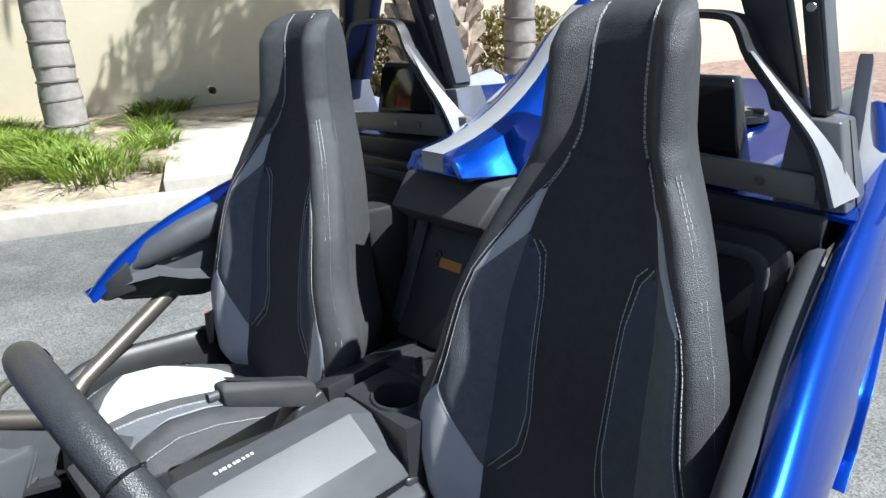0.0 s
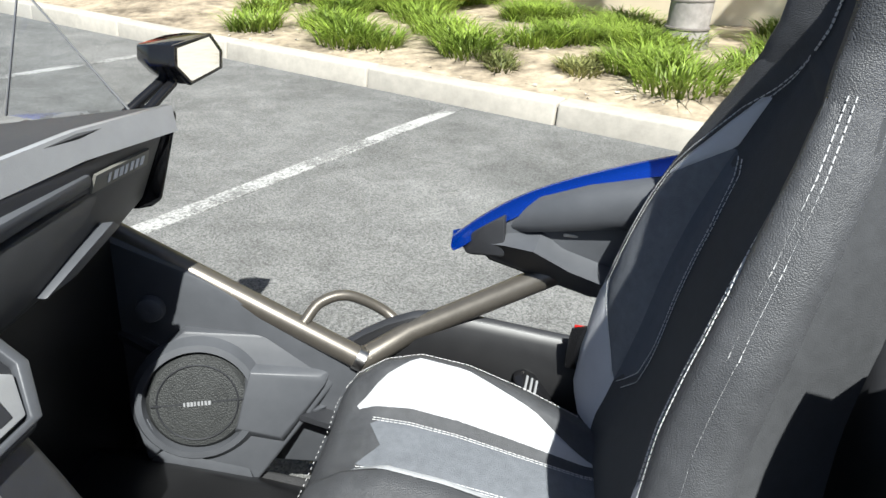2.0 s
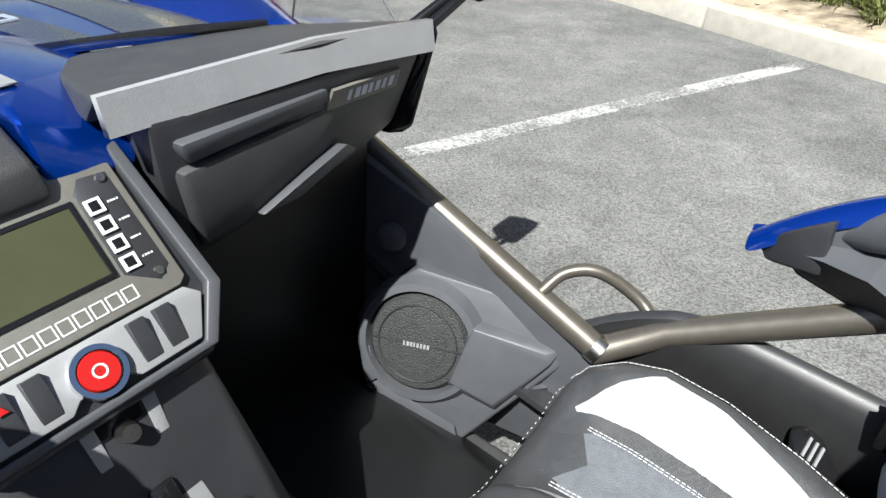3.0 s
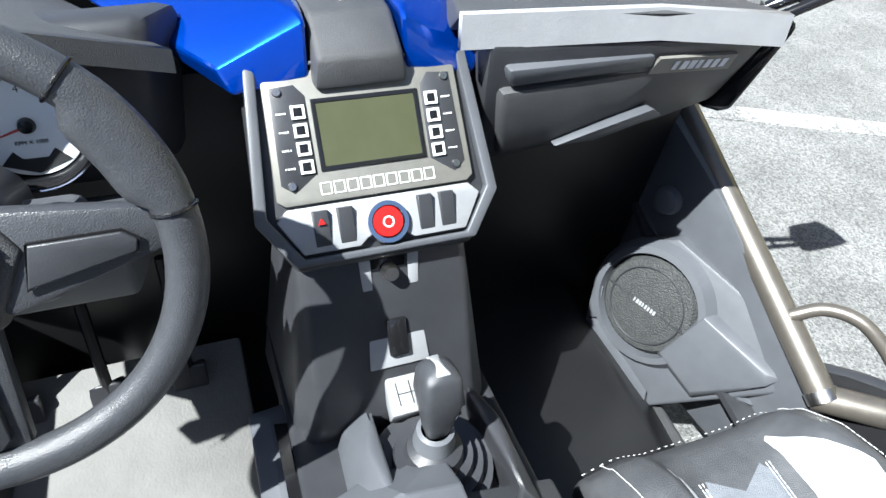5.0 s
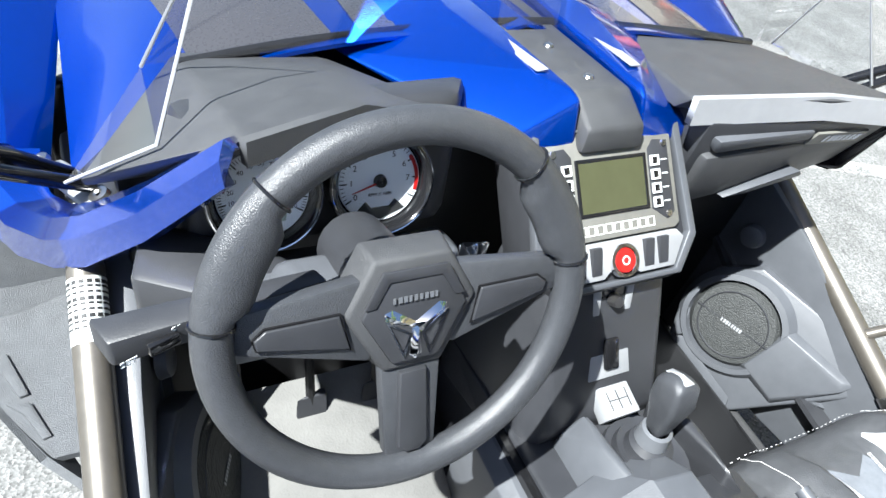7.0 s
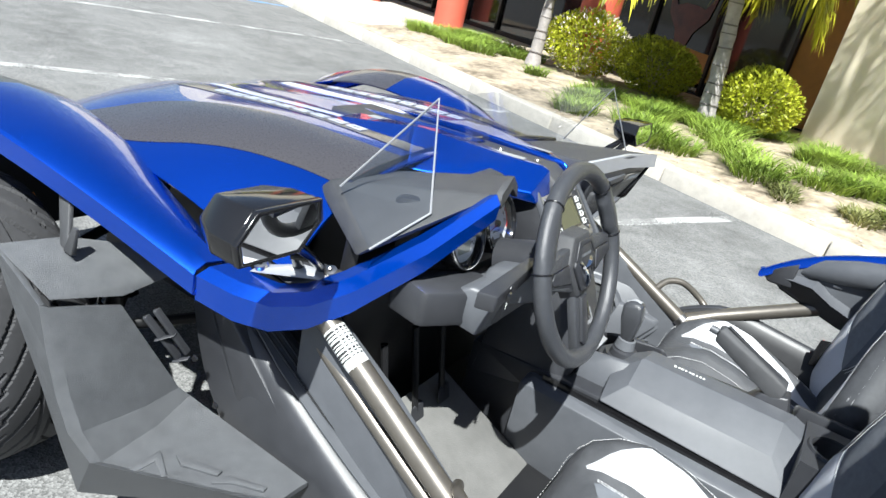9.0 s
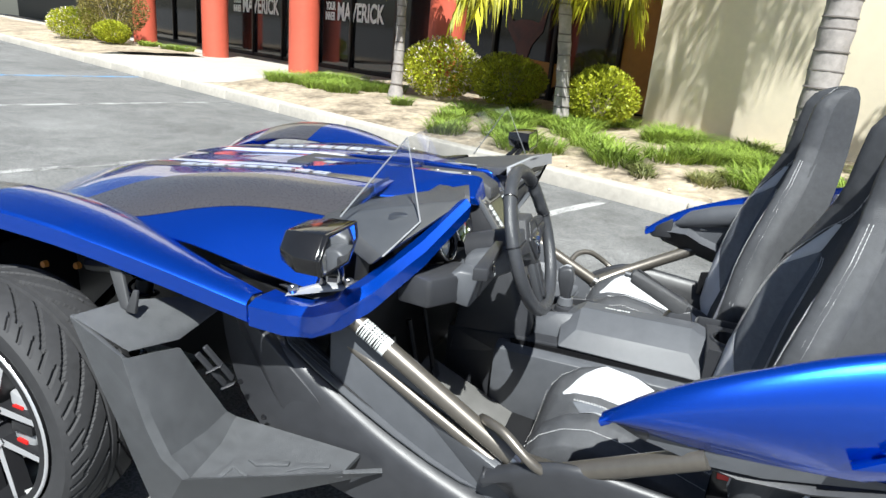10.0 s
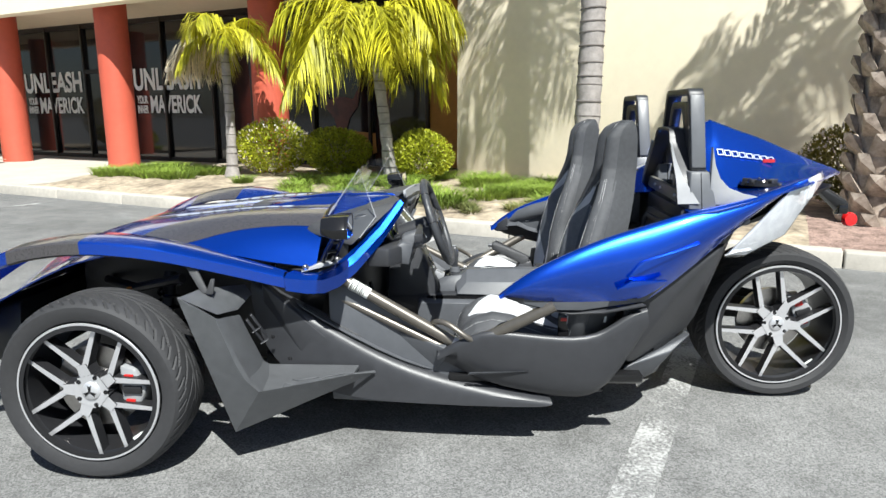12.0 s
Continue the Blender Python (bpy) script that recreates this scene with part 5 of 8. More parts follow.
words("SET", msw @ Matrix.Translation((-0.030, -0.004, 0.0022)), 0.009, LABELW, st)
words("OFF", msw @ Matrix.Translation((0.012, 0.009, 0.0022)), 0.006, LABELW, st)
SHIFT = Vector((0, 0, 0))
part("toe_board", hull([(0.86, -0.53, 0.36), (0.86, -0.17, 0.36), (1.02, -0.17, 0.265), (1.02, -0.53, 0.265), (1.17, -0.17, 0.225), (1.17, -0.53, 0.225), (0.86, -0.53, 0.17), (1.17, -0.17, 0.17), (1.17, -0.53, 0.17), (0.86, -0.17, 0.17)], 0.006), CARPET_L, car, "grey toe board in the driver's footwell")
for x, y, z in ((0.98, -0.34, 0.291), (1.09, -0.30, 0.2465), (1.09, -0.44, 0.2465)):
    part("bolt", lathe([(0.0005, 0.006), (0.007, 0.006), (0.011, 0.001), (0.011, -0.003)], frame_at((x, y, z), (0.4, 0, 1)), 12, caps=False), STEEL, car)
SHIFT = Vector((0, 0.02, 0.02))
part("key_fob", hull([(1.035, -0.262, 0.765), (1.045, -0.225, 0.768), (1.035, -0.255, 0.715), (1.045, -0.232, 0.715), (1.015, -0.245, 0.74), (1.05, -0.243, 0.742)], 0.003), CHROME, car, "silver and blue key fob in the ignition")

SHIFT = Vector((0, 0, 0))
# steering wheel ------------------------------------------------------------------
sw_c, sw_n = Vector((1.160, -0.358, 0.832)), Vector((0.945, 0.0, 0.327))
ms = frame_at(sw_c, sw_n) @ Matrix.Scale(1.0, 4)
R = 0.168
rows = []
for k in range(97):
    a = 2 * math.pi * k / 96
    deg = math.degrees(a) % 360
    grip = 1.0
    for g in (28, 152):
        q = abs((deg - g + 180) % 360 - 180)
        grip = max(grip, 1 + 0.45 * max(0, 1 - (q / 17) ** 6))
    radial = ms.to_3x3() @ Vector((math.cos(a), math.sin(a), 0))
    ax = ms.to_3x3() @ Vector((0, 0, 1))
    c = ms @ Vector(((R - 0.005 * (grip - 1) * 3) * math.cos(a), (R - 0.005 * (grip - 1) * 3) * math.sin(a), 0))
    rows.append([c + radial * math.cos(b) * 0.0165 * grip + ax * math.sin(b) * 0.0155 for b in (2 * math.pi * j / 14 for j in range(14))])
bm = grid(rows, close=True)
bmesh.ops.remove_doubles(bm, verts=bm.verts, dist=1e-5)
sw = part("steering_wheel", bm, WHEELRUB, car, "thick black leather-grained steering wheel", 60)
for deg in (48, 9, 132, 171):
    a = radians(deg)
    q = []
    for j in range(15):
        b = 2 * math.pi * j / 14
        q.append(ms @ Vector(((R + 0.0172 * math.cos(b)) * math.cos(a), (R + 0.0172 * math.cos(b)) * math.sin(a), 0.0162 * math.sin(b))))
    part("rim_seam", tube(q, 0.0016, 6), GLOSS, sw)


hubp = [(-0.035, 0.058), (0.035, 0.058), (0.062, 0.01), (0.028, -0.052), (-0.028, -0.052), (-0.062, 0.01)]
part("hub_back", hull([ms @ Vector((x * 1.12, y * 1.12, -0.03)) for x, y in hubp] + [ms @ Vector((x, y, 0.004)) for x, y in hubp], 0.004), PLASTIC, sw, "grained black hub shell")
part("hub_cover", mpoly(ms, [(x * 0.80, y * 0.80) for x, y in hubp], 0.003, 0.010, 0.003), PLASTIC_S, sw, "dark hexagonal horn pad")
part("hub_brow", mpoly(ms, [(-0.030, 0.050), (0.030, 0.050), (0.047, 0.018), (0.037, 0.018), (0.024, 0.040), (-0.024, 0.040), (-0.037, 0.018), (-0.047, 0.018)], 0.008, 0.0115, 0.001), PLASTIC_S, sw, "dark brow over the emblem")
em = bmesh.new()
for k in range(3):
    t = ms @ Matrix.Translation((0, -0.006, 0.010)) @ Matrix.Rotation(radians(180 + 120 * k), 4, "Z")
    join(em, hull([t @ Vector(q) for q in ((-0.0035, 0.0, 0), (0.0035, 0.0, 0), (0.0, 0.034, 0), (-0.006, 0.029, 0), (0.006, 0.029, 0), (0, 0.01, 0.005), (0, 0.026, 0.004))]))
part("hub_emblem", em, CHROME, sw, "chrome three-point emblem")
tri = [(-0.004, -0.012), (-0.03, 0.006), (-0.012, -0.036)]
for sg in (-1, 1):
    o = [(x * sg, y) for x, y in tri]
    cxy = (sum(p[0] for p in o) / 3, sum(p[1] for p in o) / 3)
    i_ = [(cxy[0] + (x - cxy[0]) * 0.72, cxy[1] + (y - cxy[1]) * 0.72) for x, y in o]
    part("emblem_frame", ring([ms @ Vector((x, y, 0.0105)) for x, y in o], [ms @ Vector((x, y, 0.0105)) for x, y in i_], ms.to_3x3() @ Vector((0, 0, 0.002))), CHROME, sw)
part("emblem_bars", bars(ms @ Matrix.Translation((0, 0, 0.0115)), -0.022, 0.020, 0.044, 0.0055, 9), HOOPG, sw)
for sg in (-1, 1):
    sp = [(0.045, 0.042), (0.150, 0.030), (0.158, -0.004), (0.085, -0.016), (0.040, -0.040), (0.030, -0.01)]
    part("spoke", hull([ms @ Vector((x * sg, y, -0.018)) for x, y in sp] + [ms @ Vector((x * sg, y, 0.0)) for x, y in sp], 0.004), WHEELRUB, sw, "broad black spoke")
    ins = [(0.066, 0.016), (0.128, 0.016), (0.138, 0.008), (0.136, -0.002), (0.09, -0.004), (0.058, -0.02)]
    part("spoke_inlay", hull([ms @ Vector((x * sg, y, 0.0)) for x, y in ins] + [ms @ Vector(((x * 0.97 + 0.003) * sg, y * 0.9 + 0.0005, 0.006)) for x, y in ins], 0.001), PLASTIC_S, sw, "satin black spoke inlay")
    part("spoke_trim", tube([ms @ Vector((x * sg, y, 0.003)) for x, y in ins + ins[:1]], 0.0014, 6), GLOSS, sw)
bot = [(-0.03, -0.045), (0.03, -0.045), (0.026, -0.155), (-0.026, -0.155)]
part("spoke", hull([ms @ Vector((x, y, -0.018)) for x, y in bot] + [ms @ Vector((x, y, 0.0)) for x, y in bot], 0.004), WHEELRUB, sw, "broad black spoke")
ins = [(-0.014, -0.056), (0.014, -0.056), (0.016, -0.14), (0.008, -0.148), (-0.008, -0.148), (-0.016, -0.14)]
part("spoke_inlay", hull([ms @ Vector((x, y, 0)) for x, y in ins] + [ms @ Vector((x * 0.9, y, 0.006)) for x, y in ins], 0.001), PLASTIC_S, sw, "satin black spoke inlay")
part("column", tube([ms @ Vector((0, 0, -0.02)), ms @ Vector((0, 0, -0.16))], 0.04, 20), PLASTIC_S, sw)

SHIFT = Vector((-0.012, -0.002, 0.019))
# centre stack -----------------------------------------------------------------------
mc = frame_at((1.0, 0.004, 0.777), (0.770, 0.0, 0.638))      # the panel's plane: local x runs to the passenger's side
stack = part("centre_console", hull([mc @ Vector(q) for q in ((-0.118, 0.070, -0.004), (0.118, 0.070, -0.004), (0.132, -0.085, -0.004), (-0.132, -0.085, -0.004), (0.098, -0.140, -0.004), (-0.098, -0.140, -0.004), (-0.12, 0.08, -0.09), (0.12, 0.08, -0.09), (0.125, -0.09, -0.09), (-0.125, -0.09, -0.09), (-0.09, -0.14, -0.05), (0.09, -0.14, -0.05))], 0.006), PLASTIC_S, car, "dark plastic centre stack")
bez = [(-0.112, 0.072), (0.112, 0.072), (0.126, -0.082), (0.094, -0.130), (-0.094, -0.130), (-0.126, -0.082)]
part("stack_rim", ring([mc @ Vector((x * 1.06, y * 1.03, -0.006)) for x, y in bez], [mc @ Vector((x * 0.96, y * 0.97, -0.006)) for x, y in bez], mc.to_3x3() @ Vector((0, 0, 0.014)), 0.003), PLASTIC_G, stack, "slate rim round the panel")
plate = part("display_panel", mpoly(mc, [(-0.092, 0.066), (0.092, 0.066), (0.104, 0.056), (0.108, -0.064), (0.1, -0.070), (-0.1, -0.070), (-0.108, -0.064), (-0.104, 0.056)], -0.004, 0.004, 0.001), GUN, stack, "warm grey metal display panel")
part("screen_frame", ring([mc @ Vector(q + (0.003,)) for q in ((-0.058, 0.036), (0.058, 0.036), (0.058, -0.039), (-0.058, -0.039))], [mc @ Vector(q + (0.003,)) for q in ((-0.053, 0.031), (0.053, 0.031), (0.053, -0.034), (-0.053, -0.034))], mc.to_3x3() @ Vector((0, 0, 0.003)), 0.001), GLOSS, plate)
part("screen", mpoly(mc, [(-0.054, 0.032), (0.054, 0.032), (0.054, -0.035), (-0.054, -0.035)], 0.0035, 0.005, 0), LCD, plate, "unlit olive green display screen")
for sg in (-1, 1):
    part("key_field", mpoly(mc, [(sg * 0.062, 0.040), (sg * 0.072, 0.052), (sg * 0.097, 0.050), (sg * 0.101, -0.048), (sg * 0.088, -0.058), (sg * 0.062, -0.040)], 0.0025, 0.0045, 0.0005), PLASTIC_S, plate)
    for i in range(4):
        x, y = sg * 0.072, 0.024 - i * 0.0187
        part("key_frame", ring([mc @ Vector((x + a * 0.0070, y + b * 0.0070, 0.0045)) for a, b in ((-1, -1), (1, -1), (1, 1), (-1, 1))], [mc @ Vector((x + a * 0.0046, y + b * 0.0046, 0.0045)) for a, b in ((-1, -1), (1, -1), (1, 1), (-1, 1))], mc.to_3x3() @ Vector((0, 0, 0.003))), LABELW, plate)
        part("key", mpoly(mc, [(x + a * 0.005, y + b * 0.005) for a, b in ((-1, -1), (1, -1), (1, 1), (-1, 1))], 0.0045, 0.0065, 0.0005), GLOSS, plate)
        part("key_caption", bars(mc @ Matrix.Translation((0, 0, 0.0046)), x + sg * 0.017 - 0.005, y - 0.001, 0.011, 0.0018, 4, seed=i), LABELW, plate)
    for y in (0.046, -0.050):
        part("screw", lathe([(0.0005, 0.003), (0.004, 0.003), (0.005, 0)], mc @ Matrix.Translation((sg * 0.090, y, 0.004)), 10, caps=False), STEEL, plate)
for k in range(9):
    x = -0.062 + k * 0.0142
    part("panel_bar", ring([mc @ Vector((x + a, -0.063 + b, 0.0042)) for a, b in ((0, 0), (0.012, 0), (0.012, 0.013), (0, 0.013))], [mc @ Vector((x + a, -0.063 + b, 0.0042)) for a, b in ((0.0012, 0.0012), (0.0108, 0.0012), (0.0108, 0.0118), (0.0012, 0.0118))], mc.to_3x3() @ Vector((0, 0, 0.0006))), LABELW, plate, "outlined bar in place of a letter")
low = part("switch_panel", mpoly(mc, [(-0.1, -0.073), (0.1, -0.073), (0.112, -0.085), (0.090, -0.122), (0.030, -0.122), (0.02, -0.114), (-0.02, -0.114), (-0.030, -0.122), (-0.090, -0.122), (-0.112, -0.085)], -0.004, 0.006, 0.0015), PLASTIC_L, stack, "grey switch panel")
for x in (-0.068, -0.042, 0.046, 0.071):
    rk = part("rocker_switch", hull([mc @ Vector((x + a * 0.0085, -0.097 + b * 0.019, 0.006)) for a in (-1, 1) for b in (-1, 1)] + [mc @ Vector((x + a * 0.0075, -0.097 + b * 0.018, 0.013 if b > 0 else 0.007)) for a in (-1, 1) for b in (-1, 1)], 0.002), PLASTIC_S, low)
    if x < -0.06:
        part("hazard_mark", flatpoly(mc @ Matrix.Translation((x, -0.09, 0.0125)), [(-0.004, -0.003), (0.004, -0.003), (0, 0.004)], 0.0012), RED, rk)
ml = mc @ Matrix.Translation((0.002, -0.101, 0.006)) @ Matrix.Scale(1.05, 4)
part("start_ring", lathe([(0.017, 0.0), (0.0225, 0.0), (0.0215, 0.006), (0.017, 0.006)], ml, 36, caps=False), CHROME, low, "chrome ring")
part("start_button", lathe([(0.0005, 0.006), (0.015, 0.006), (0.0168, 0.003), (0.0168, 0)], ml, 36, caps=False), RED, low, "round red start button")
part("start_mark", ring([ml @ Vector((0.006 * math.cos(a), 0.006 * math.sin(a), 0.0062)) for a in (k * math.pi / 8 for k in range(16))], [ml @ Vector((0.0044 * math.cos(a), 0.0044 * math.sin(a), 0.0062)) for a in (k * math.pi / 8 for k in range(16))], ml.to_3x3() @ Vector((0, 0, 0.0005))), LABELW, low)
SHIFT = Vector((-0.015, 0, 0.012))
# spine below: neck, socket, rocker, gear plate
part("stack_neck", hull([(1.065, -0.095, 0.69), (1.065, 0.095, 0.69), (1.095, -0.085, 0.61), (1.095, 0.085, 0.61), (0.95, -0.095, 0.71), (0.95, 0.095, 0.71), (1.165, -0.095, 0.48), (1.165, 0.095, 0.48), (0.93, -0.14, 0.36), (0.93, 0.14, 0.36), (1.15, -0.13, 0.40), (1.15, 0.13, 0.40)], 0.008), PLASTIC_S, car, "dark tapering neck between stack and tunnel")
for sg in (-1, 1):
    part("neck_strip", hull([(1.072, sg * 0.022 + 0.004, 0.69), (1.072, sg * 0.036 + 0.004, 0.69), (1.105, sg * 0.020 + 0.004, 0.598), (1.105, sg * 0.031 + 0.004, 0.598), (1.05, sg * 0.03 + 0.004, 0.685), (1.085, sg * 0.026 + 0.004, 0.595)], 0.001), PLASTIC_L, car, "grey side strip of the neck")
part("neck_inlay", hull([(1.070, -0.018, 0.690), (1.070, 0.024, 0.690), (1.102, -0.015, 0.597), (1.102, 0.021, 0.597), (1.04, -0.02, 0.69), (1.04, 0.02, 0.69), (1.085, 0, 0.595)], 0.001), GLOSS, car)
part("power_socket", lathe([(0.0005, 0.014), (0.008, 0.014), (0.010, 0.0)], frame_at((1.086, 0.003, 0.650), (0.9, 0, 0.4)), 16, caps=False), STEEL, car)
mr = frame_at((1.118, 0.005, 0.572), (0.86, 0, 0.51))
part("neck_plate", mpoly(mr, [(-0.031, 0.036), (0.031, 0.036), (0.036, -0.036), (-0.036, -0.036)], -0.012, 0.003, 0.001), PLASTIC_L, car, "grey plate around the rocker")
part("rocker_switch", mpoly(mr, [(-0.012, 0.024), (0.012, 0.024), (0.012, -0.022), (-0.012, -0.022)], 0.002, 0.010, 0.003), GLOSS, car)
mq = frame_at((1.165, 0.010, 0.522), (0.35, 0, 0.94), (-1, 0, 0.4))
gp = part("gear_plate", mpoly(mq, [(-0.026, 0.022), (0.026, 0.022), (0.028, -0.024), (-0.028, -0.024)], -0.03, 0.002, 0.003), PLASTIC_L, car, "pale grey gear pattern plate")
for x in (-0.016, 0, 0.016):
    part("gear_mark", flatpoly(mq @ Matrix.Translation((0, 0, 0.002)), [(x - 0.0007, -0.014), (x + 0.0007, -0.014), (x + 0.0007, 0.014), (x - 0.0007, 0.014)], 0.0005), INK, gp)
part("gear_mark", flatpoly(mq @ Matrix.Translation((0, 0, 0.002)), [(-0.016, -0.0007), (0.016, -0.0007), (0.016, 0.0007), (-0.016, 0.0007)], 0.0005), INK, gp)
SHIFT = Vector((-0.026, -0.006, 0.010))
lv = part("gear_lever", hull([Vector((1.244, 0.020, 0.545)) + Vector(q) for q in ((-0.012, -0.012, 0), (0.014, -0.012, 0), (-0.012, 0.012, 0), (0.014, 0.012, 0), (-0.028, -0.021, 0.06), (0.020, -0.022, 0.066), (-0.028, 0.021, 0.06), (0.020, 0.022, 0.066), (-0.032, -0.018, 0.092), (0.010, -0.020, 0.104), (-0.032, 0.018, 0.092), (0.010, 0.020, 0.104), (-0.012, 0.0, 0.108))], 0.008, 3), WHEELRUB, car, "black moulded gear knob")
part("knob_inlay", hull([Vector((1.244, 0.020, 0.545)) + Vector(q) for q in ((-0.030, -0.007, 0.094), (0.006, -0.008, 0.1055), (-0.030, 0.007, 0.094), (0.006, 0.008, 0.1055), (-0.01, 0, 0.109))], 0.001), PLASTIC_L, lv, "grey shift pattern inlay")
part("lever_collar", lathe([(0.020, -0.014), (0.024, -0.010), (0.021, 0.012), (0.016, 0.014)], Matrix.Translation((1.246, 0.020, 0.538)), 24, caps=False), HOOPG, lv, "grey ringed collar under the knob")
part("gaiter", lathe([(0.072, -0.03), (0.070, -0.012), (0.060, -0.014), (0.057, 0.0), (0.047, -0.002), (0.044, 0.012), (0.034, 0.010), (0.031, 0.024), (0.018, 0.03)], Matrix.Translation((1.250, 0.020, 0.498)), 32, caps=False), PLASTIC_S, car, "ribbed black rubber gaiter")

SHIFT = Vector((0, 0, 0))
# tunnel and console ---------------------------------------------------------------
part("tunnel", hull([(0.90, -0.13, 0.20), (0.90, 0.13, 0.20), (1.95, -0.15, 0.20), (1.95, 0.15, 0.20), (1.14, -0.115, 0.46), (1.14, 0.115, 0.46), (0.90, -0.13, 0.45), (0.90, 0.13, 0.45), (1.75, -0.13, 0.50), (1.75, 0.13, 0.50), (1.95, -0.14, 0.50), (1.95, 0.14, 0.50)], 0.012), PLASTIC_S, car, "dark plastic centre tunnel")
for sg in (-1, 1):
    # driver-side piece in lighter slate: its sunlit side put into the colour
    part("lever_surround", hull([(1.145, 0.058 * sg + 0.02, 0.520), (1.15, 0.09 * sg + 0.015, 0.49), (1.30, 0.062 * sg + 0.02, 0.545), (1.32, 0.095 * sg + 0.015, 0.51), (1.15, 0.10 * sg + 0.01, 0.42), (1.33, 0.11 * sg + 0.01, 0.42), (1.16, 0.07 * sg + 0.02, 0.42), (1.31, 0.07 * sg + 0.02, 0.42), (1.21, 0.078 * sg + 0.02, 0.535)], 0.006), PLASTIC_G if sg < 0 else PLASTIC_S, car, "faceted frame beside the gear lever")
con = part("console_lid", hull([(1.278, -0.040, 0.560), (1.581, -0.048, 0.569), (1.276, -0.108, 0.516), (1.583, -0.115, 0.521), (1.285, 0.02, 0.560), (1.60, 0.02, 0.563), (1.225, -0.065, 0.508), (1.225, 0.02, 0.520), (1.655, -0.06, 0.540), (1.655, 0.01, 0.545), (1.235, -0.146, 0.470), (1.64, -0.150, 0.462), (1.23, 0.0, 0.45), (1.65, 0.0, 0.45)], 0.003), PLASTIC_G, car, "slate faceted console lid", 12)
part("console_groove", hull([(1.10, -0.147, 0.447), (1.64, -0.147, 0.447), (1.10, -0.147, 0.462), (1.64, -0.147, 0.462), (1.10, -0.10, 0.447), (1.64, -0.10, 0.462)]), GLOSS, con)
part("console_skirt", hull([(1.08, -0.150, 0.448), (1.64, -0.150, 0.448), (1.06, -0.176, 0.436), (1.64, -0.180, 0.436), (1.06, -0.170, 0.20), (1.64, -0.178, 0.20), (1.06, -0.10, 0.20), (1.64, -0.10, 0.20), (1.06, -0.10, 0.448), (1.64, -0.10, 0.448)], 0.003), PLASTIC_G, con, "slate skirt below the console lid")
part("console_bars", bars(frame_at((1.375, -0.012, 0.5625), (-0.02, 0.01, 1.0), (-1, 0, 0)) @ Matrix.Rotation(radians(90), 4, "Z"), -0.036, -0.004, 0.072, 0.007, 9, seed=9), LABELW, con, "row of white bars in place of a warning text")
part("console_tray", hull([(1.28, 0.0, 0.535), (1.28, 0.14, 0.495), (1.62, 0.0, 0.545), (1.62, 0.14, 0.52), (1.28, -0.045, 0.42), (1.28, 0.13, 0.42), (1.62, 0.13, 0.42), (1.62, -0.045, 0.42)], 0.006), PLASTIC_S, car, "dark shallow tray beside the hand brake")
# cup holders: a block with two open cups
def cup_tile(cx, cy, r, hx, hy, z, depth):
    n = 48
    sq, ci = [], []
    for k in range(n):
        a = 2 * math.pi * (k + 0.5) / n
        q = min(hx / max(1e-6, abs(math.cos(a))), hy / max(1e-6, abs(math.sin(a))))
        sq.append((cx + q * math.cos(a), cy + q * math.sin(a), z))
        ci.append((cx + r * math.cos(a), cy + r * math.sin(a), z))
    return ring(sq, ci, (0, 0, -depth))
cup = part("cup_block", hull([(1.615, -0.15, 0.46), (1.61, 0.11, 0.46), (1.86, -0.16, 0.46), (1.86, 0.12, 0.46), (1.61, -0.17, 0.40), (1.61, 0.13, 0.40), (1.87, -0.17, 0.40), (1.87, 0.13, 0.40)], 0.006), PLASTIC_S, car, "slate cup holder block")
for x, y in ((1.682, -0.062), (1.800, -0.042)):
    part("cup_top", cup_tile(x, y, 0.0465, 0.0585, 0.09, 0.562, 0.11), PLASTIC_S, cup)
    mcup = Matrix.Translation((x, y, 0.562))
    part("cup_rim", lathe([(0.044, -0.002), (0.046, 0.005), (0.051, 0.005), (0.054, -0.001)], mcup, 40, caps=False), PLASTIC_S, cup)
    part("cup_well", lathe([(0.0455, 0.002), (0.043, -0.05), (0.040, -0.095), (0.0005, -0.096)], mcup, 36, caps=False), PLASTIC, cup, "open cup well")
part("cup_side", hull([(1.60, 0.045, 0.575), (1.60, 0.125, 0.54), (1.87, 0.05, 0.575), (1.87, 0.135, 0.545), (1.60, 0.045, 0.46), (1.60, 0.13, 0.46), (1.87, 0.045, 0.46), (1.87, 0.14, 0.46)], 0.006), PLASTIC_S, cup)
SHIFT = Vector((-0.01, 0.034, 0))
# hand brake
hb = part("hand_brake", hull([Vector(p) for p in ((1.405, -0.006, 0.640), (1.405, 0.030, 0.640), (1.405, -0.006, 0.672), (1.405, 0.030, 0.672), (1.57, -0.014, 0.560), (1.57, 0.036, 0.560), (1.575, -0.010, 0.608), (1.575, 0.034, 0.608), (1.42, 0.012, 0.680))], 0.005), PLASTIC, car, "grained black hand brake lever")
part("brake_button", tube([(1.408, 0.012, 0.657), (1.386, 0.012, 0.659)], 0.0085, 16), PLASTIC_G, hb)
part("brake_ridge", hull([(1.42, 0.004, 0.6805), (1.42, 0.020, 0.6805), (1.565, 0.002, 0.6115), (1.565, 0.022, 0.6115), (1.42, 0.012, 0.684), (1.56, 0.012, 0.616)]), PLASTIC_S, hb)
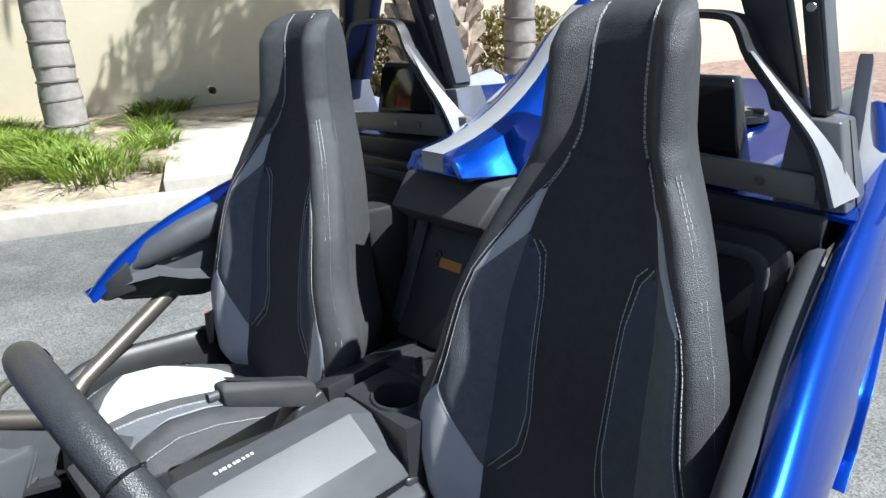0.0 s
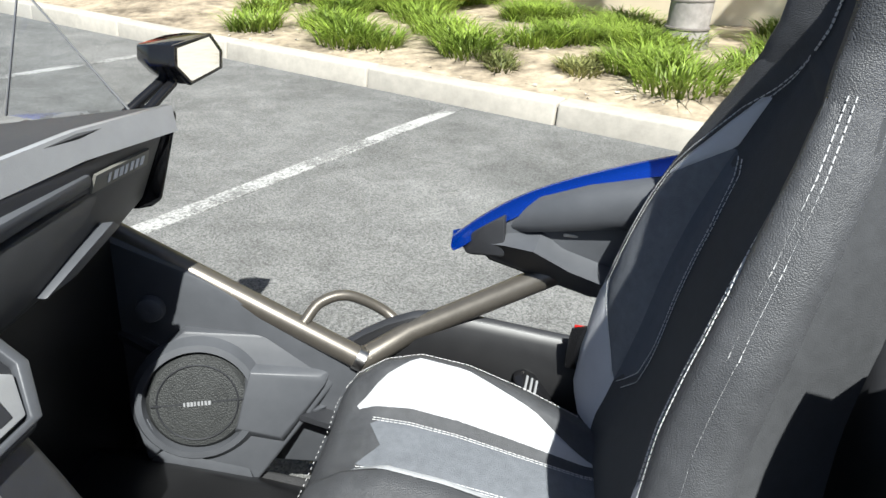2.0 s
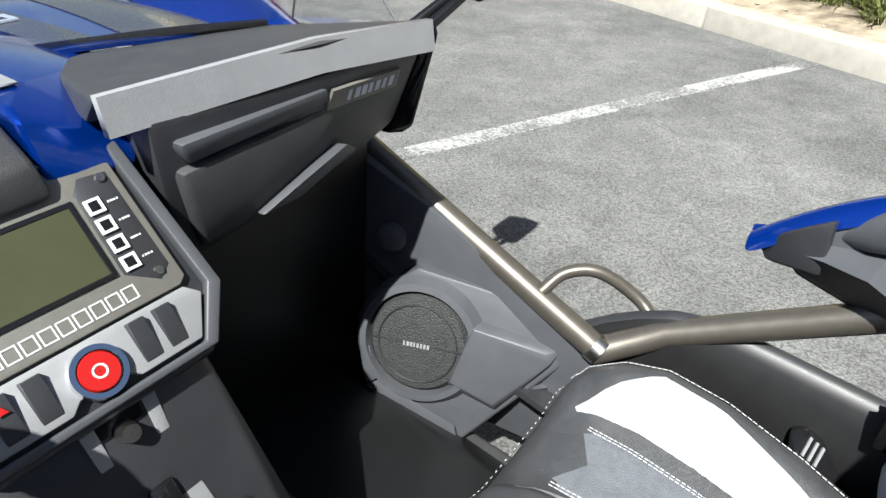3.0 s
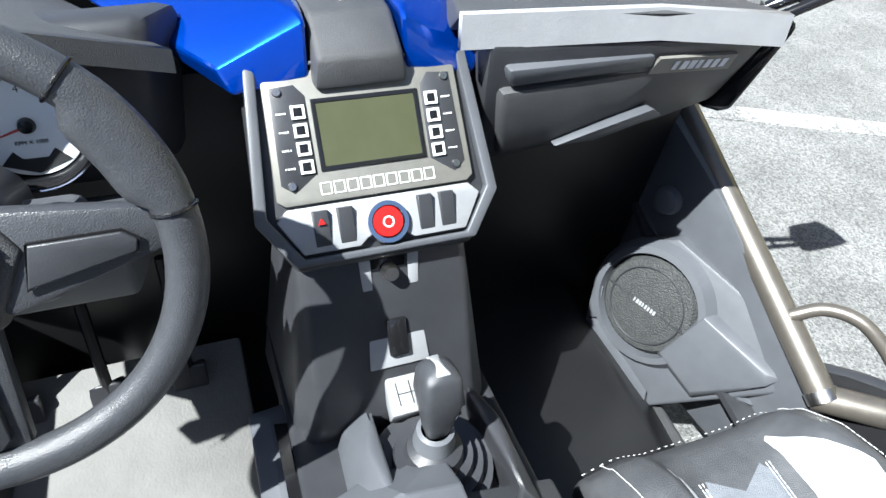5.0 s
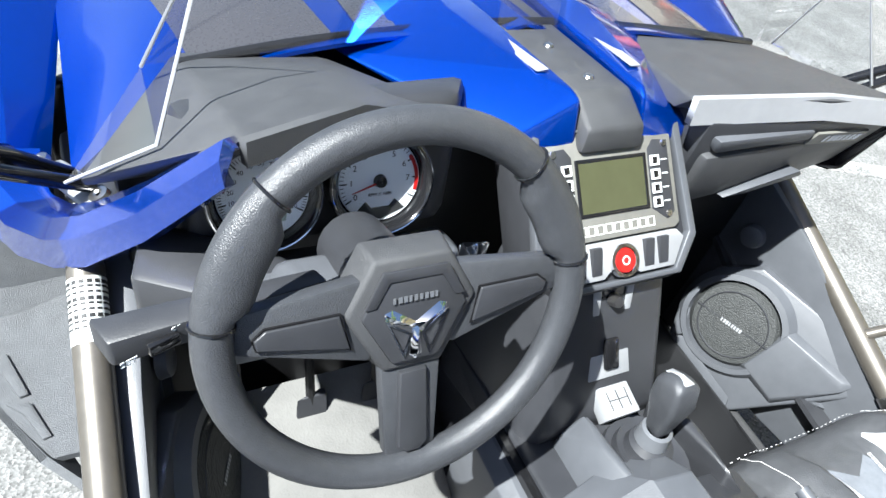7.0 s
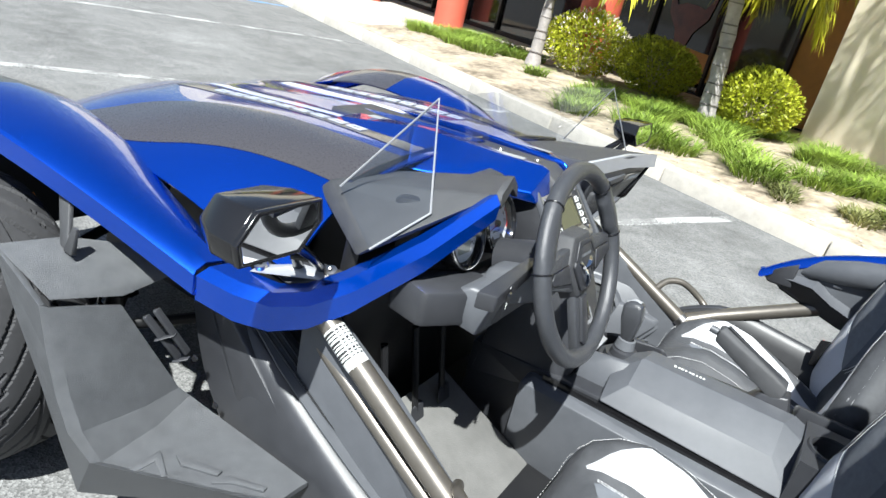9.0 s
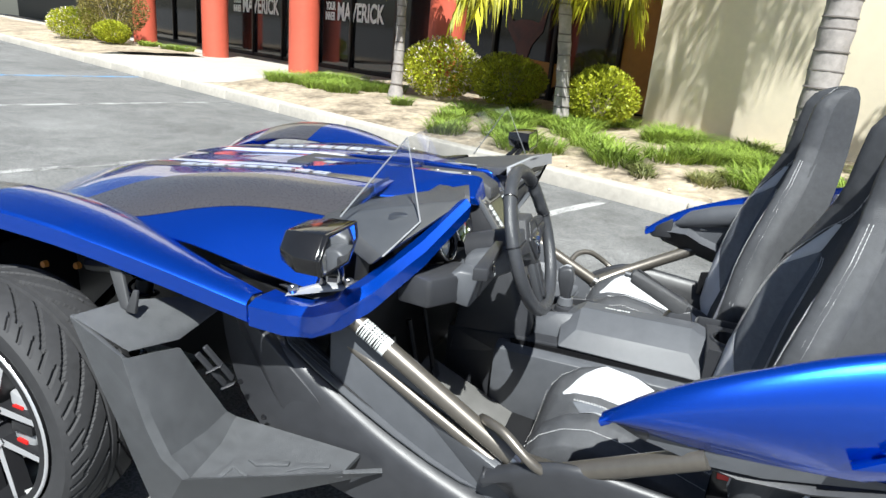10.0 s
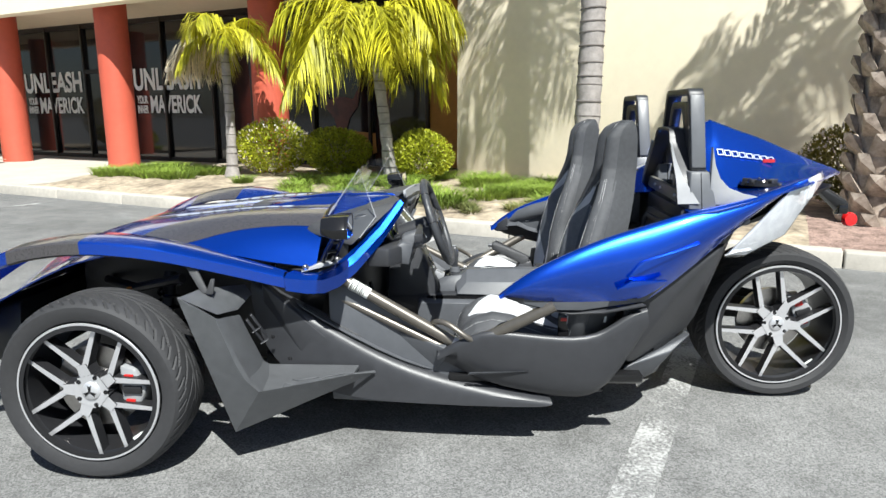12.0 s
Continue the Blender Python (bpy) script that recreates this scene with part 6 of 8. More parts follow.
part("brake_foot", hull([(1.53, -0.012, 0.575), (1.53, 0.036, 0.575), (1.585, -0.012, 0.59), (1.585, 0.036, 0.59), (1.49, -0.022, 0.51), (1.49, 0.043, 0.51), (1.61, -0.022, 0.51), (1.61, 0.043, 0.51)], 0.005), PLASTIC_S, hb)

SHIFT = Vector((0, 0, 0))
# tub: floor, firewall, sills ----------------------------------------------------------
part("floor_pan", hull([(0.75, -0.56, 0.15), (1.84, -0.46, 0.15), (0.75, 0.56, 0.15), (1.84, 0.46, 0.15), (0.75, -0.56, 0.18), (1.84, -0.5, 0.18), (0.75, 0.56, 0.18), (1.84, 0.5, 0.18)], 0.01), CARPET, car, "dark grey footwell floor")
part("firewall", hull([(0.80, -0.58, 0.15), (0.80, 0.58, 0.15), (0.76, -0.58, 0.15), (0.76, 0.58, 0.15), (0.84, -0.58, 0.80), (0.84, 0.58, 0.80), (0.80, -0.58, 0.80), (0.80, 0.58, 0.80)], 0.01), TUBEB, car, "black firewall ahead of the pedals")
for y in (-0.47, -0.36, -0.25):
    p = part("pedal", hull([(0.93, y - 0.025, 0.30), (0.93, y + 0.025, 0.30), (0.91, y - 0.025, 0.37), (0.91, y + 0.025, 0.37), (0.915, y - 0.025, 0.30), (0.895, y + 0.025, 0.37)], 0.003), PLASTIC_S, car)
    part("pedal_arm", tube([(0.91, y, 0.34), (0.86, y, 0.55)], 0.008, 8), TUBEB, p)
part("under_body", hull([(0.45, -0.45, 0.14), (0.45, 0.45, 0.14), (1.8, -0.46, 0.15), (1.8, 0.46, 0.15), (0.45, -0.45, 0.30), (0.45, 0.45, 0.30), (0.75, -0.55, 0.18), (0.75, 0.55, 0.18), (1.8, -0.46, 0.18), (1.8, 0.46, 0.18)], 0.01), TUBEB, car)
for s in (-1, 1):
    # long outer sill blade running from under the wing down and back
    rows = [mir(r, s) for r in ([(0.47, 0.57, 0.66), (0.47, 0.62, 0.65), (0.46, 0.63, 0.60), (0.50, 0.62, 0.36)],
                                [(0.62, 0.56, 0.565), (0.62, 0.635, 0.555), (0.62, 0.65, 0.51), (0.66, 0.65, 0.24)],
                                [(0.85, 0.555, 0.43), (0.85, 0.64, 0.425), (0.86, 0.66, 0.385), (0.86, 0.665, 0.195)],
                                [(1.05, 0.555, 0.335), (1.05, 0.645, 0.325), (1.06, 0.67, 0.285), (1.06, 0.675, 0.185)],
                                [(1.35, 0.57, 0.26), (1.35, 0.66, 0.255), (1.36, 0.69, 0.225), (1.36, 0.69, 0.185)],
                                [(1.60, 0.58, 0.22), (1.60, 0.66, 0.215), (1.61, 0.69, 0.205), (1.61, 0.69, 0.185)])]
    sheet("sill", rows, PLASTIC_S, 0.012, car, "dark plastic sill sweeping down the side", 2)
    rows = [mir(r, s) for r in ([(0.62, 0.575, 0.572), (0.62, 0.632, 0.565)], [(0.85, 0.57, 0.440), (0.85, 0.638, 0.435)], [(1.05, 0.565, 0.345), (1.05, 0.64, 0.337)], [(1.20, 0.57, 0.303), (1.20, 0.645, 0.298)])]
    sheet("sill_tread", rows, PLASTIC_G, 0.004, car, "grey ribbed sill tread", 1)
    for k in range(3):
        o = 0.586 + 0.015 * k
        part("tread_groove", tube(mir([(0.66, o, 0.549), (0.85, o, 0.4425), (1.05, o - 0.004, 0.3465)], s), 0.0022, 6), TUBEB, car)
    # side pod: an open bowl with a rolled rim, rising at its rear end
    ST = [(1.175, 0.386, 0.372, 0.655, 0.685), (1.24, 0.435, 0.335, 0.685, 0.705), (1.345, 0.488, 0.290, 0.70, 0.715), (1.42, 0.487, 0.262, 0.702, 0.718), (1.57, 0.470, 0.232, 0.70, 0.715), (1.68, 0.462, 0.216, 0.692, 0.708), (1.765, 0.474, 0.214, 0.68, 0.70), (1.83, 0.515, 0.255, 0.668, 0.69), (1.89, 0.555, 0.345, 0.655, 0.68), (1.945, 0.567, 0.45, 0.645, 0.665)]
    rows = []
    for x, zr, zb, yi, yo in ST:
        rows.append(mir([(x, yi - 0.065, zr - 0.13), (x, yi - 0.03, zr - 0.03), (x, yi - 0.012, zr - 0.002), (x, (yi + yo) / 2 - 0.006, zr + 0.004), (x, yo - 0.002, zr - 0.006), (x + 0.004, yo, zr - 0.03), (x + 0.01, yo - 0.004, zr * 0.5 + zb * 0.5), (x, yo - 0.02, zb + 0.03), (x - 0.015, yo - 0.05, zb)], s))
    # inner wall in black: the bowl's own shade put into its colour
    sheet("side_pod", rows, [PLASTIC_S, TUBEB], 0.006, car, "dark plastic side pod by the seat, inside blackened for shade", 1, mats=lambda i, j: 1 if j < 2 else 0)
    part("pod_crease", hull(mir([(1.29, 0.712, 0.318), (1.50, 0.712, 0.335), (1.30, 0.7185, 0.328), (1.52, 0.713, 0.338), (1.30, 0.70, 0.325), (1.5, 0.70, 0.33)], s), 0.0), PLASTIC_G, car)
    part("tub_floor", hull(mir([(1.22, 0.58, 0.30), (1.95, 0.58, 0.30), (1.22, 0.665, 0.30), (1.95, 0.64, 0.30), (1.22, 0.58, 0.25), (1.95, 0.6, 0.25), (1.22, 0.66, 0.27), (1.95, 0.63, 0.27)], s), 0.004), TUBEB, car)
    part("belt_anchor", hull(mir([(1.625, 0.63, 0.44), (1.665, 0.63, 0.44), (1.625, 0.645, 0.44), (1.665, 0.645, 0.44), (1.625, 0.63, 0.53), (1.665, 0.63, 0.53), (1.665, 0.645, 0.53)], s), 0.004), GLOSS, car, "black belt anchor")
    part("anchor_button", box((1.645, 0.647 * s, 0.517), (0.022, 0.006, 0.012), 0.001), RED, car)
    part("belt_tag", hull(mir([(1.79, 0.62, 0.50), (1.805, 0.62, 0.50), (1.79, 0.622, 0.55), (1.81, 0.622, 0.555), (1.80, 0.625, 0.52)], s)), LABELW, car, "white belt tag")
    # inner footwell side
    part("footwell_side", hull(mir([(0.76, 0.555, 0.16), (1.30, 0.61, 0.16), (0.76, 0.565, 0.66), (1.265, 0.615, 0.395), (0.98, 0.590, 0.565), (0.76, 0.60, 0.16), (1.30, 0.64, 0.16), (0.76, 0.615, 0.66), (1.265, 0.64, 0.385), (0.98, 0.62, 0.55)], s), 0.008), PLASTIC_G, car, "slate footwell side panel")
    # tubes
    u0, u1 = (Vector((0.840, 0.610, 0.617)), Vector((1.258, 0.622, 0.410))) if s > 0 else (Vector((0.850, -0.630, 0.640)), Vector((1.245, -0.652, 0.420)))
    ud = (u0 - u1).normalized()
    bm = tube([u0 + ud * (0.10 if s > 0 else 0.03), u0, u1], 0.0215, 16)
    t1 = part("frame_tube", bm, TUBE, car, "bronze-grey steel frame tube")
    part("tube_weld", tube([u1 + ud * 0.014, u1 - ud * 0.004], 0.0235, 16), STEEL, t1)
    if s < 0:
        part("frame_tube", tube(mir([(0.80, 0.600, 0.575), (1.215, 0.655, 0.395)], s), 0.015, 14), TUBE, car, "thin bronze-grey brace tube")
        lab = tube([u0, u0 - ud * 0.08], 0.0220, 16, caps=False)
        part("tube_label", lab, LABELW, t1, "white label of unreadable bars on the tube")
        d = -ud
        for k in range(9):
            c = u0 + d * (0.004 + 0.007 * k)
            part("label_line", tube([c, c + d * (0.003 if k % 3 else 0.005)], 0.0223, 14, caps=False), INK, t1)
    part("frame_tube", tube(mir([(1.245, 0.620, 0.402), (1.34, 0.685, 0.445), (1.60, 0.715, 0.590)], s), 0.022, 16), TUBE, car, "bronze-grey steel tube under the rear fender")
    part("hand_loop", tube(mir([(1.150, 0.615, 0.480), (1.170, 0.655, 0.503), (1.215, 0.686, 0.506), (1.280, 0.706, 0.468), (1.325, 0.690, 0.435)], s), 0.0105, 12, 5), TUBE, car, "bent bronze-grey grab loop")
    # front deflector fin: a flat border round a sunk face and floor
    A, B, C = (0.326, 0.935, 0.663), (0.468, 0.870, 0.150), (0.945, 0.680, 0.308)
    rows = [mir(r, s) for r in ([A, (0.361, 0.920, 0.536), (0.397, 0.902, 0.407), (0.438, 0.885, 0.26), B, (0.58, 0.827, 0.187), (0.7055, 0.776, 0.229), C],
                                [(0.443, 0.921, 0.590), (0.474, 0.926, 0.510), (0.503, 0.927, 0.435), (0.534, 0.924, 0.372), (0.574, 0.908, 0.322), (0.645, 0.868, 0.3225), (0.735, 0.820, 0.324), (0.876, 0.743, 0.326)],
                                [(0.450, 0.904, 0.583), (0.481, 0.906, 0.505), (0.511, 0.906, 0.431), (0.542, 0.903, 0.369), (0.580, 0.889, 0.316), (0.648, 0.852, 0.316), (0.736, 0.806, 0.318), (0.870, 0.733, 0.321)],
                                [(0.465, 0.840, 0.572), (0.490, 0.815, 0.488), (0.514, 0.790, 0.410), (0.535, 0.775, 0.355), (0.565, 0.765, 0.322), (0.650, 0.755, 0.320), (0.745, 0.735, 0.321), (0.874, 0.700, 0.326)],
                                [(0.479, 0.790, 0.562), (0.494, 0.750, 0.480), (0.510, 0.710, 0.400), (0.520, 0.685, 0.350), (0.535, 0.668, 0.330), (0.640, 0.668, 0.330), (0.750, 0.668, 0.331), (0.880, 0.669, 0.332)])]
    bm = grid(rows)
    fin = part("deflector_fin", bm, FINP, car, "large grained black fin behind the front wheel", 14)
    md = fin.modifiers.new("thickness", "SOLIDIFY")
    md.thickness, md.offset = 0.012, -1
    md = fin.modifiers.new("edges", "BEVEL")
    md.width, md.segments, md.limit_method, md.angle_limit = 0.004, 2, "ANGLE", radians(25)
    part("fin_cap", hull(mir([A, (0.446, 0.905, 0.596), (0.473, 0.785, 0.578), (0.36, 0.83, 0.668), (0.455, 0.655, 0.640), (0.485, 0.665, 0.605), (0.44, 0.80, 0.60)], s), 0.003), FINP, car)
    for p, q in (((0.489, 0.752, 0.530), (0.523, 0.698, 0.430)), ((0.500, 0.738, 0.545), (0.538, 0.688, 0.445)), ((0.503, 0.735, 0.478), (0.524, 0.712, 0.490)), ((0.522, 0.705, 0.425), (0.542, 0.690, 0.435))):
        part("vent_rib", hull(mir([(x + e, y + f, z + g) for x, y, z in (p, q) for e, f, g in ((-0.004, 0, 0), (0.004, 0, 0), (0, -0.012, 0.004), (0, 0.003, -0.004))], s), 0.001), PLASTIC_S, fin, "small dark rib in the vent")
    part("fin_back", hull(mir([(0.50, 0.60, 0.66), (0.66, 0.62, 0.36), (0.90, 0.63, 0.30), (0.60, 0.63, 0.56), (0.52, 0.655, 0.64), (0.655, 0.648, 0.37), (0.88, 0.652, 0.32), (0.50, 0.58, 0.40), (0.8, 0.6, 0.25)], s), 0.006), PLASTIC_S, car)
    for x, y, z in ((0.559, 0.682, 0.443), (0.617, 0.670, 0.353)):
        part("bolt", lathe([(0.0005, 0.004), (0.006, 0.004), (0.008, 0)], frame_at((x, y * s, z), (0.1, s, 0)), 10, caps=False), GLOSS, car)
    for o in ([(0.628, 0.87), (0.625, 0.802), (0.636, 0.806), (0.688, 0.831), (0.681, 0.839), (0.642, 0.823), (0.641, 0.863)], [(0.655, 0.789), (0.748, 0.757), (0.75, 0.77), (0.683, 0.799)], [(0.755, 0.789), (0.767, 0.754), (0.836, 0.727), (0.838, 0.739), (0.783, 0.764)]):
        part("fin_mark", prism([(x, y * s, 0.317 + 0.008 * (0.80 - y) / 0.1) for x, y in o], (0, 0, 0.006), 0.0015), FINP, fin, "raised angular mark")

# speaker pods in the footwell ------------------------------------------------------
for s in (-1, 1):
    def sp_at(x, z, o=0.0):
        """A point of the pod's plane, o towards the footwell."""
        return Vector((x + 0.32 * o, (0.523 + 0.36 * (x - 0.979) + 0.35 * (z - 0.353) - 0.893 * o) * s, z + 0.312 * o))
    out = [(0.872, 0.335), (0.900, 0.250), (1.080, 0.185), (1.235, 0.395), (1.22, 0.42), (1.10, 0.455), (0.95, 0.475), (0.885, 0.42)]
    pod = part("speaker_pod", hull([sp_at(x, z) for x, z in out] + [sp_at(1.02 + (x - 1.02) * 1.03, 0.33 + (z - 0.33) * 1.03, -0.05) for x, z in out], 0.006), PLASTIC_G, car, "slate faceted speaker pod")
    mp = frame_at(sp_at(0.979, 0.353), Vector((0.32, -0.893 * s, 0.312)))
    sp = part("speaker", lathe([(0.0005, 0.020), (0.05, 0.021), (0.082, 0.016), (0.090, 0.006), (0.092, 0.0)], mp, 56, caps=False), SPEAKER, pod, "round black speaker mesh")
    part("speaker_rim", lathe([(0.091, 0.004), (0.094, 0.020), (0.106, 0.018), (0.118, 0.0)], mp, 56, caps=False), PLASTIC_G, pod)
    for r in (0.035, 0.050, 0.068):
        part("mesh_ring", lathe([(r, 0.0195), (r + 0.0015, 0.0212), (r + 0.003, 0.0195)], mp, 48, caps=False), PLASTIC_S, sp)
    part("mesh_bar", flatpoly(mp @ Matrix.Translation((0, 0, 0.019)), [(-0.08, -0.0012), (0.08, -0.0012), (0.08, 0.0012), (-0.08, 0.0012)], 0.002), PLASTIC_S, sp)
    part("speaker_bars", bars(mp @ Matrix.Translation((0, 0, 0.0215)), -0.024, -0.005, 0.048, 0.008, 8), PLASTIC_L, sp)
    part("pod_wing", hull([sp_at(1.062, 0.398, 0.022), sp_at(1.178, 0.378, 0.012), sp_at(1.190, 0.362, 0.012), sp_at(1.118, 0.272, 0.012), sp_at(1.045, 0.300, 0.022), sp_at(1.055, 0.41, 0), sp_at(1.20, 0.385, 0), sp_at(1.125, 0.258, 0), sp_at(1.035, 0.285, 0)], 0.002), PLASTIC_G, pod, "grey wing on the pod")
    part("pod_edge", hull([sp_at(0.904, 0.254, 0.010), sp_at(1.078, 0.192, 0.010), sp_at(1.068, 0.222, 0.014), sp_at(0.925, 0.272, 0.014), sp_at(0.904, 0.254, -0.004), sp_at(1.078, 0.192, -0.004)], 0.001), PLASTIC_G, pod, "slate lower edge of the pod")
    part("pod_edge", hull([sp_at(0.876, 0.335, 0.008), sp_at(0.904, 0.256, 0.008), sp_at(0.924, 0.276, 0.014), sp_at(0.900, 0.330, 0.014), sp_at(0.876, 0.335, -0.004), sp_at(0.904, 0.256, -0.004)], 0.001), PLASTIC_G, pod)
    part("tweeter", lathe([(0.0005, 0.006), (0.012, 0.008), (0.022, 0.004), (0.026, -0.01)], frame_at((0.890, 0.556 * s, 0.510), (0.3, -s, 0.2)), 24, caps=False), PLASTIC_G, car, "small round tweeter")


# seats ----------------------------------------------------------------------------------
def table(rows, z):
    """Smooth reading of a table: rows of (key, values...)."""
    for a, b in zip(rows[:-1], rows[1:]):
        if z <= b[0] or b is rows[-1]:
            t = min(1, max(0, (z - a[0]) / (b[0] - a[0])))
            return [p + (q - p) * t for p, q in zip(a[1:], b[1:])]


def bump01(t):
    t = min(1, max(0, t))
    return t * t * (3 - 2 * t)


# backrest: z, front x, back x, half width, bolster depth, inner seam, outer seam
BACK = [(0.385, 1.675, 1.77, 0.185, 0.02, 0.066, 0.122), (0.43, 1.685, 1.81, 0.240, 0.04, 0.066, 0.130), (0.50, 1.712, 1.845, 0.272, 0.055, 0.064, 0.134), (0.56, 1.735, 1.862, 0.288, 0.060, 0.063, 0.134), (0.60, 1.750, 1.875, 0.284, 0.062, 0.064, 0.132), (0.65, 1.767, 1.888, 0.262, 0.062, 0.066, 0.130), (0.70, 1.783, 1.90, 0.243, 0.062, 0.068, 0.128),
        (0.80, 1.816, 1.925, 0.221, 0.058, 0.070, 0.124), (0.87, 1.840, 1.943, 0.190, 0.052, 0.072, 0.112), (0.93, 1.860, 1.957, 0.155, 0.045, 0.070, 0.094), (0.985, 1.876, 1.966, 0.121, 0.042, 0.058, 0.072), (1.03, 1.884, 1.970, 0.108, 0.042, 0.044, 0.058),
        (1.10, 1.889, 1.970, 0.104, 0.042, 0.038, 0.052), (1.17, 1.895, 1.968, 0.102, 0.040, 0.037, 0.050), (1.210, 1.906, 1.964, 0.096, 0.030, 0.036, 0.048), (1.232, 1.922, 1.958, 0.084, 0.014, 0.034, 0.043), (1.242, 1.940, 1.950, 0.066, 0.004, 0.030, 0.036)]
# cushion: x, centre z, underside z, half width, bolster height, inner seam, crest
CUSH = [(1.235, 0.345, 0.30, 0.165, 0.00, 0.07, 0.12), (1.245, 0.385, 0.29, 0.178, 0.012, 0.07, 0.12), (1.27, 0.415, 0.28, 0.186, 0.028, 0.07, 0.12), (1.32, 0.436, 0.27, 0.192, 0.045, 0.068, 0.122), (1.38, 0.440, 0.26, 0.195, 0.060, 0.066, 0.124), (1.46, 0.430, 0.26, 0.197, 0.058, 0.062, 0.124),
        (1.56, 0.405, 0.26, 0.195, 0.046, 0.058, 0.122), (1.66, 0.382, 0.26, 0.185, 0.026, 0.05, 0.11), (1.74, 0.372, 0.26, 0.165, 0.010, 0.05, 0.10)]


def back_at(u, z, off=0.0):
    """A point of the backrest's front: u 0 centre, 0.4 inner seam, 0.6 outer seam, 0.85 crest, 1 outer side, up to 1.4 on the flank."""
    xf, xb, hw, bd, a, b = table(BACK, z)
    s, v = (1 if u >= 0 else -1), abs(u)
    y = table([(0, 0), (0.4, a), (0.6, b), (0.85, b + (hw - b) * 0.72), (1.0, hw - 0.006), (1.1, hw), (1.4, hw * 0.74)], v)[0]
    d = bd * (0.06 * bump01((v - 0.3) / 0.3) + 0.94 * bump01((v - 0.52) / 0.31))
    if v > 0.85:
        d -= (bd * 0.35 + 0.012) * bump01((v - 0.85) / 0.2)
    x = xf - d
    if v > 1.05:
        x += (xb - x) * min(1, (v - 1.05) / 0.35)
    o = off * (1 - 0.3 * bump01((v - 0.8) / 0.3))
    x -= 0.050 * bump01((z - 0.42) / 0.42)
    z = table([(0.0, 0.0), (0.80, 0.80), (0.985, 1.022), (1.242, 1.240), (1.5, 1.5)], z)[0]
    return Vector((x - o, y * s + (s * off if v > 0.9 else 0) - (s * off * 0.5 if 0.6 < v < 0.85 else 0), z))


def cush_at(u, x, off=0.0):
    zt, zb, hw, bd, a, c = table(CUSH, x)
    zt, bd = zt - 0.25 * bd, 1.35 * bd
    s, v = (1 if u >= 0 else -1), abs(u)
    y = table([(0, 0), (0.4, a), (0.75, c), (1.0, hw - 0.008), (1.1, hw), (1.4, hw * 0.96)], v)[0]
    z = zt + bd * bump01((v - 0.36) / 0.39)
    if v > 0.75:
        z -= (0.016 + bd * 0.5) * bump01((v - 0.75) / 0.33)
    if v > 1.05:
        z += (zb - z) * min(1, (v - 1.05) / 0.35)
    return Vector((x - (off if x < 1.26 else 0), y * s, z + off))


def cover(at, yc, lo, hi, n0, n1, steps, across, puff=0.0035):
    """A sewn panel on a surface: between the curves lo(t) and hi(t) (each gives u), t from n0 to n1; puffed in its middle."""
    rows = []
    for i in range(steps + 1):
        t = n0 + (n1 - n0) * i / steps
        a, b = lo(t), hi(t)
        row = []
        for j in range(across + 1):
            k = j / across
            e = min(1, 6 * min(k, 1 - k)) * min(1, 8 * min(i, steps - i) / steps)
            row.append(at(a + (b - a) * k, t, 0.0006 + puff * e ** 0.6) + Vector((0, yc, 0)))
        rows.append(row)
    return grid(rows)


def stitch(at, yc, curve, n0, n1, gap=0.0062, r=0.00075, off=0.003):
    """A row of separate thread stitches along u = curve(t)."""
    pts = [at(curve(n0 + (n1 - n0) * i / 160), n0 + (n1 - n0) * i / 160, off) + Vector((0, yc, 0)) for i in range(161)]
    bm = bmesh.new()
    acc, start = 0.0, pts[0]
    for p, q in zip(pts[:-1], pts[1:]):
        acc += (q - p).length
        if acc >= gap:
            tube([start, start.lerp(q, 0.74)], r, 4, into=bm)
            start, acc = q, 0.0
    return bm


def piece(table_):
    return lambda t: table(table_, t)[0]


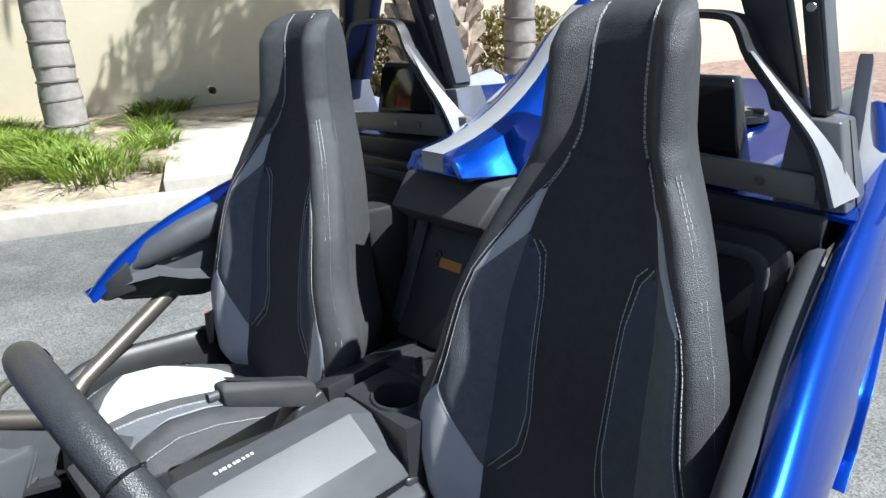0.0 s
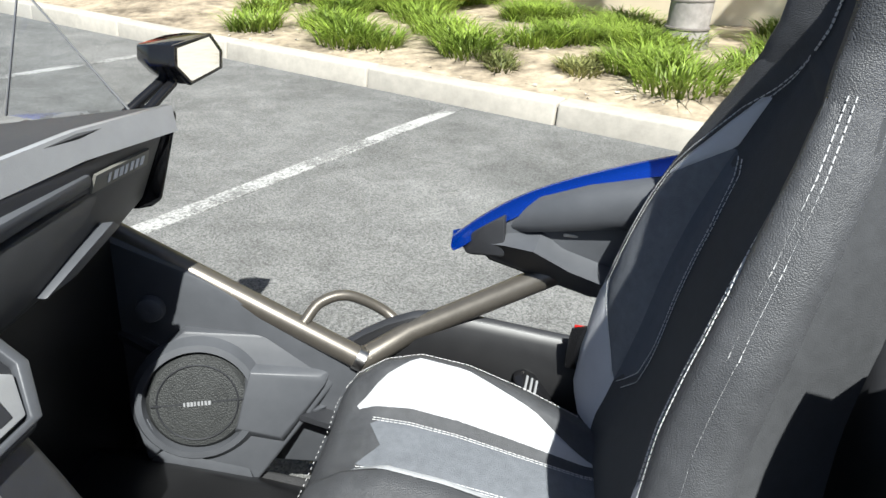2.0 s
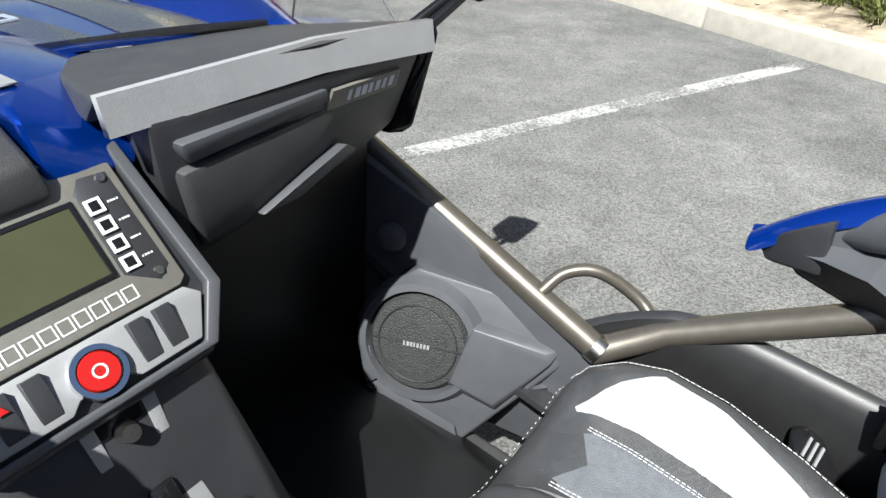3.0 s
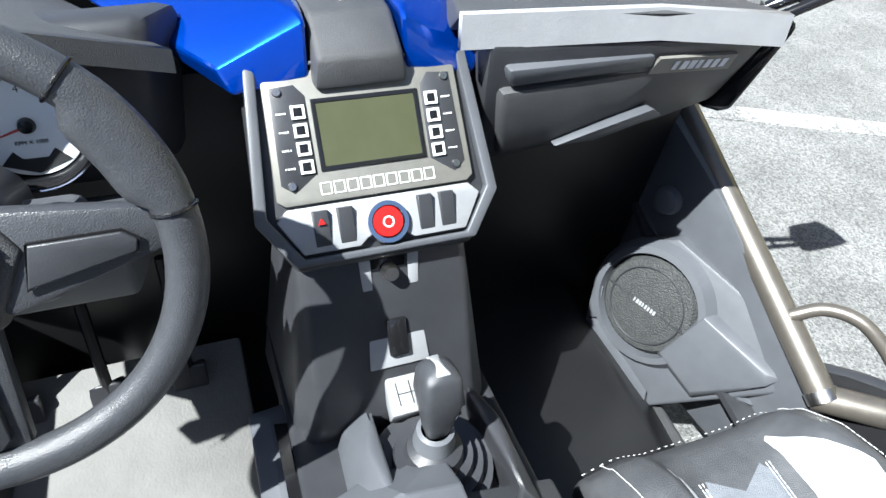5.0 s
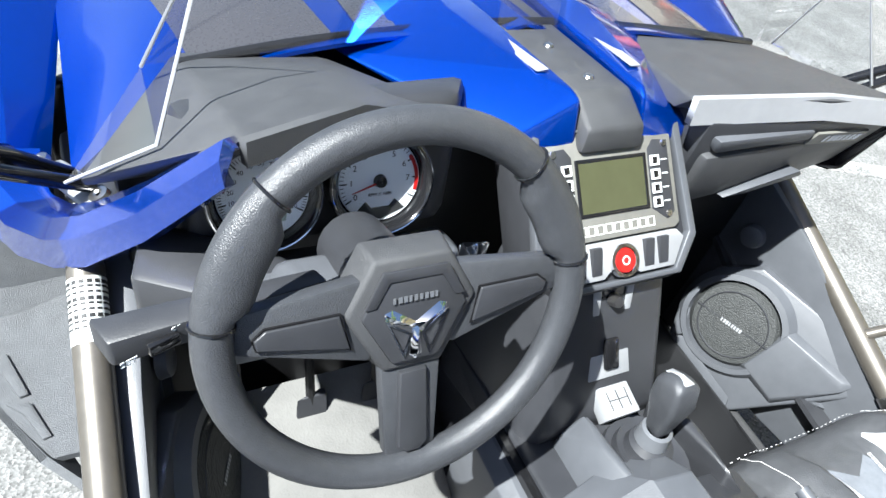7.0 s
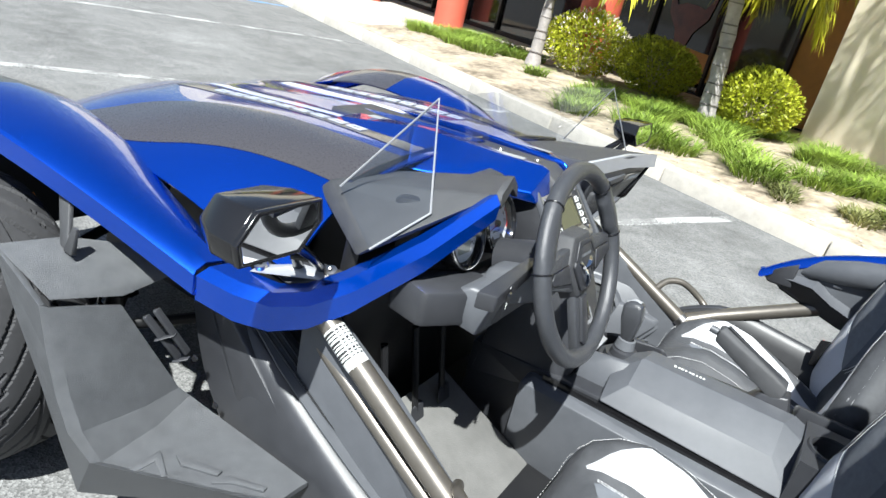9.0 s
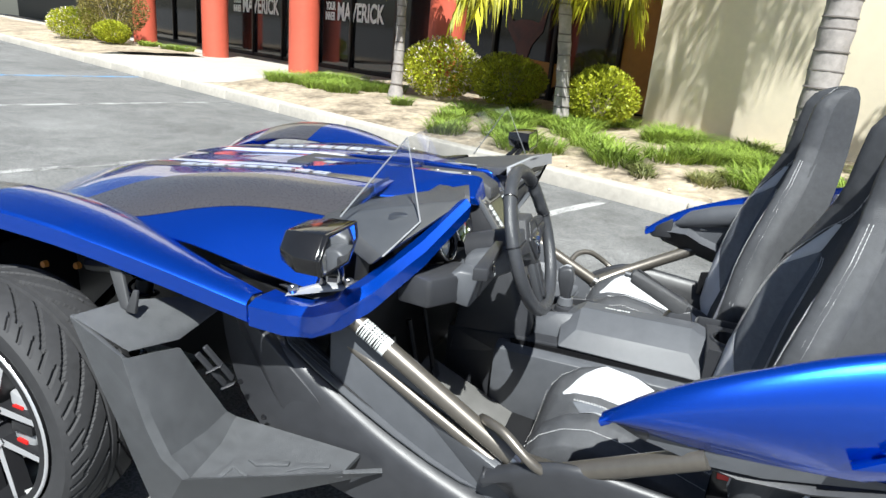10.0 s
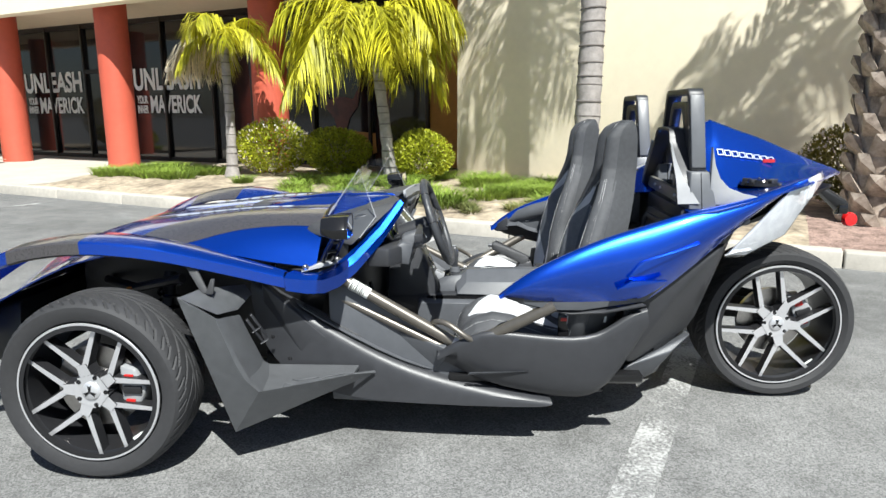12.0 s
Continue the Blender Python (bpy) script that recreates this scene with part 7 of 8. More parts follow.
def seat(yc):
    """Bucket seat: padded body, sewn cover panels and rows of stitches."""
    back = new("seat")
    back.parent = car
    back["label"] = "black and grey bucket seat with white stitching"
    us = [-1.4, -1.25, -1.12, -1.05, -1.0, -0.93, -0.85, -0.75, -0.68, -0.6, -0.5, -0.4, -0.2, 0, 0.2, 0.4, 0.5, 0.6, 0.68, 0.75, 0.85, 0.93, 1.0, 1.05, 1.12, 1.25, 1.4]
    zs = [0.385 + (1.242 - 0.385) * (1 - (1 - i / 44) ** 1.25) for i in range(45)]
    rows = [[back_at(u, z) + Vector((0, yc, 0)) for u in us] for z in zs]
    b = part("backrest", grid(rows, close=True, caps=True), SUEDE, back, "black soft cloth backrest", 60)
    rows = [[cush_at(u, x) + Vector((0, yc, 0)) for u in us] for x in (1.235 + 0.505 * (i / 36) ** 1.2 for i in range(37))]
    c = part("cushion", grid(rows, close=True, caps=True), VINYL, back, "dark vinyl seat cushion", 60)
    for s in (-1, 1):
        fl = lambda f: (lambda t: s * f(t))
        # head bolster and the long outer bolster
        part("head_bolster", cover(back_at, yc, fl(lambda z: 0.5), fl(lambda z: 1.12), 0.975, 1.238, 24, 8, 0.003), VINYL, b, "speckled grey vinyl head bolster", 60)
        part("bolster", cover(back_at, yc, fl(piece([(0.42, 0.86), (0.62, 0.83), (0.84, 0.82), (0.93, 0.68), (0.985, 0.5)])), fl(lambda z: 1.15), 0.42, 0.985, 36, 8, 0.003), VINYL, b, "ribbed grey vinyl side bolster", 60)
        part("side_panel", cover(back_at, yc, fl(lambda z: 0.6), fl(piece([(0.505, 0.62), (0.635, 0.82), (0.835, 0.81), (0.885, 0.62)])), 0.505, 0.885, 24, 6, 0.003), MESHF, b, "charcoal mesh cloth side panel", 60)
        part("insert", cover(back_at, yc, fl(piece([(0.505, 0.58), (0.56, 0.44), (0.62, 0.40), (0.81, 0.40), (0.86, 0.45), (0.885, 0.59)])), fl(lambda z: 0.6), 0.505, 0.885, 26, 6, 0.0035), INSERT, b, "navy black cloth insert", 60)
        part("silver_corner", cover(back_at, yc, fl(piece([(0.835, 0.80), (0.887, 0.605), (0.945, 0.605)])), fl(piece([(0.835, 0.815), (0.91, 0.71), (0.945, 0.65)])), 0.835, 0.945, 12, 5, 0.0025), SILVER_V, b, "silver vinyl upper corner", 60)
        part("silver_corner", cover(back_at, yc, fl(piece([(0.40, 0.60), (0.505, 0.60), (0.64, 0.81)])), fl(piece([(0.40, 0.98), (0.5, 0.98), (0.60, 0.88), (0.64, 0.825)])), 0.40, 0.64, 14, 6, 0.003), SILVER_V, b, "silver vinyl lower corner", 60)
        for cv, a0, a1 in (((lambda z: 0.505), 1.0, 1.235), ((lambda z: 0.47), 1.0, 1.23), (piece([(0.42, 0.875), (0.62, 0.845), (0.84, 0.835), (0.93, 0.695), (0.985, 0.515)]), 0.62, 1.0), (piece([(0.42, 0.845), (0.62, 0.815), (0.84, 0.805), (0.93, 0.665), (0.985, 0.485)]), 0.64, 0.99),
                           ((lambda z: 0.955), 0.45, 0.99), ((lambda z: 0.99), 0.45, 0.99), (piece([(0.505, 0.58), (0.56, 0.45), (0.62, 0.415), (0.81, 0.415), (0.86, 0.46), (0.885, 0.58)]), 0.507, 0.883), (piece([(0.495, 0.56), (0.55, 0.42), (0.62, 0.38), (0.81, 0.38), (0.867, 0.42), (0.89, 0.57)]), 0.507, 0.883),
                           (piece([(0.505, 0.61), (0.64, 0.82)]), 0.507, 0.64)):
            part("stitching", stitch(back_at, yc, fl(cv), a0, a1), THREAD, b)
        # cushion covers
        part("pale_panel", cover(cush_at, yc, fl(piece([(1.285, 0.44), (1.46, 0.44), (1.68, 0.46)])), fl(piece([(1.285, 0.47), (1.33, 0.64), (1.38, 0.74), (1.46, 0.74), (1.58, 0.66), (1.68, 0.48)])), 1.285, 1.68, 24, 6, 0.004), WHITE_V, c, "pale vinyl panel on the cushion bolster", 60)
        for cv, a0, a1 in (((lambda x: 0.33), 1.32, 1.70), ((lambda x: 0.30), 1.32, 1.70), ((lambda x: 0.9), 1.25, 1.66)):
            part("stitching", stitch(cush_at, yc, fl(cv), a0, a1), THREAD, c)
    rows = []
    for i in range(21):
        k = i / 20
        row = []
        for j in range(13):
            u = -0.36 + 0.72 * j / 12
            x0 = 1.345 - 0.038 * abs(u) / 0.36
            e = min(1, 6 * min(j / 12, 1 - j / 12)) * min(1, 8 * min(k, 1 - k))
            row.append(cush_at(u, x0 + (1.72 - x0) * k, 0.0006 + 0.003 * e ** 0.6) + Vector((0, yc, 0)))
        rows.append(row)
    part("cushion_top", grid(rows), MESHF, c, "charcoal mesh cloth cushion top", 60)
    rows = []
    for i in range(7):
        z = 0.962 + 0.022 * i / 6
        rows.append([back_at(u, z + 0.022 * abs(u) / 0.5, 0.0008 + 0.002 * min(1, 3 * min(i, 6 - i) / 6)) + Vector((0, yc, 0)) for u in (-0.46 + 0.92 * j / 10 for j in range(11))])
    part("neck_seam", grid(rows), SUEDE, b, "", 60)
    edge = bmesh.new()
    pts = [cush_at(-1.0 + 2.0 * i / 60, 1.243, 0.003) + Vector((0, yc, 0)) for i in range(61)]
    for p, q in zip(pts[:-1:2], pts[1::2]):
        tube([p, p.lerp(q, 0.7)], 0.0006, 4, into=edge)
    part("stitching", edge, THREAD, c)
    # belt buckle beside the cushion
    if yc > 0:
        mk = frame_at((1.583, yc + 0.245, 0.368), (0.55, -0.42, 0.72), (-0.62, -0.28, 0.73))
        bk = part("belt_buckle", hull([mk @ Vector(q) for q in ((-0.022, -0.055, 0), (0.022, -0.055, 0), (-0.026, 0.045, 0), (0.026, 0.045, 0), (0.012, 0.06, 0), (-0.022, -0.055, 0.014), (0.022, -0.055, 0.014), (-0.024, 0.043, 0.016), (0.024, 0.043, 0.016))], 0.003), GLOSS, back, "black seat belt buckle lying beside the cushion")
        for k in range(3):
            part("buckle_slot", mpoly(mk, [(-0.018, 0.012 + 0.011 * k), (0.012, 0.012 + 0.011 * k), (0.012, 0.016 + 0.011 * k), (-0.018, 0.016 + 0.011 * k)], 0.015, 0.018, 0), PLASTIC_L, bk)
        part("buckle_tongue", mpoly(mk, [(-0.016, -0.075), (0.016, -0.075), (0.014, -0.050), (-0.014, -0.050)], 0.004, 0.007, 0.001), STEEL, bk)
    part("seat_base", hull([(1.30, yc - 0.16, 0.17), (1.74, yc - 0.16, 0.17), (1.30, yc + 0.16, 0.17), (1.74, yc + 0.16, 0.17), (1.30, yc - 0.16, 0.29), (1.74, yc - 0.16, 0.28), (1.30, yc + 0.16, 0.29), (1.74, yc + 0.16, 0.28)], 0.01), TUBEB, back)
    return back


seat(-0.395)
seat(0.400)

def catmull4(rows):
    """Smooth in-between rows of four numbers."""
    a, b = catmull([r[:3] for r in rows], 5), catmull([(r[3], 0, 0) for r in rows], 5)
    return [(p.x, p.y, p.z, q.x) for p, q in zip(a, b)]


# rear bulkhead, hoops, fairing -------------------------------------------------------------
part("bulkhead", hull([(2.0, -0.44, 0.20), (2.0, 0.44, 0.20), (2.06, -0.60, 0.62), (2.06, 0.60, 0.62), (2.10, -0.60, 0.90), (2.10, 0.60, 0.90), (2.08, -0.36, 0.20), (2.08, 0.36, 0.20), (2.24, -0.56, 0.80), (2.24, 0.56, 0.80), (2.30, -0.56, 0.90), (2.30, 0.56, 0.90)], 0.015), PLASTIC_S, car, "black bulkhead behind the seats")
for s in (-1, 1):
    m = frame_at((2.04, 0.40 * s, 0.72), (-1, 0, 0.12))
    rr = lambda w, h, r: [(sx * (w - r) + r * math.cos(a), sy * (h - r) + r * math.sin(a)) for sx, sy, a0 in ((1, 1, 0), (-1, 1, 90), (-1, -1, 180), (1, -1, 270)) for a in (radians(a0 + 22.5 * k) for k in range(5))]
    lo = part("storage_lid", mpoly(m, rr(0.19, 0.17, 0.045), 0.0, 0.03, 0.010), PLASTIC_S, car, "black storage lid with raised border")
    part("lid_border", ring([m @ Vector((x, y, 0.028)) for x, y in rr(0.165, 0.145, 0.035)], [m @ Vector((x, y, 0.028)) for x, y in rr(0.145, 0.125, 0.025)], m.to_3x3() @ Vector((0, 0, 0.012)), 0.004), PLASTIC_G, lo)
    part("ledge", hull(mir([(2.05, 0.16, 0.945), (2.05, 0.62, 0.93), (2.30, 0.22, 0.945), (2.30, 0.62, 0.94), (2.05, 0.16, 0.87), (2.05, 0.62, 0.86), (2.30, 0.22, 0.87), (2.30, 0.62, 0.87)], s), 0.01), PLASTIC_S, car)
    br = part("hoop_bracket", hull(mir([(2.055, 0.10, 1.010), (2.055, 0.60, 0.985), (2.075, 0.10, 1.010), (2.075, 0.60, 0.985), (2.055, 0.10, 0.962), (2.055, 0.60, 0.94), (2.075, 0.10, 0.962), (2.075, 0.60, 0.94)], s), 0.004), GUN, car, "warm grey metal cross bracket")
    for y in (0.25, 0.33, 0.52):
        part("bolt", lathe([(0.0005, 0.006), (0.006, 0.006), (0.008, 0)], frame_at((2.055, y * s, 0.980 - 0.05 * (y - 0.25)), (-1, 0, 0)), 10, caps=False), STEEL, br)
    # roll hoop: a tapered arch on two stepped feet, an inner arch, a low cowl before it
    at = lambda pts, x0, lean=0.03: mir([(x0 - lean * (z - 1.065), y, z) for y, z in pts], s)
    arch = [(0.592, 1.065), (0.537, 1.325), (0.530, 1.343), (0.514, 1.354), (0.266, 1.354), (0.250, 1.343), (0.243, 1.325), (0.160, 1.065), (0.184, 1.065), (0.266, 1.320), (0.276, 1.331), (0.504, 1.331), (0.514, 1.320), (0.568, 1.065)]
    hoop = part("roll_hoop", prism(at(arch, 2.083), (0.056, 0, 0.0), 0.005), PLASTIC_S, car, "satin black tapered roll hoop")
    inner = [(0.556, 1.065), (0.496, 1.285), (0.486, 1.300), (0.470, 1.308), (0.312, 1.308), (0.296, 1.300), (0.286, 1.285), (0.200, 1.065), (0.236, 1.065), (0.306, 1.255), (0.330, 1.282), (0.412, 1.282), (0.434, 1.255), (0.508, 1.065)]
    part("inner_hoop", prism(at(inner, 2.092), (0.036, 0, 0.0), 0.006), PLASTIC_S, hoop, "black padded inner hoop")
    for y0, y1, o in ((0.5935, 0.5385, 1), (0.1585, 0.2415, -1)):
        # thin grey sheets over the black legs: sun and sky light painted in
        part("hoop_lit_side", hull(mir([(x - 0.03 * (z - 1.065), y + e, z) for x in (2.086, 2.136) for y, z in ((y0 - 0.002 * o, 1.074), (y1, 1.330)) for e in (-0.004 * o, 0.004 * o)], s), 0.0035), HOOPG, hoop, "side face of the hoop, greyed for light on satin black")
        part("hoop_screw", lathe([(0.0005, 0.003), (0.006, 0.003), (0.008, 0)], frame_at((2.080, (y0 + (y1 - y0) * 0.55 - 0.014 * o) * s, 1.215), (-1, 0, 0)), 10, caps=False), STEEL, hoop)
    for y0, y1, y2, y3 in ((0.548, 0.612, 0.540, 0.640), (0.140, 0.204, 0.112, 0.212)):
        part("hoop_foot", hull(mir([(2.068, y0, 1.066), (2.150, y0, 1.066), (2.078, y1, 1.060), (2.145, y1, 1.060), (2.060, y2, 0.93), (2.185, y2, 0.93), (2.072, y3, 0.93), (2.170, y3, 0.93)], s), 0.004), HOOPG, hoop, "grey stepped foot of the hoop")
        part("foot_joint", hull(mir([(2.112, y1 + 0.0015, 1.058), (2.1145, y1 + 0.0015, 1.058), (2.116, y3 + 0.0015, 0.932), (2.1185, y3 + 0.0015, 0.932), (2.112, y1 - 0.01, 1.058), (2.1185, y3 - 0.01, 0.932)], s)), GLOSS, hoop)
    part("hoop_pad", hull(mir([(2.10, 0.245, 0.93), (2.10, 0.475, 0.93), (2.11, 0.275, 1.095), (2.11, 0.445, 1.095), (2.16, 0.245, 0.93), (2.16, 0.475, 0.93), (2.155, 0.285, 1.112), (2.155, 0.435, 1.112), (2.118, 0.285, 1.112), (2.118, 0.435, 1.112)], s), 0.006), GLOSS, hoop, "glossy dark panel inside the hoop")
    # cowl: a thin arched sheet with flaring arms
    cowl = catmull([(0.625, 0.945, 0), (0.594, 1.028, 0), (0.545, 1.089, 0), (0.492, 1.150, 0), (0.470, 1.192, 0), (0.446, 1.210, 0), (0.376, 1.214, 0), (0.306, 1.210, 0), (0.282, 1.192, 0), (0.260, 1.150, 0), (0.212, 1.089, 0), (0.160, 1.028, 0), (0.128, 0.975, 0)], 4)
    sheet("hoop_cowl", [mir([(2.032 + 0.03 * max(0, p.y - 1.1), p.x, p.y), (2.060, 0.376 + (p.x - 0.376) * 1.015, p.y + 0.003), (2.098, 0.376 + (p.x - 0.376) * 1.03, p.y - 0.002)], s) for p in cowl], PLASTIC_S, 0.010, hoop, "dark arched cowl before the hoop", 0)
    for pts, o in ((((2.034, 0.490, 1.158, 0.002), (2.032, 0.550, 1.089, 0.013), (2.032, 0.600, 1.028, 0.030), (2.034, 0.632, 0.948, 0.072)), 1), (((2.034, 0.256, 1.158, 0.002), (2.032, 0.206, 1.089, 0.013), (2.032, 0.154, 1.028, 0.030), (2.034, 0.122, 0.972, 0.060)), -1)):
        rows = [mir([(x, y, z), (x + w, y + (0.004 + 0.12 * w) * o, z + 0.05 * w)], s) for x, y, z, w in catmull4(pts)]
        sheet("hoop_blade", rows, PLASTIC_L, 0.009, hoop, "slender pale grey flared brace blade", 0)
    part("hoop_brace", prism(mir([(2.146, 0.600, 1.150), (2.160, 0.602, 1.085), (2.178, 0.604, 1.040), (2.210, 0.606, 1.006), (2.265, 0.608, 0.985), (2.345, 0.610, 0.968), (2.345, 0.610, 0.945), (2.146, 0.604, 0.945)], s), (0, 0.022 * s, 0), 0.003), PLASTIC_L, hoop, "pale grey curved rear brace of the hoop")
# blue spine fairing rising between the hoops to a sharp peak and falling to the tail
TOP = catmull([(1.856, 0.0, 0.982), (1.94, 0.0, 0.997), (2.04, 0.0, 1.030), (2.15, 0.0, 1.092), (2.24, 0.0, 1.172), (2.336, 0.0, 1.240)], 5) + catmull([(2.336, 0.0, 1.240), (2.45, 0.0, 1.198), (2.56, 0.0, 1.160), (2.70, 0.0, 1.102), (2.81, 0.0, 1.058), (2.90, 0.0, 1.026)], 4)[1:]
BASE = [(1.856, 0.078, 0.943), (1.92, 0.092, 0.936), (2.0, 0.125, 0.932), (2.06, 0.19, 0.943), (2.15, 0.275, 0.957), (2.30, 0.30, 0.965), (2.50, 0.26, 0.985), (2.75, 0.15, 1.005), (2.90, 0.045, 1.015)]
rows = []
for p in TOP:
    yb, zb = table(BASE, p.x)
    w = table([(1.856, 0.030), (2.1, 0.024), (2.336, 0.012), (2.9, 0.006)], p.x)[0]
    e = table([(1.856, 0.055), (2.0, 0.062), (2.336, 0.03), (2.9, 0.012)], p.x)[0]
    drop = table([(1.856, 0.005), (2.0, 0.012), (2.336, 0.012), (2.9, 0.003)], p.x)[0]
    prof = [(w, p.z), (e, p.z - drop)] + [(e + (yb - e) * k, p.z - drop + (zb - p.z + drop) * (k ** 0.75)) for k in (0.25, 0.5, 0.75, 1.0)]
    rows.append([(p.x, -y, z) for y, z in prof[::-1]] + [(p.x, y, z) for y, z in prof])
sheet("spine_fairing", rows, [BLUE, PLASTIC_L], 0.010, car, "glossy blue centre fairing with grey crest stripe", 0, 24, mats=lambda i, j: 1 if j == 5 and i < 24 else 0)
SHIFT = Vector((-0.049, 0, 0.025))
part("fairing_nose", hull([(1.906, -0.078, 0.918), (1.906, 0.078, 0.918), (1.906, -0.055, 0.950), (1.906, 0.055, 0.950), (1.906, 0.03, 0.955), (1.906, -0.03, 0.955), (1.925, -0.078, 0.905), (1.925, 0.078, 0.905), (1.95, -0.08, 0.915), (1.95, 0.08, 0.915)], 0.003), BLUE, car, "blue nose of the centre fairing")
part("nose_stripe", hull([(1.9045, -0.027, 0.921), (1.9045, 0.027, 0.921), (1.9045, -0.028, 0.953), (1.9045, 0.028, 0.953), (1.91, -0.027, 0.921), (1.91, 0.027, 0.953)]), PLASTIC_L, car)
SHIFT = Vector((0, 0, 0))
for s in (-1, 1):
    for k in range(8):
        x = 2.335 + k * 0.032
        yb, zb = table(BASE, x)
        zt = table([(2.336, 1.24), (2.56, 1.16), (2.9, 1.026)], x)[0]
        e = table([(1.856, 0.055), (2.0, 0.062), (2.336, 0.03), (2.9, 0.012)], x)[0]
        at = lambda xx, f: (xx, (e + (yb - e) * f + 0.003) * s, zt - 0.01 + (zb - zt + 0.01) * f ** 0.75 + 0.002)
        part("fairing_letter_bar", ring([at(x, 0.33), at(x + 0.026, 0.33), at(x + 0.026, 0.43), at(x, 0.43)], [at(x + 0.004, 0.345), at(x + 0.022, 0.345), at(x + 0.022, 0.415), at(x + 0.004, 0.415)], (0, 0.002 * s, 0.001)), SILVER_DECAL, car, "silver bar in place of a letter")
    x = 2.53
    part("fairing_mark", hull([(x + a, (0.125 + c) * s, 1.062 + b) for a in (0, 0.05) for b in (0, 0.014) for c in (0, 0.006)]), RED_DECAL, car)
SHIFT = Vector((-0.040, 0, 0.022))
# faceted panel under the nose, with a sunlit facet, a bolt, the label
part("centre_bin", hull([(1.945, -0.13, 0.90), (1.945, 0.13, 0.90), (1.885, -0.12, 0.838), (1.885, 0.12, 0.838), (1.94, -0.13, 0.795), (1.94, 0.13, 0.795), (2.06, -0.16, 0.91), (2.06, 0.16, 0.91), (2.06, -0.16, 0.78), (2.06, 0.16, 0.78)], 0.006), PLASTIC, car, "faceted grained panel under the fairing nose")
part("bin_facet", hull([(1.912, -0.075, 0.842), (1.905, 0.01, 0.852), (1.925, -0.03, 0.875), (1.93, -0.03, 0.80), (1.94, -0.1, 0.80), (1.95, 0.02, 0.82)], 0.002), PLASTIC, car)
SHIFT = Vector((-0.025, 0, 0.010))
part("bin_lower", hull([(1.965, -0.085, 0.80), (1.965, 0.11, 0.80), (1.885, -0.10, 0.60), (1.885, 0.12, 0.60), (2.06, -0.14, 0.80), (2.06, 0.14, 0.80), (2.06, -0.14, 0.55), (2.06, 0.14, 0.55), (1.86, -0.11, 0.56), (1.86, 0.12, 0.56)], 0.006), PLASTIC_S, car, "dark sloping panel behind the cup holders")
for s in (-1, 1):
    part("bin_rail", hull([(1.955, 0.10 * s, 0.80), (1.955, 0.135 * s, 0.80), (1.87, 0.11 * s, 0.58), (1.87, 0.15 * s, 0.58), (1.99, 0.10 * s, 0.80), (1.99, 0.135 * s, 0.80), (1.92, 0.11 * s, 0.57), (1.92, 0.15 * s, 0.57)], 0.005), PLASTIC_S, car)
part("bin_bolt", lathe([(0.003, 0.001), (0.005, 0.004), (0.010, 0.004), (0.011, 0)], frame_at((1.938, 0.055, 0.735), (-0.93, 0, 0.37)), 14, caps=False), GLOSS, car)
mw = frame_at((1.912, 0.015, 0.672), (-0.93, 0.0, 0.37))
wl = part("warning_label", flatpoly(mw, [(-0.03, -0.065), (0.03, -0.065), (0.03, 0.065), (-0.03, 0.065)], 0.001), LABELW, car, "white warning label with orange head and green ring")
part("label_head", flatpoly(mw @ Matrix.Translation((0, 0, 0.001)), [(-0.03, 0.045), (0.03, 0.045), (0.03, 0.065), (-0.03, 0.065)], 0.0006), ORANGE, wl)
part("label_ring", ring([mw @ Vector((0.02 * math.cos(a), 0.012 + 0.02 * math.sin(a), 0.001)) for a in (k * math.pi / 12 for k in range(24))], [mw @ Vector((0.015 * math.cos(a), 0.012 + 0.015 * math.sin(a), 0.001)) for a in (k * math.pi / 12 for k in range(24))], mw.to_3x3() @ Vector((0, 0, 0.0006))), GREEN, wl)
for k in range(5):
    part("label_bars", bars(mw @ Matrix.Translation((0, 0, 0.001)), -0.026, -0.022 - k * 0.009, 0.052, 0.004, 8, seed=k), PLASTIC_L, wl)

SHIFT = Vector((0, 0, 0))
# rear fenders --------------------------------------------------------------------------
# x, outer y, top z, low z
BULGE = [(1.402, 0.0), (1.52, 0.015), (1.69, 0.030), (1.92, 0.044), (2.10, 0.030), (2.26, 0.010), (2.38, 0.0), (2.50, 0.0)]
FEND = [(1.402, 0.752, 0.634, 0.622), (1.45, 0.758, 0.678, 0.610), (1.52, 0.756, 0.728, 0.600), (1.61, 0.748, 0.772, 0.592), (1.76, 0.722, 0.834, 0.578), (1.90, 0.702, 0.874, 0.576), (1.97, 0.694, 0.895, 0.615), (2.11, 0.680, 0.937, 0.732), (2.26, 0.660, 0.962, 0.865), (2.38, 0.628, 1.0, 0.955), (2.50, 0.585, 1.035, 1.02)]
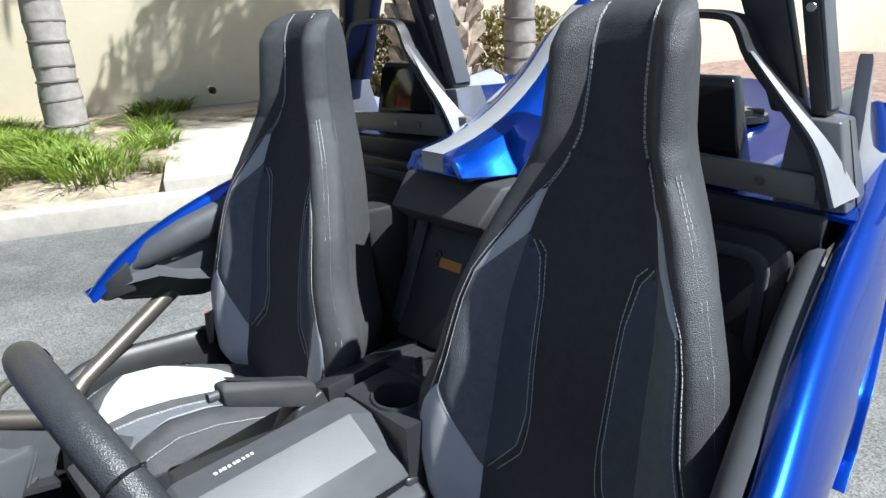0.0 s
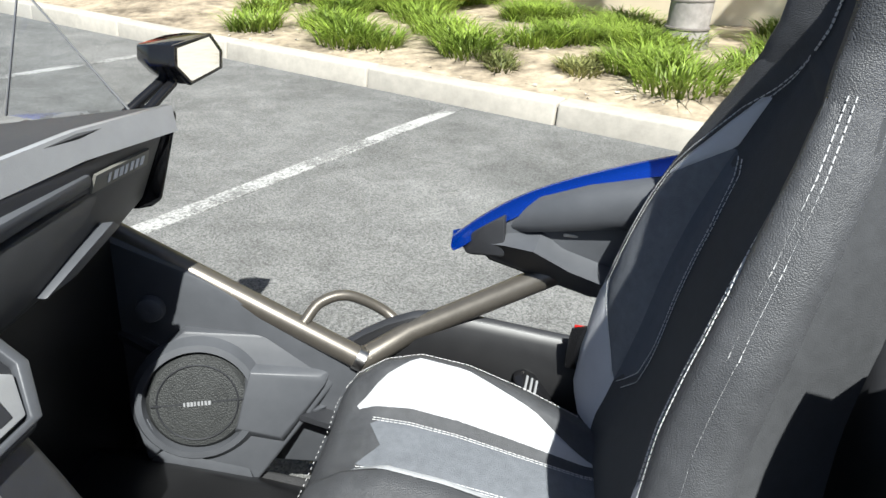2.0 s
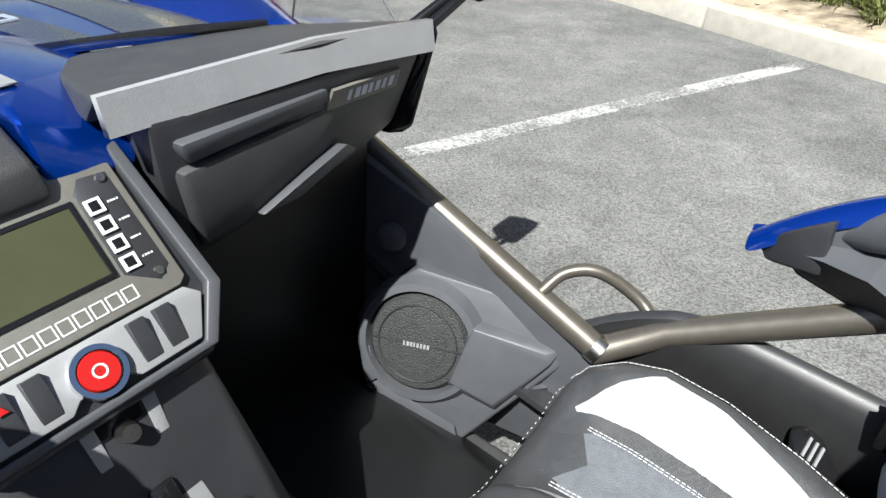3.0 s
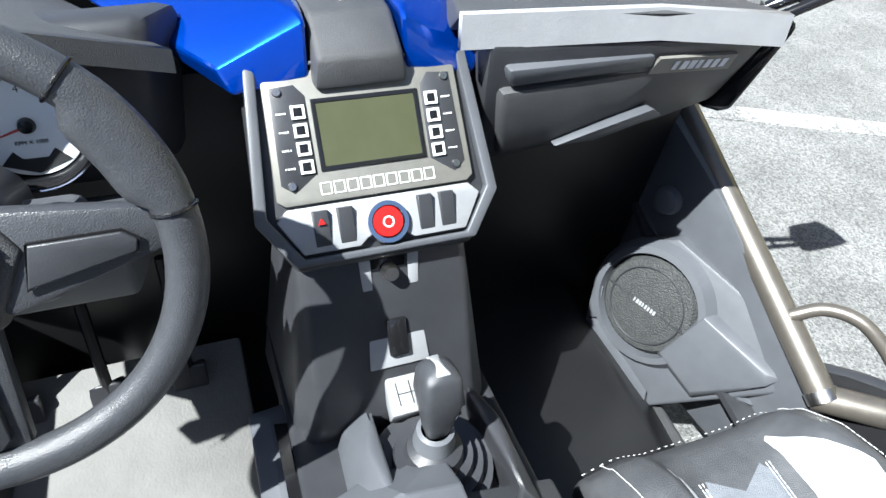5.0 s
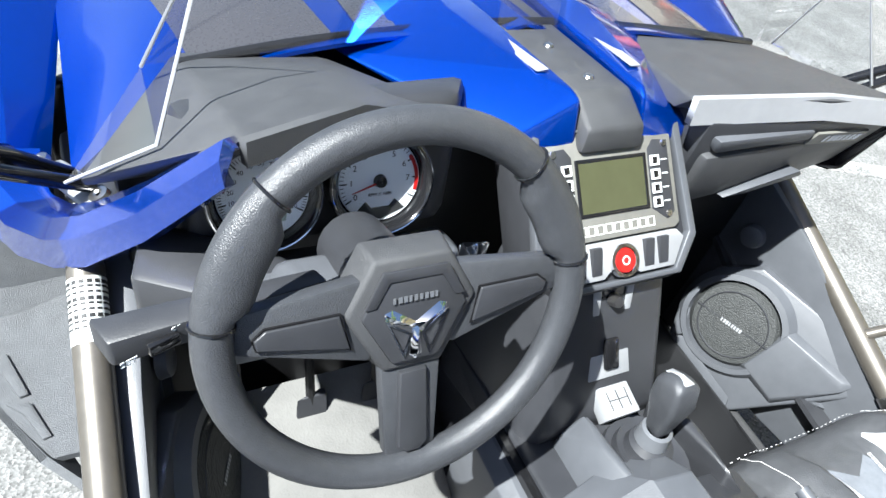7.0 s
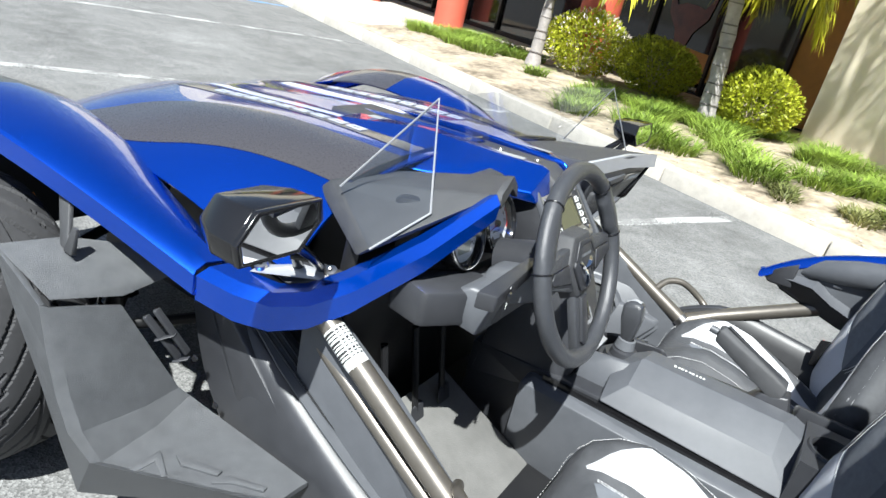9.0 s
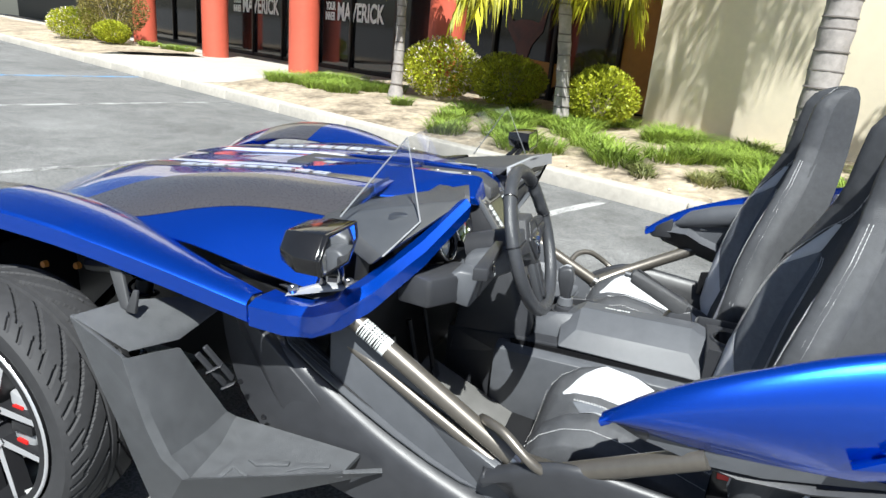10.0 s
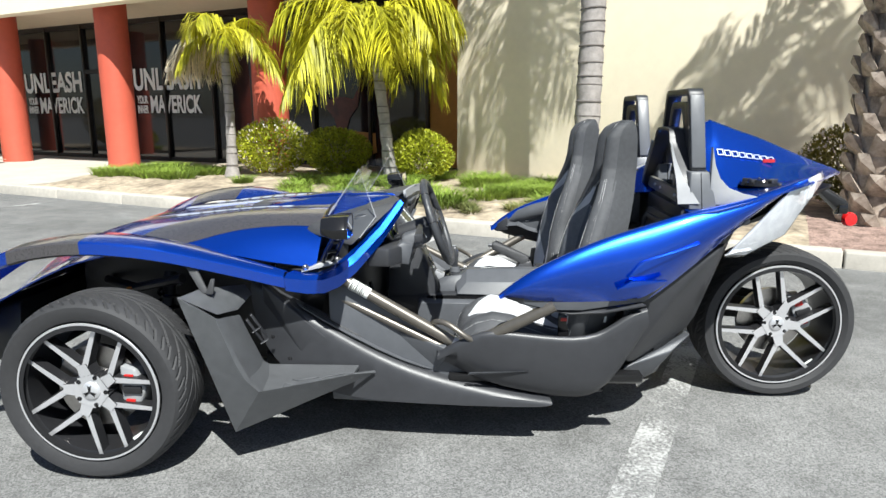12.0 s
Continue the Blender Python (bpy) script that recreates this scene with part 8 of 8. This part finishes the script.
for s in (-1, 1):
    rows = []
    for x, y, zt, zl in FEND:
        b = table(BULGE, x)[0]
        rows.append([(x, (y - 0.050) * s, zt - 0.030), (x, (y - 0.040) * s, zt - 0.004), (x, (y - 0.022) * s, zt + 0.002), (x, (y - 0.005 + 0.15 * b) * s, zt - 0.012), (x, (y + b) * s, zt - (zt - zl) * 0.35), (x, (y + b * 0.8 - 0.008) * s, zt - (zt - zl) * 0.65), (x, (y - 0.04) * s, zl)])
    sheet("rear_fender", rows, BLUE, 0.008, car, "glossy blue rear side fender", 2)
    # arrow crease and blade raised on the fender, in the same blue paint
    for o in ([(1.812, 0.660), (1.99, 0.690), (1.86, 0.690)], [(1.846, 0.700), (1.882, 0.751), (1.90, 0.763), (2.10, 0.822), (2.02, 0.785), (1.90, 0.745)]):
        ys = [table(FEND, x)[0] + 0.95 * table(BULGE, x)[0] for x, z in o]
        part("fender_crease", hull([(x, (y + k) * s, z) for (x, z), y in zip(o, ys) for k in (-0.025, 0.0015)], 0.001), BLUE, car)
    rows = [mir(r, s) for r in ([(2.06, 0.70, 0.905), (2.06, 0.60, 0.945), (2.06, 0.30, 0.93)], [(2.25, 0.665, 0.952), (2.25, 0.54, 0.960), (2.25, 0.26, 0.960)], [(2.45, 0.61, 1.008), (2.45, 0.50, 0.985), (2.45, 0.22, 0.975)], [(2.62, 0.48, 1.035), (2.62, 0.40, 1.005), (2.62, 0.16, 0.99)], [(2.84, 0.16, 1.03), (2.84, 0.10, 1.02), (2.84, 0.05, 1.015)])]
    sheet("rear_deck", rows, BLUE, 0.008, car, "glossy blue rear deck", 1)
    # inner black liner of the fender: panel, rounded arm rest, recess, ledge
    inner = [(1.452, 0.640), (1.53, 0.708), (1.62, 0.755), (1.76, 0.810), (1.90, 0.850), (2.06, 0.885), (2.06, 0.71), (1.93, 0.596), (1.70, 0.570), (1.59, 0.575), (1.48, 0.600), (1.432, 0.628)]
    part("fender_liner", prism([(x, (table(FEND, x)[0] - 0.048) * s, z) for x, z in inner], (0, 0.022 * s, 0), 0.006), PLASTIC_G, car, "slate plastic fender liner")
    part("liner_tip", hull(mir([(1.412, 0.728, 0.626), (1.455, 0.700, 0.668), (1.495, 0.695, 0.696), (1.50, 0.688, 0.62), (1.43, 0.705, 0.610), (1.425, 0.735, 0.632), (1.50, 0.735, 0.69), (1.49, 0.735, 0.60)], s), 0.004), PLASTIC_S, car, "dark pointed tip of the liner")
    rows = []
    for x, y, z, r in ((1.50, 0.722, 0.672, 0.012), (1.545, 0.705, 0.700, 0.030), (1.62, 0.692, 0.725, 0.038), (1.74, 0.672, 0.757, 0.042), (1.88, 0.648, 0.795, 0.044), (2.03, 0.625, 0.835, 0.044)):
        rows.append([(x + 0.25 * r * math.sin(a), (y - r * 0.75 * math.cos(a)) * s, z + r * math.sin(a) * 1.1) for a in (radians(-80 + 20 * k) for k in range(10))])
    part("arm_rest", grid(rows), PLASTIC_G, car, "rounded slate arm rest", 60)
    rows = [mir(r, s) for r in ([(1.445, 0.722, 0.628), (1.450, 0.712, 0.634), (1.452, 0.718, 0.640)], [(1.475, 0.722, 0.600), (1.50, 0.690, 0.643), (1.505, 0.712, 0.655)], [(1.59, 0.712, 0.572), (1.55, 0.662, 0.650), (1.56, 0.702, 0.666)], [(1.66, 0.705, 0.556), (1.61, 0.652, 0.626), (1.60, 0.700, 0.640)], [(1.78, 0.70, 0.562), (1.71, 0.640, 0.600), (1.71, 0.692, 0.612)], [(1.93, 0.69, 0.590), (1.90, 0.635, 0.598), (1.90, 0.685, 0.606)])]
    sheet("liner_ledge", rows, [PLASTIC_S, PLASTIC_G], 0.006, car, "slate ledge along the liner", 0, 20, mats=lambda i, j: j)
    la = part("latch", hull(mir([(1.60, 0.712, 0.695), (1.645, 0.708, 0.705), (1.635, 0.706, 0.668), (1.595, 0.71, 0.664), (1.60, 0.735, 0.695), (1.64, 0.735, 0.67)], s), 0.002), INK, car, "small recessed latch")
    part("latch_hook", box((1.612, 0.700 * s, 0.672), (0.030, 0.016, 0.006), 0.002), STEEL, la)
    part("latch_pin", lathe([(0.0005, 0.01), (0.004, 0.01), (0.004, 0)], frame_at((1.615, 0.707 * s, 0.682), (0, -s, 0.2)), 8, caps=False), STEEL, la)
    # tail lamp: faceted reflector behind a clear lens
    lamp = mir([(2.21, 0.648, 0.765), (2.30, 0.635, 0.845), (2.40, 0.61, 0.955), (2.46, 0.575, 1.012), (2.585, 0.50, 1.052), (2.62, 0.46, 1.02), (2.54, 0.52, 0.955), (2.44, 0.58, 0.83), (2.29, 0.62, 0.762), (2.30, 0.56, 0.78), (2.58, 0.42, 1.0), (2.44, 0.52, 0.86)], s)
    lo = part("tail_lamp", hull(lamp, 0.004), REFLECT, car, "clear faceted tail lamp")
    for k in range(9):
        a, b = Vector(lamp[0]).lerp(Vector(lamp[4]), k / 9), Vector(lamp[8]).lerp(Vector(lamp[6]), (k + 0.6) / 9)
        part("lamp_facet", hull([a + Vector((0, 0.002 * s, 0)), a.lerp(b, 0.9) + Vector((0.004, 0.003 * s, 0)), a + Vector((0.022, 0.006 * s, 0.012)), a.lerp(b, 0.9) + Vector((0.02, 0.006 * s, 0.01)), a - Vector((0, 0.02 * s, 0)), b - Vector((0, 0.02 * s, 0))], 0.001), REFLECT, lo)
    cen = sum((Vector(p) for p in lamp), Vector()) / len(lamp)
    ln = part("lamp_lens", hull([cen + (Vector(p) - cen) * 1.05 for p in lamp], 0.005), LENS, lo, "clear lens")
    ln.visible_shadow = False
    # lower rear body sweeping in to the swing arm
    part("rear_side", hull(mir([(1.86, 0.64, 0.57), (2.08, 0.62, 0.64), (2.22, 0.60, 0.79), (2.27, 0.52, 0.80), (1.88, 0.60, 0.33), (2.013, 0.53, 0.43), (2.20, 0.46, 0.62), (2.26, 0.42, 0.72), (2.20, 0.40, 0.45), (2.17, 0.42, 0.415), (1.95, 0.50, 0.30), (2.0, 0.30, 0.3), (1.90, 0.3, 0.8), (2.28, 0.2, 0.8), (2.2, 0.2, 0.45)], s), 0.015), PLASTIC_S, car, "dark lower rear body side")
    part("rear_lower", hull(mir([(1.90, 0.545, 0.295), (2.09, 0.50, 0.345), (2.18, 0.44, 0.40), (2.19, 0.40, 0.385), (2.04, 0.47, 0.265), (2.03, 0.46, 0.235), (1.88, 0.5, 0.20), (1.88, 0.25, 0.2), (2.1, 0.25, 0.25), (2.18, 0.25, 0.38)], s), 0.010), PLASTIC_G, car, "slate lower rear panel")
    part("swing_arm", hull(mir([(2.1, 0.20, 0.36), (2.70, 0.19, 0.32), (2.1, 0.16, 0.36), (2.70, 0.16, 0.32), (2.1, 0.20, 0.46), (2.70, 0.19, 0.38), (2.1, 0.16, 0.46), (2.70, 0.16, 0.38)], s), 0.01), TUBEB, car, "black swing arm") if s > 0 else None
part("belt_cover", hull([(2.15, 0.19, 0.30), (2.74, 0.19, 0.27), (2.15, 0.19, 0.50), (2.74, 0.19, 0.42), (2.15, 0.23, 0.30), (2.74, 0.23, 0.27), (2.15, 0.23, 0.50)], 0.01), TUBEB, car)
fc = part("fuel_cap", lathe([(0.0005, 0.022), (0.045, 0.022), (0.05, 0.014), (0.075, 0.012), (0.08, 0.0)], Matrix.Translation((2.455, -0.30, 0.985)), 32, caps=False), GLOSS, car, "round black fuel cap")
for k in range(5):
    part("cap_grip", box((2.455 + 0.05 * math.cos(k * 1.257), -0.30 + 0.05 * math.sin(k * 1.257), 1.003), (0.035, 0.01, 0.012), 0.002, Euler((0, 0, k * 1.257)).to_matrix()), PLASTIC_S, fc)
part("tail_under", hull([(2.32, -0.35, 0.80), (2.32, 0.35, 0.80), (2.62, -0.40, 0.97), (2.62, 0.40, 0.97), (2.85, -0.12, 0.97), (2.85, 0.12, 0.97), (2.60, -0.2, 0.85), (2.60, 0.2, 0.85)], 0.02), TUBEB, car, "black tail underside")
SHIFT = Vector((-0.095, 0, 0.040))
pb = part("plate_arm", hull([(2.88, -0.02, 0.93), (2.88, 0.02, 0.93), (3.05, -0.04, 0.84), (3.05, 0.04, 0.84), (3.06, -0.045, 0.77), (3.06, 0.045, 0.77), (2.90, 0, 0.95), (3.06, 0, 0.85)], 0.006), TUBEB, car, "black plate bracket at the tail")
part("reflector", lathe([(0.0005, 0.012), (0.028, 0.010), (0.032, 0.0), (0.032, -0.012)], frame_at((3.055, -0.055, 0.77), (0.1, -1, 0.05)), 28, caps=False), REDLENS, pb, "round red reflector")
part("indicator", hull([(2.98, -0.10, 0.80), (3.02, -0.10, 0.80), (2.98, -0.05, 0.79), (3.02, -0.05, 0.79), (2.98, -0.10, 0.84), (3.02, -0.10, 0.84), (3.0, -0.05, 0.84)], 0.006), GLOSS, pb)
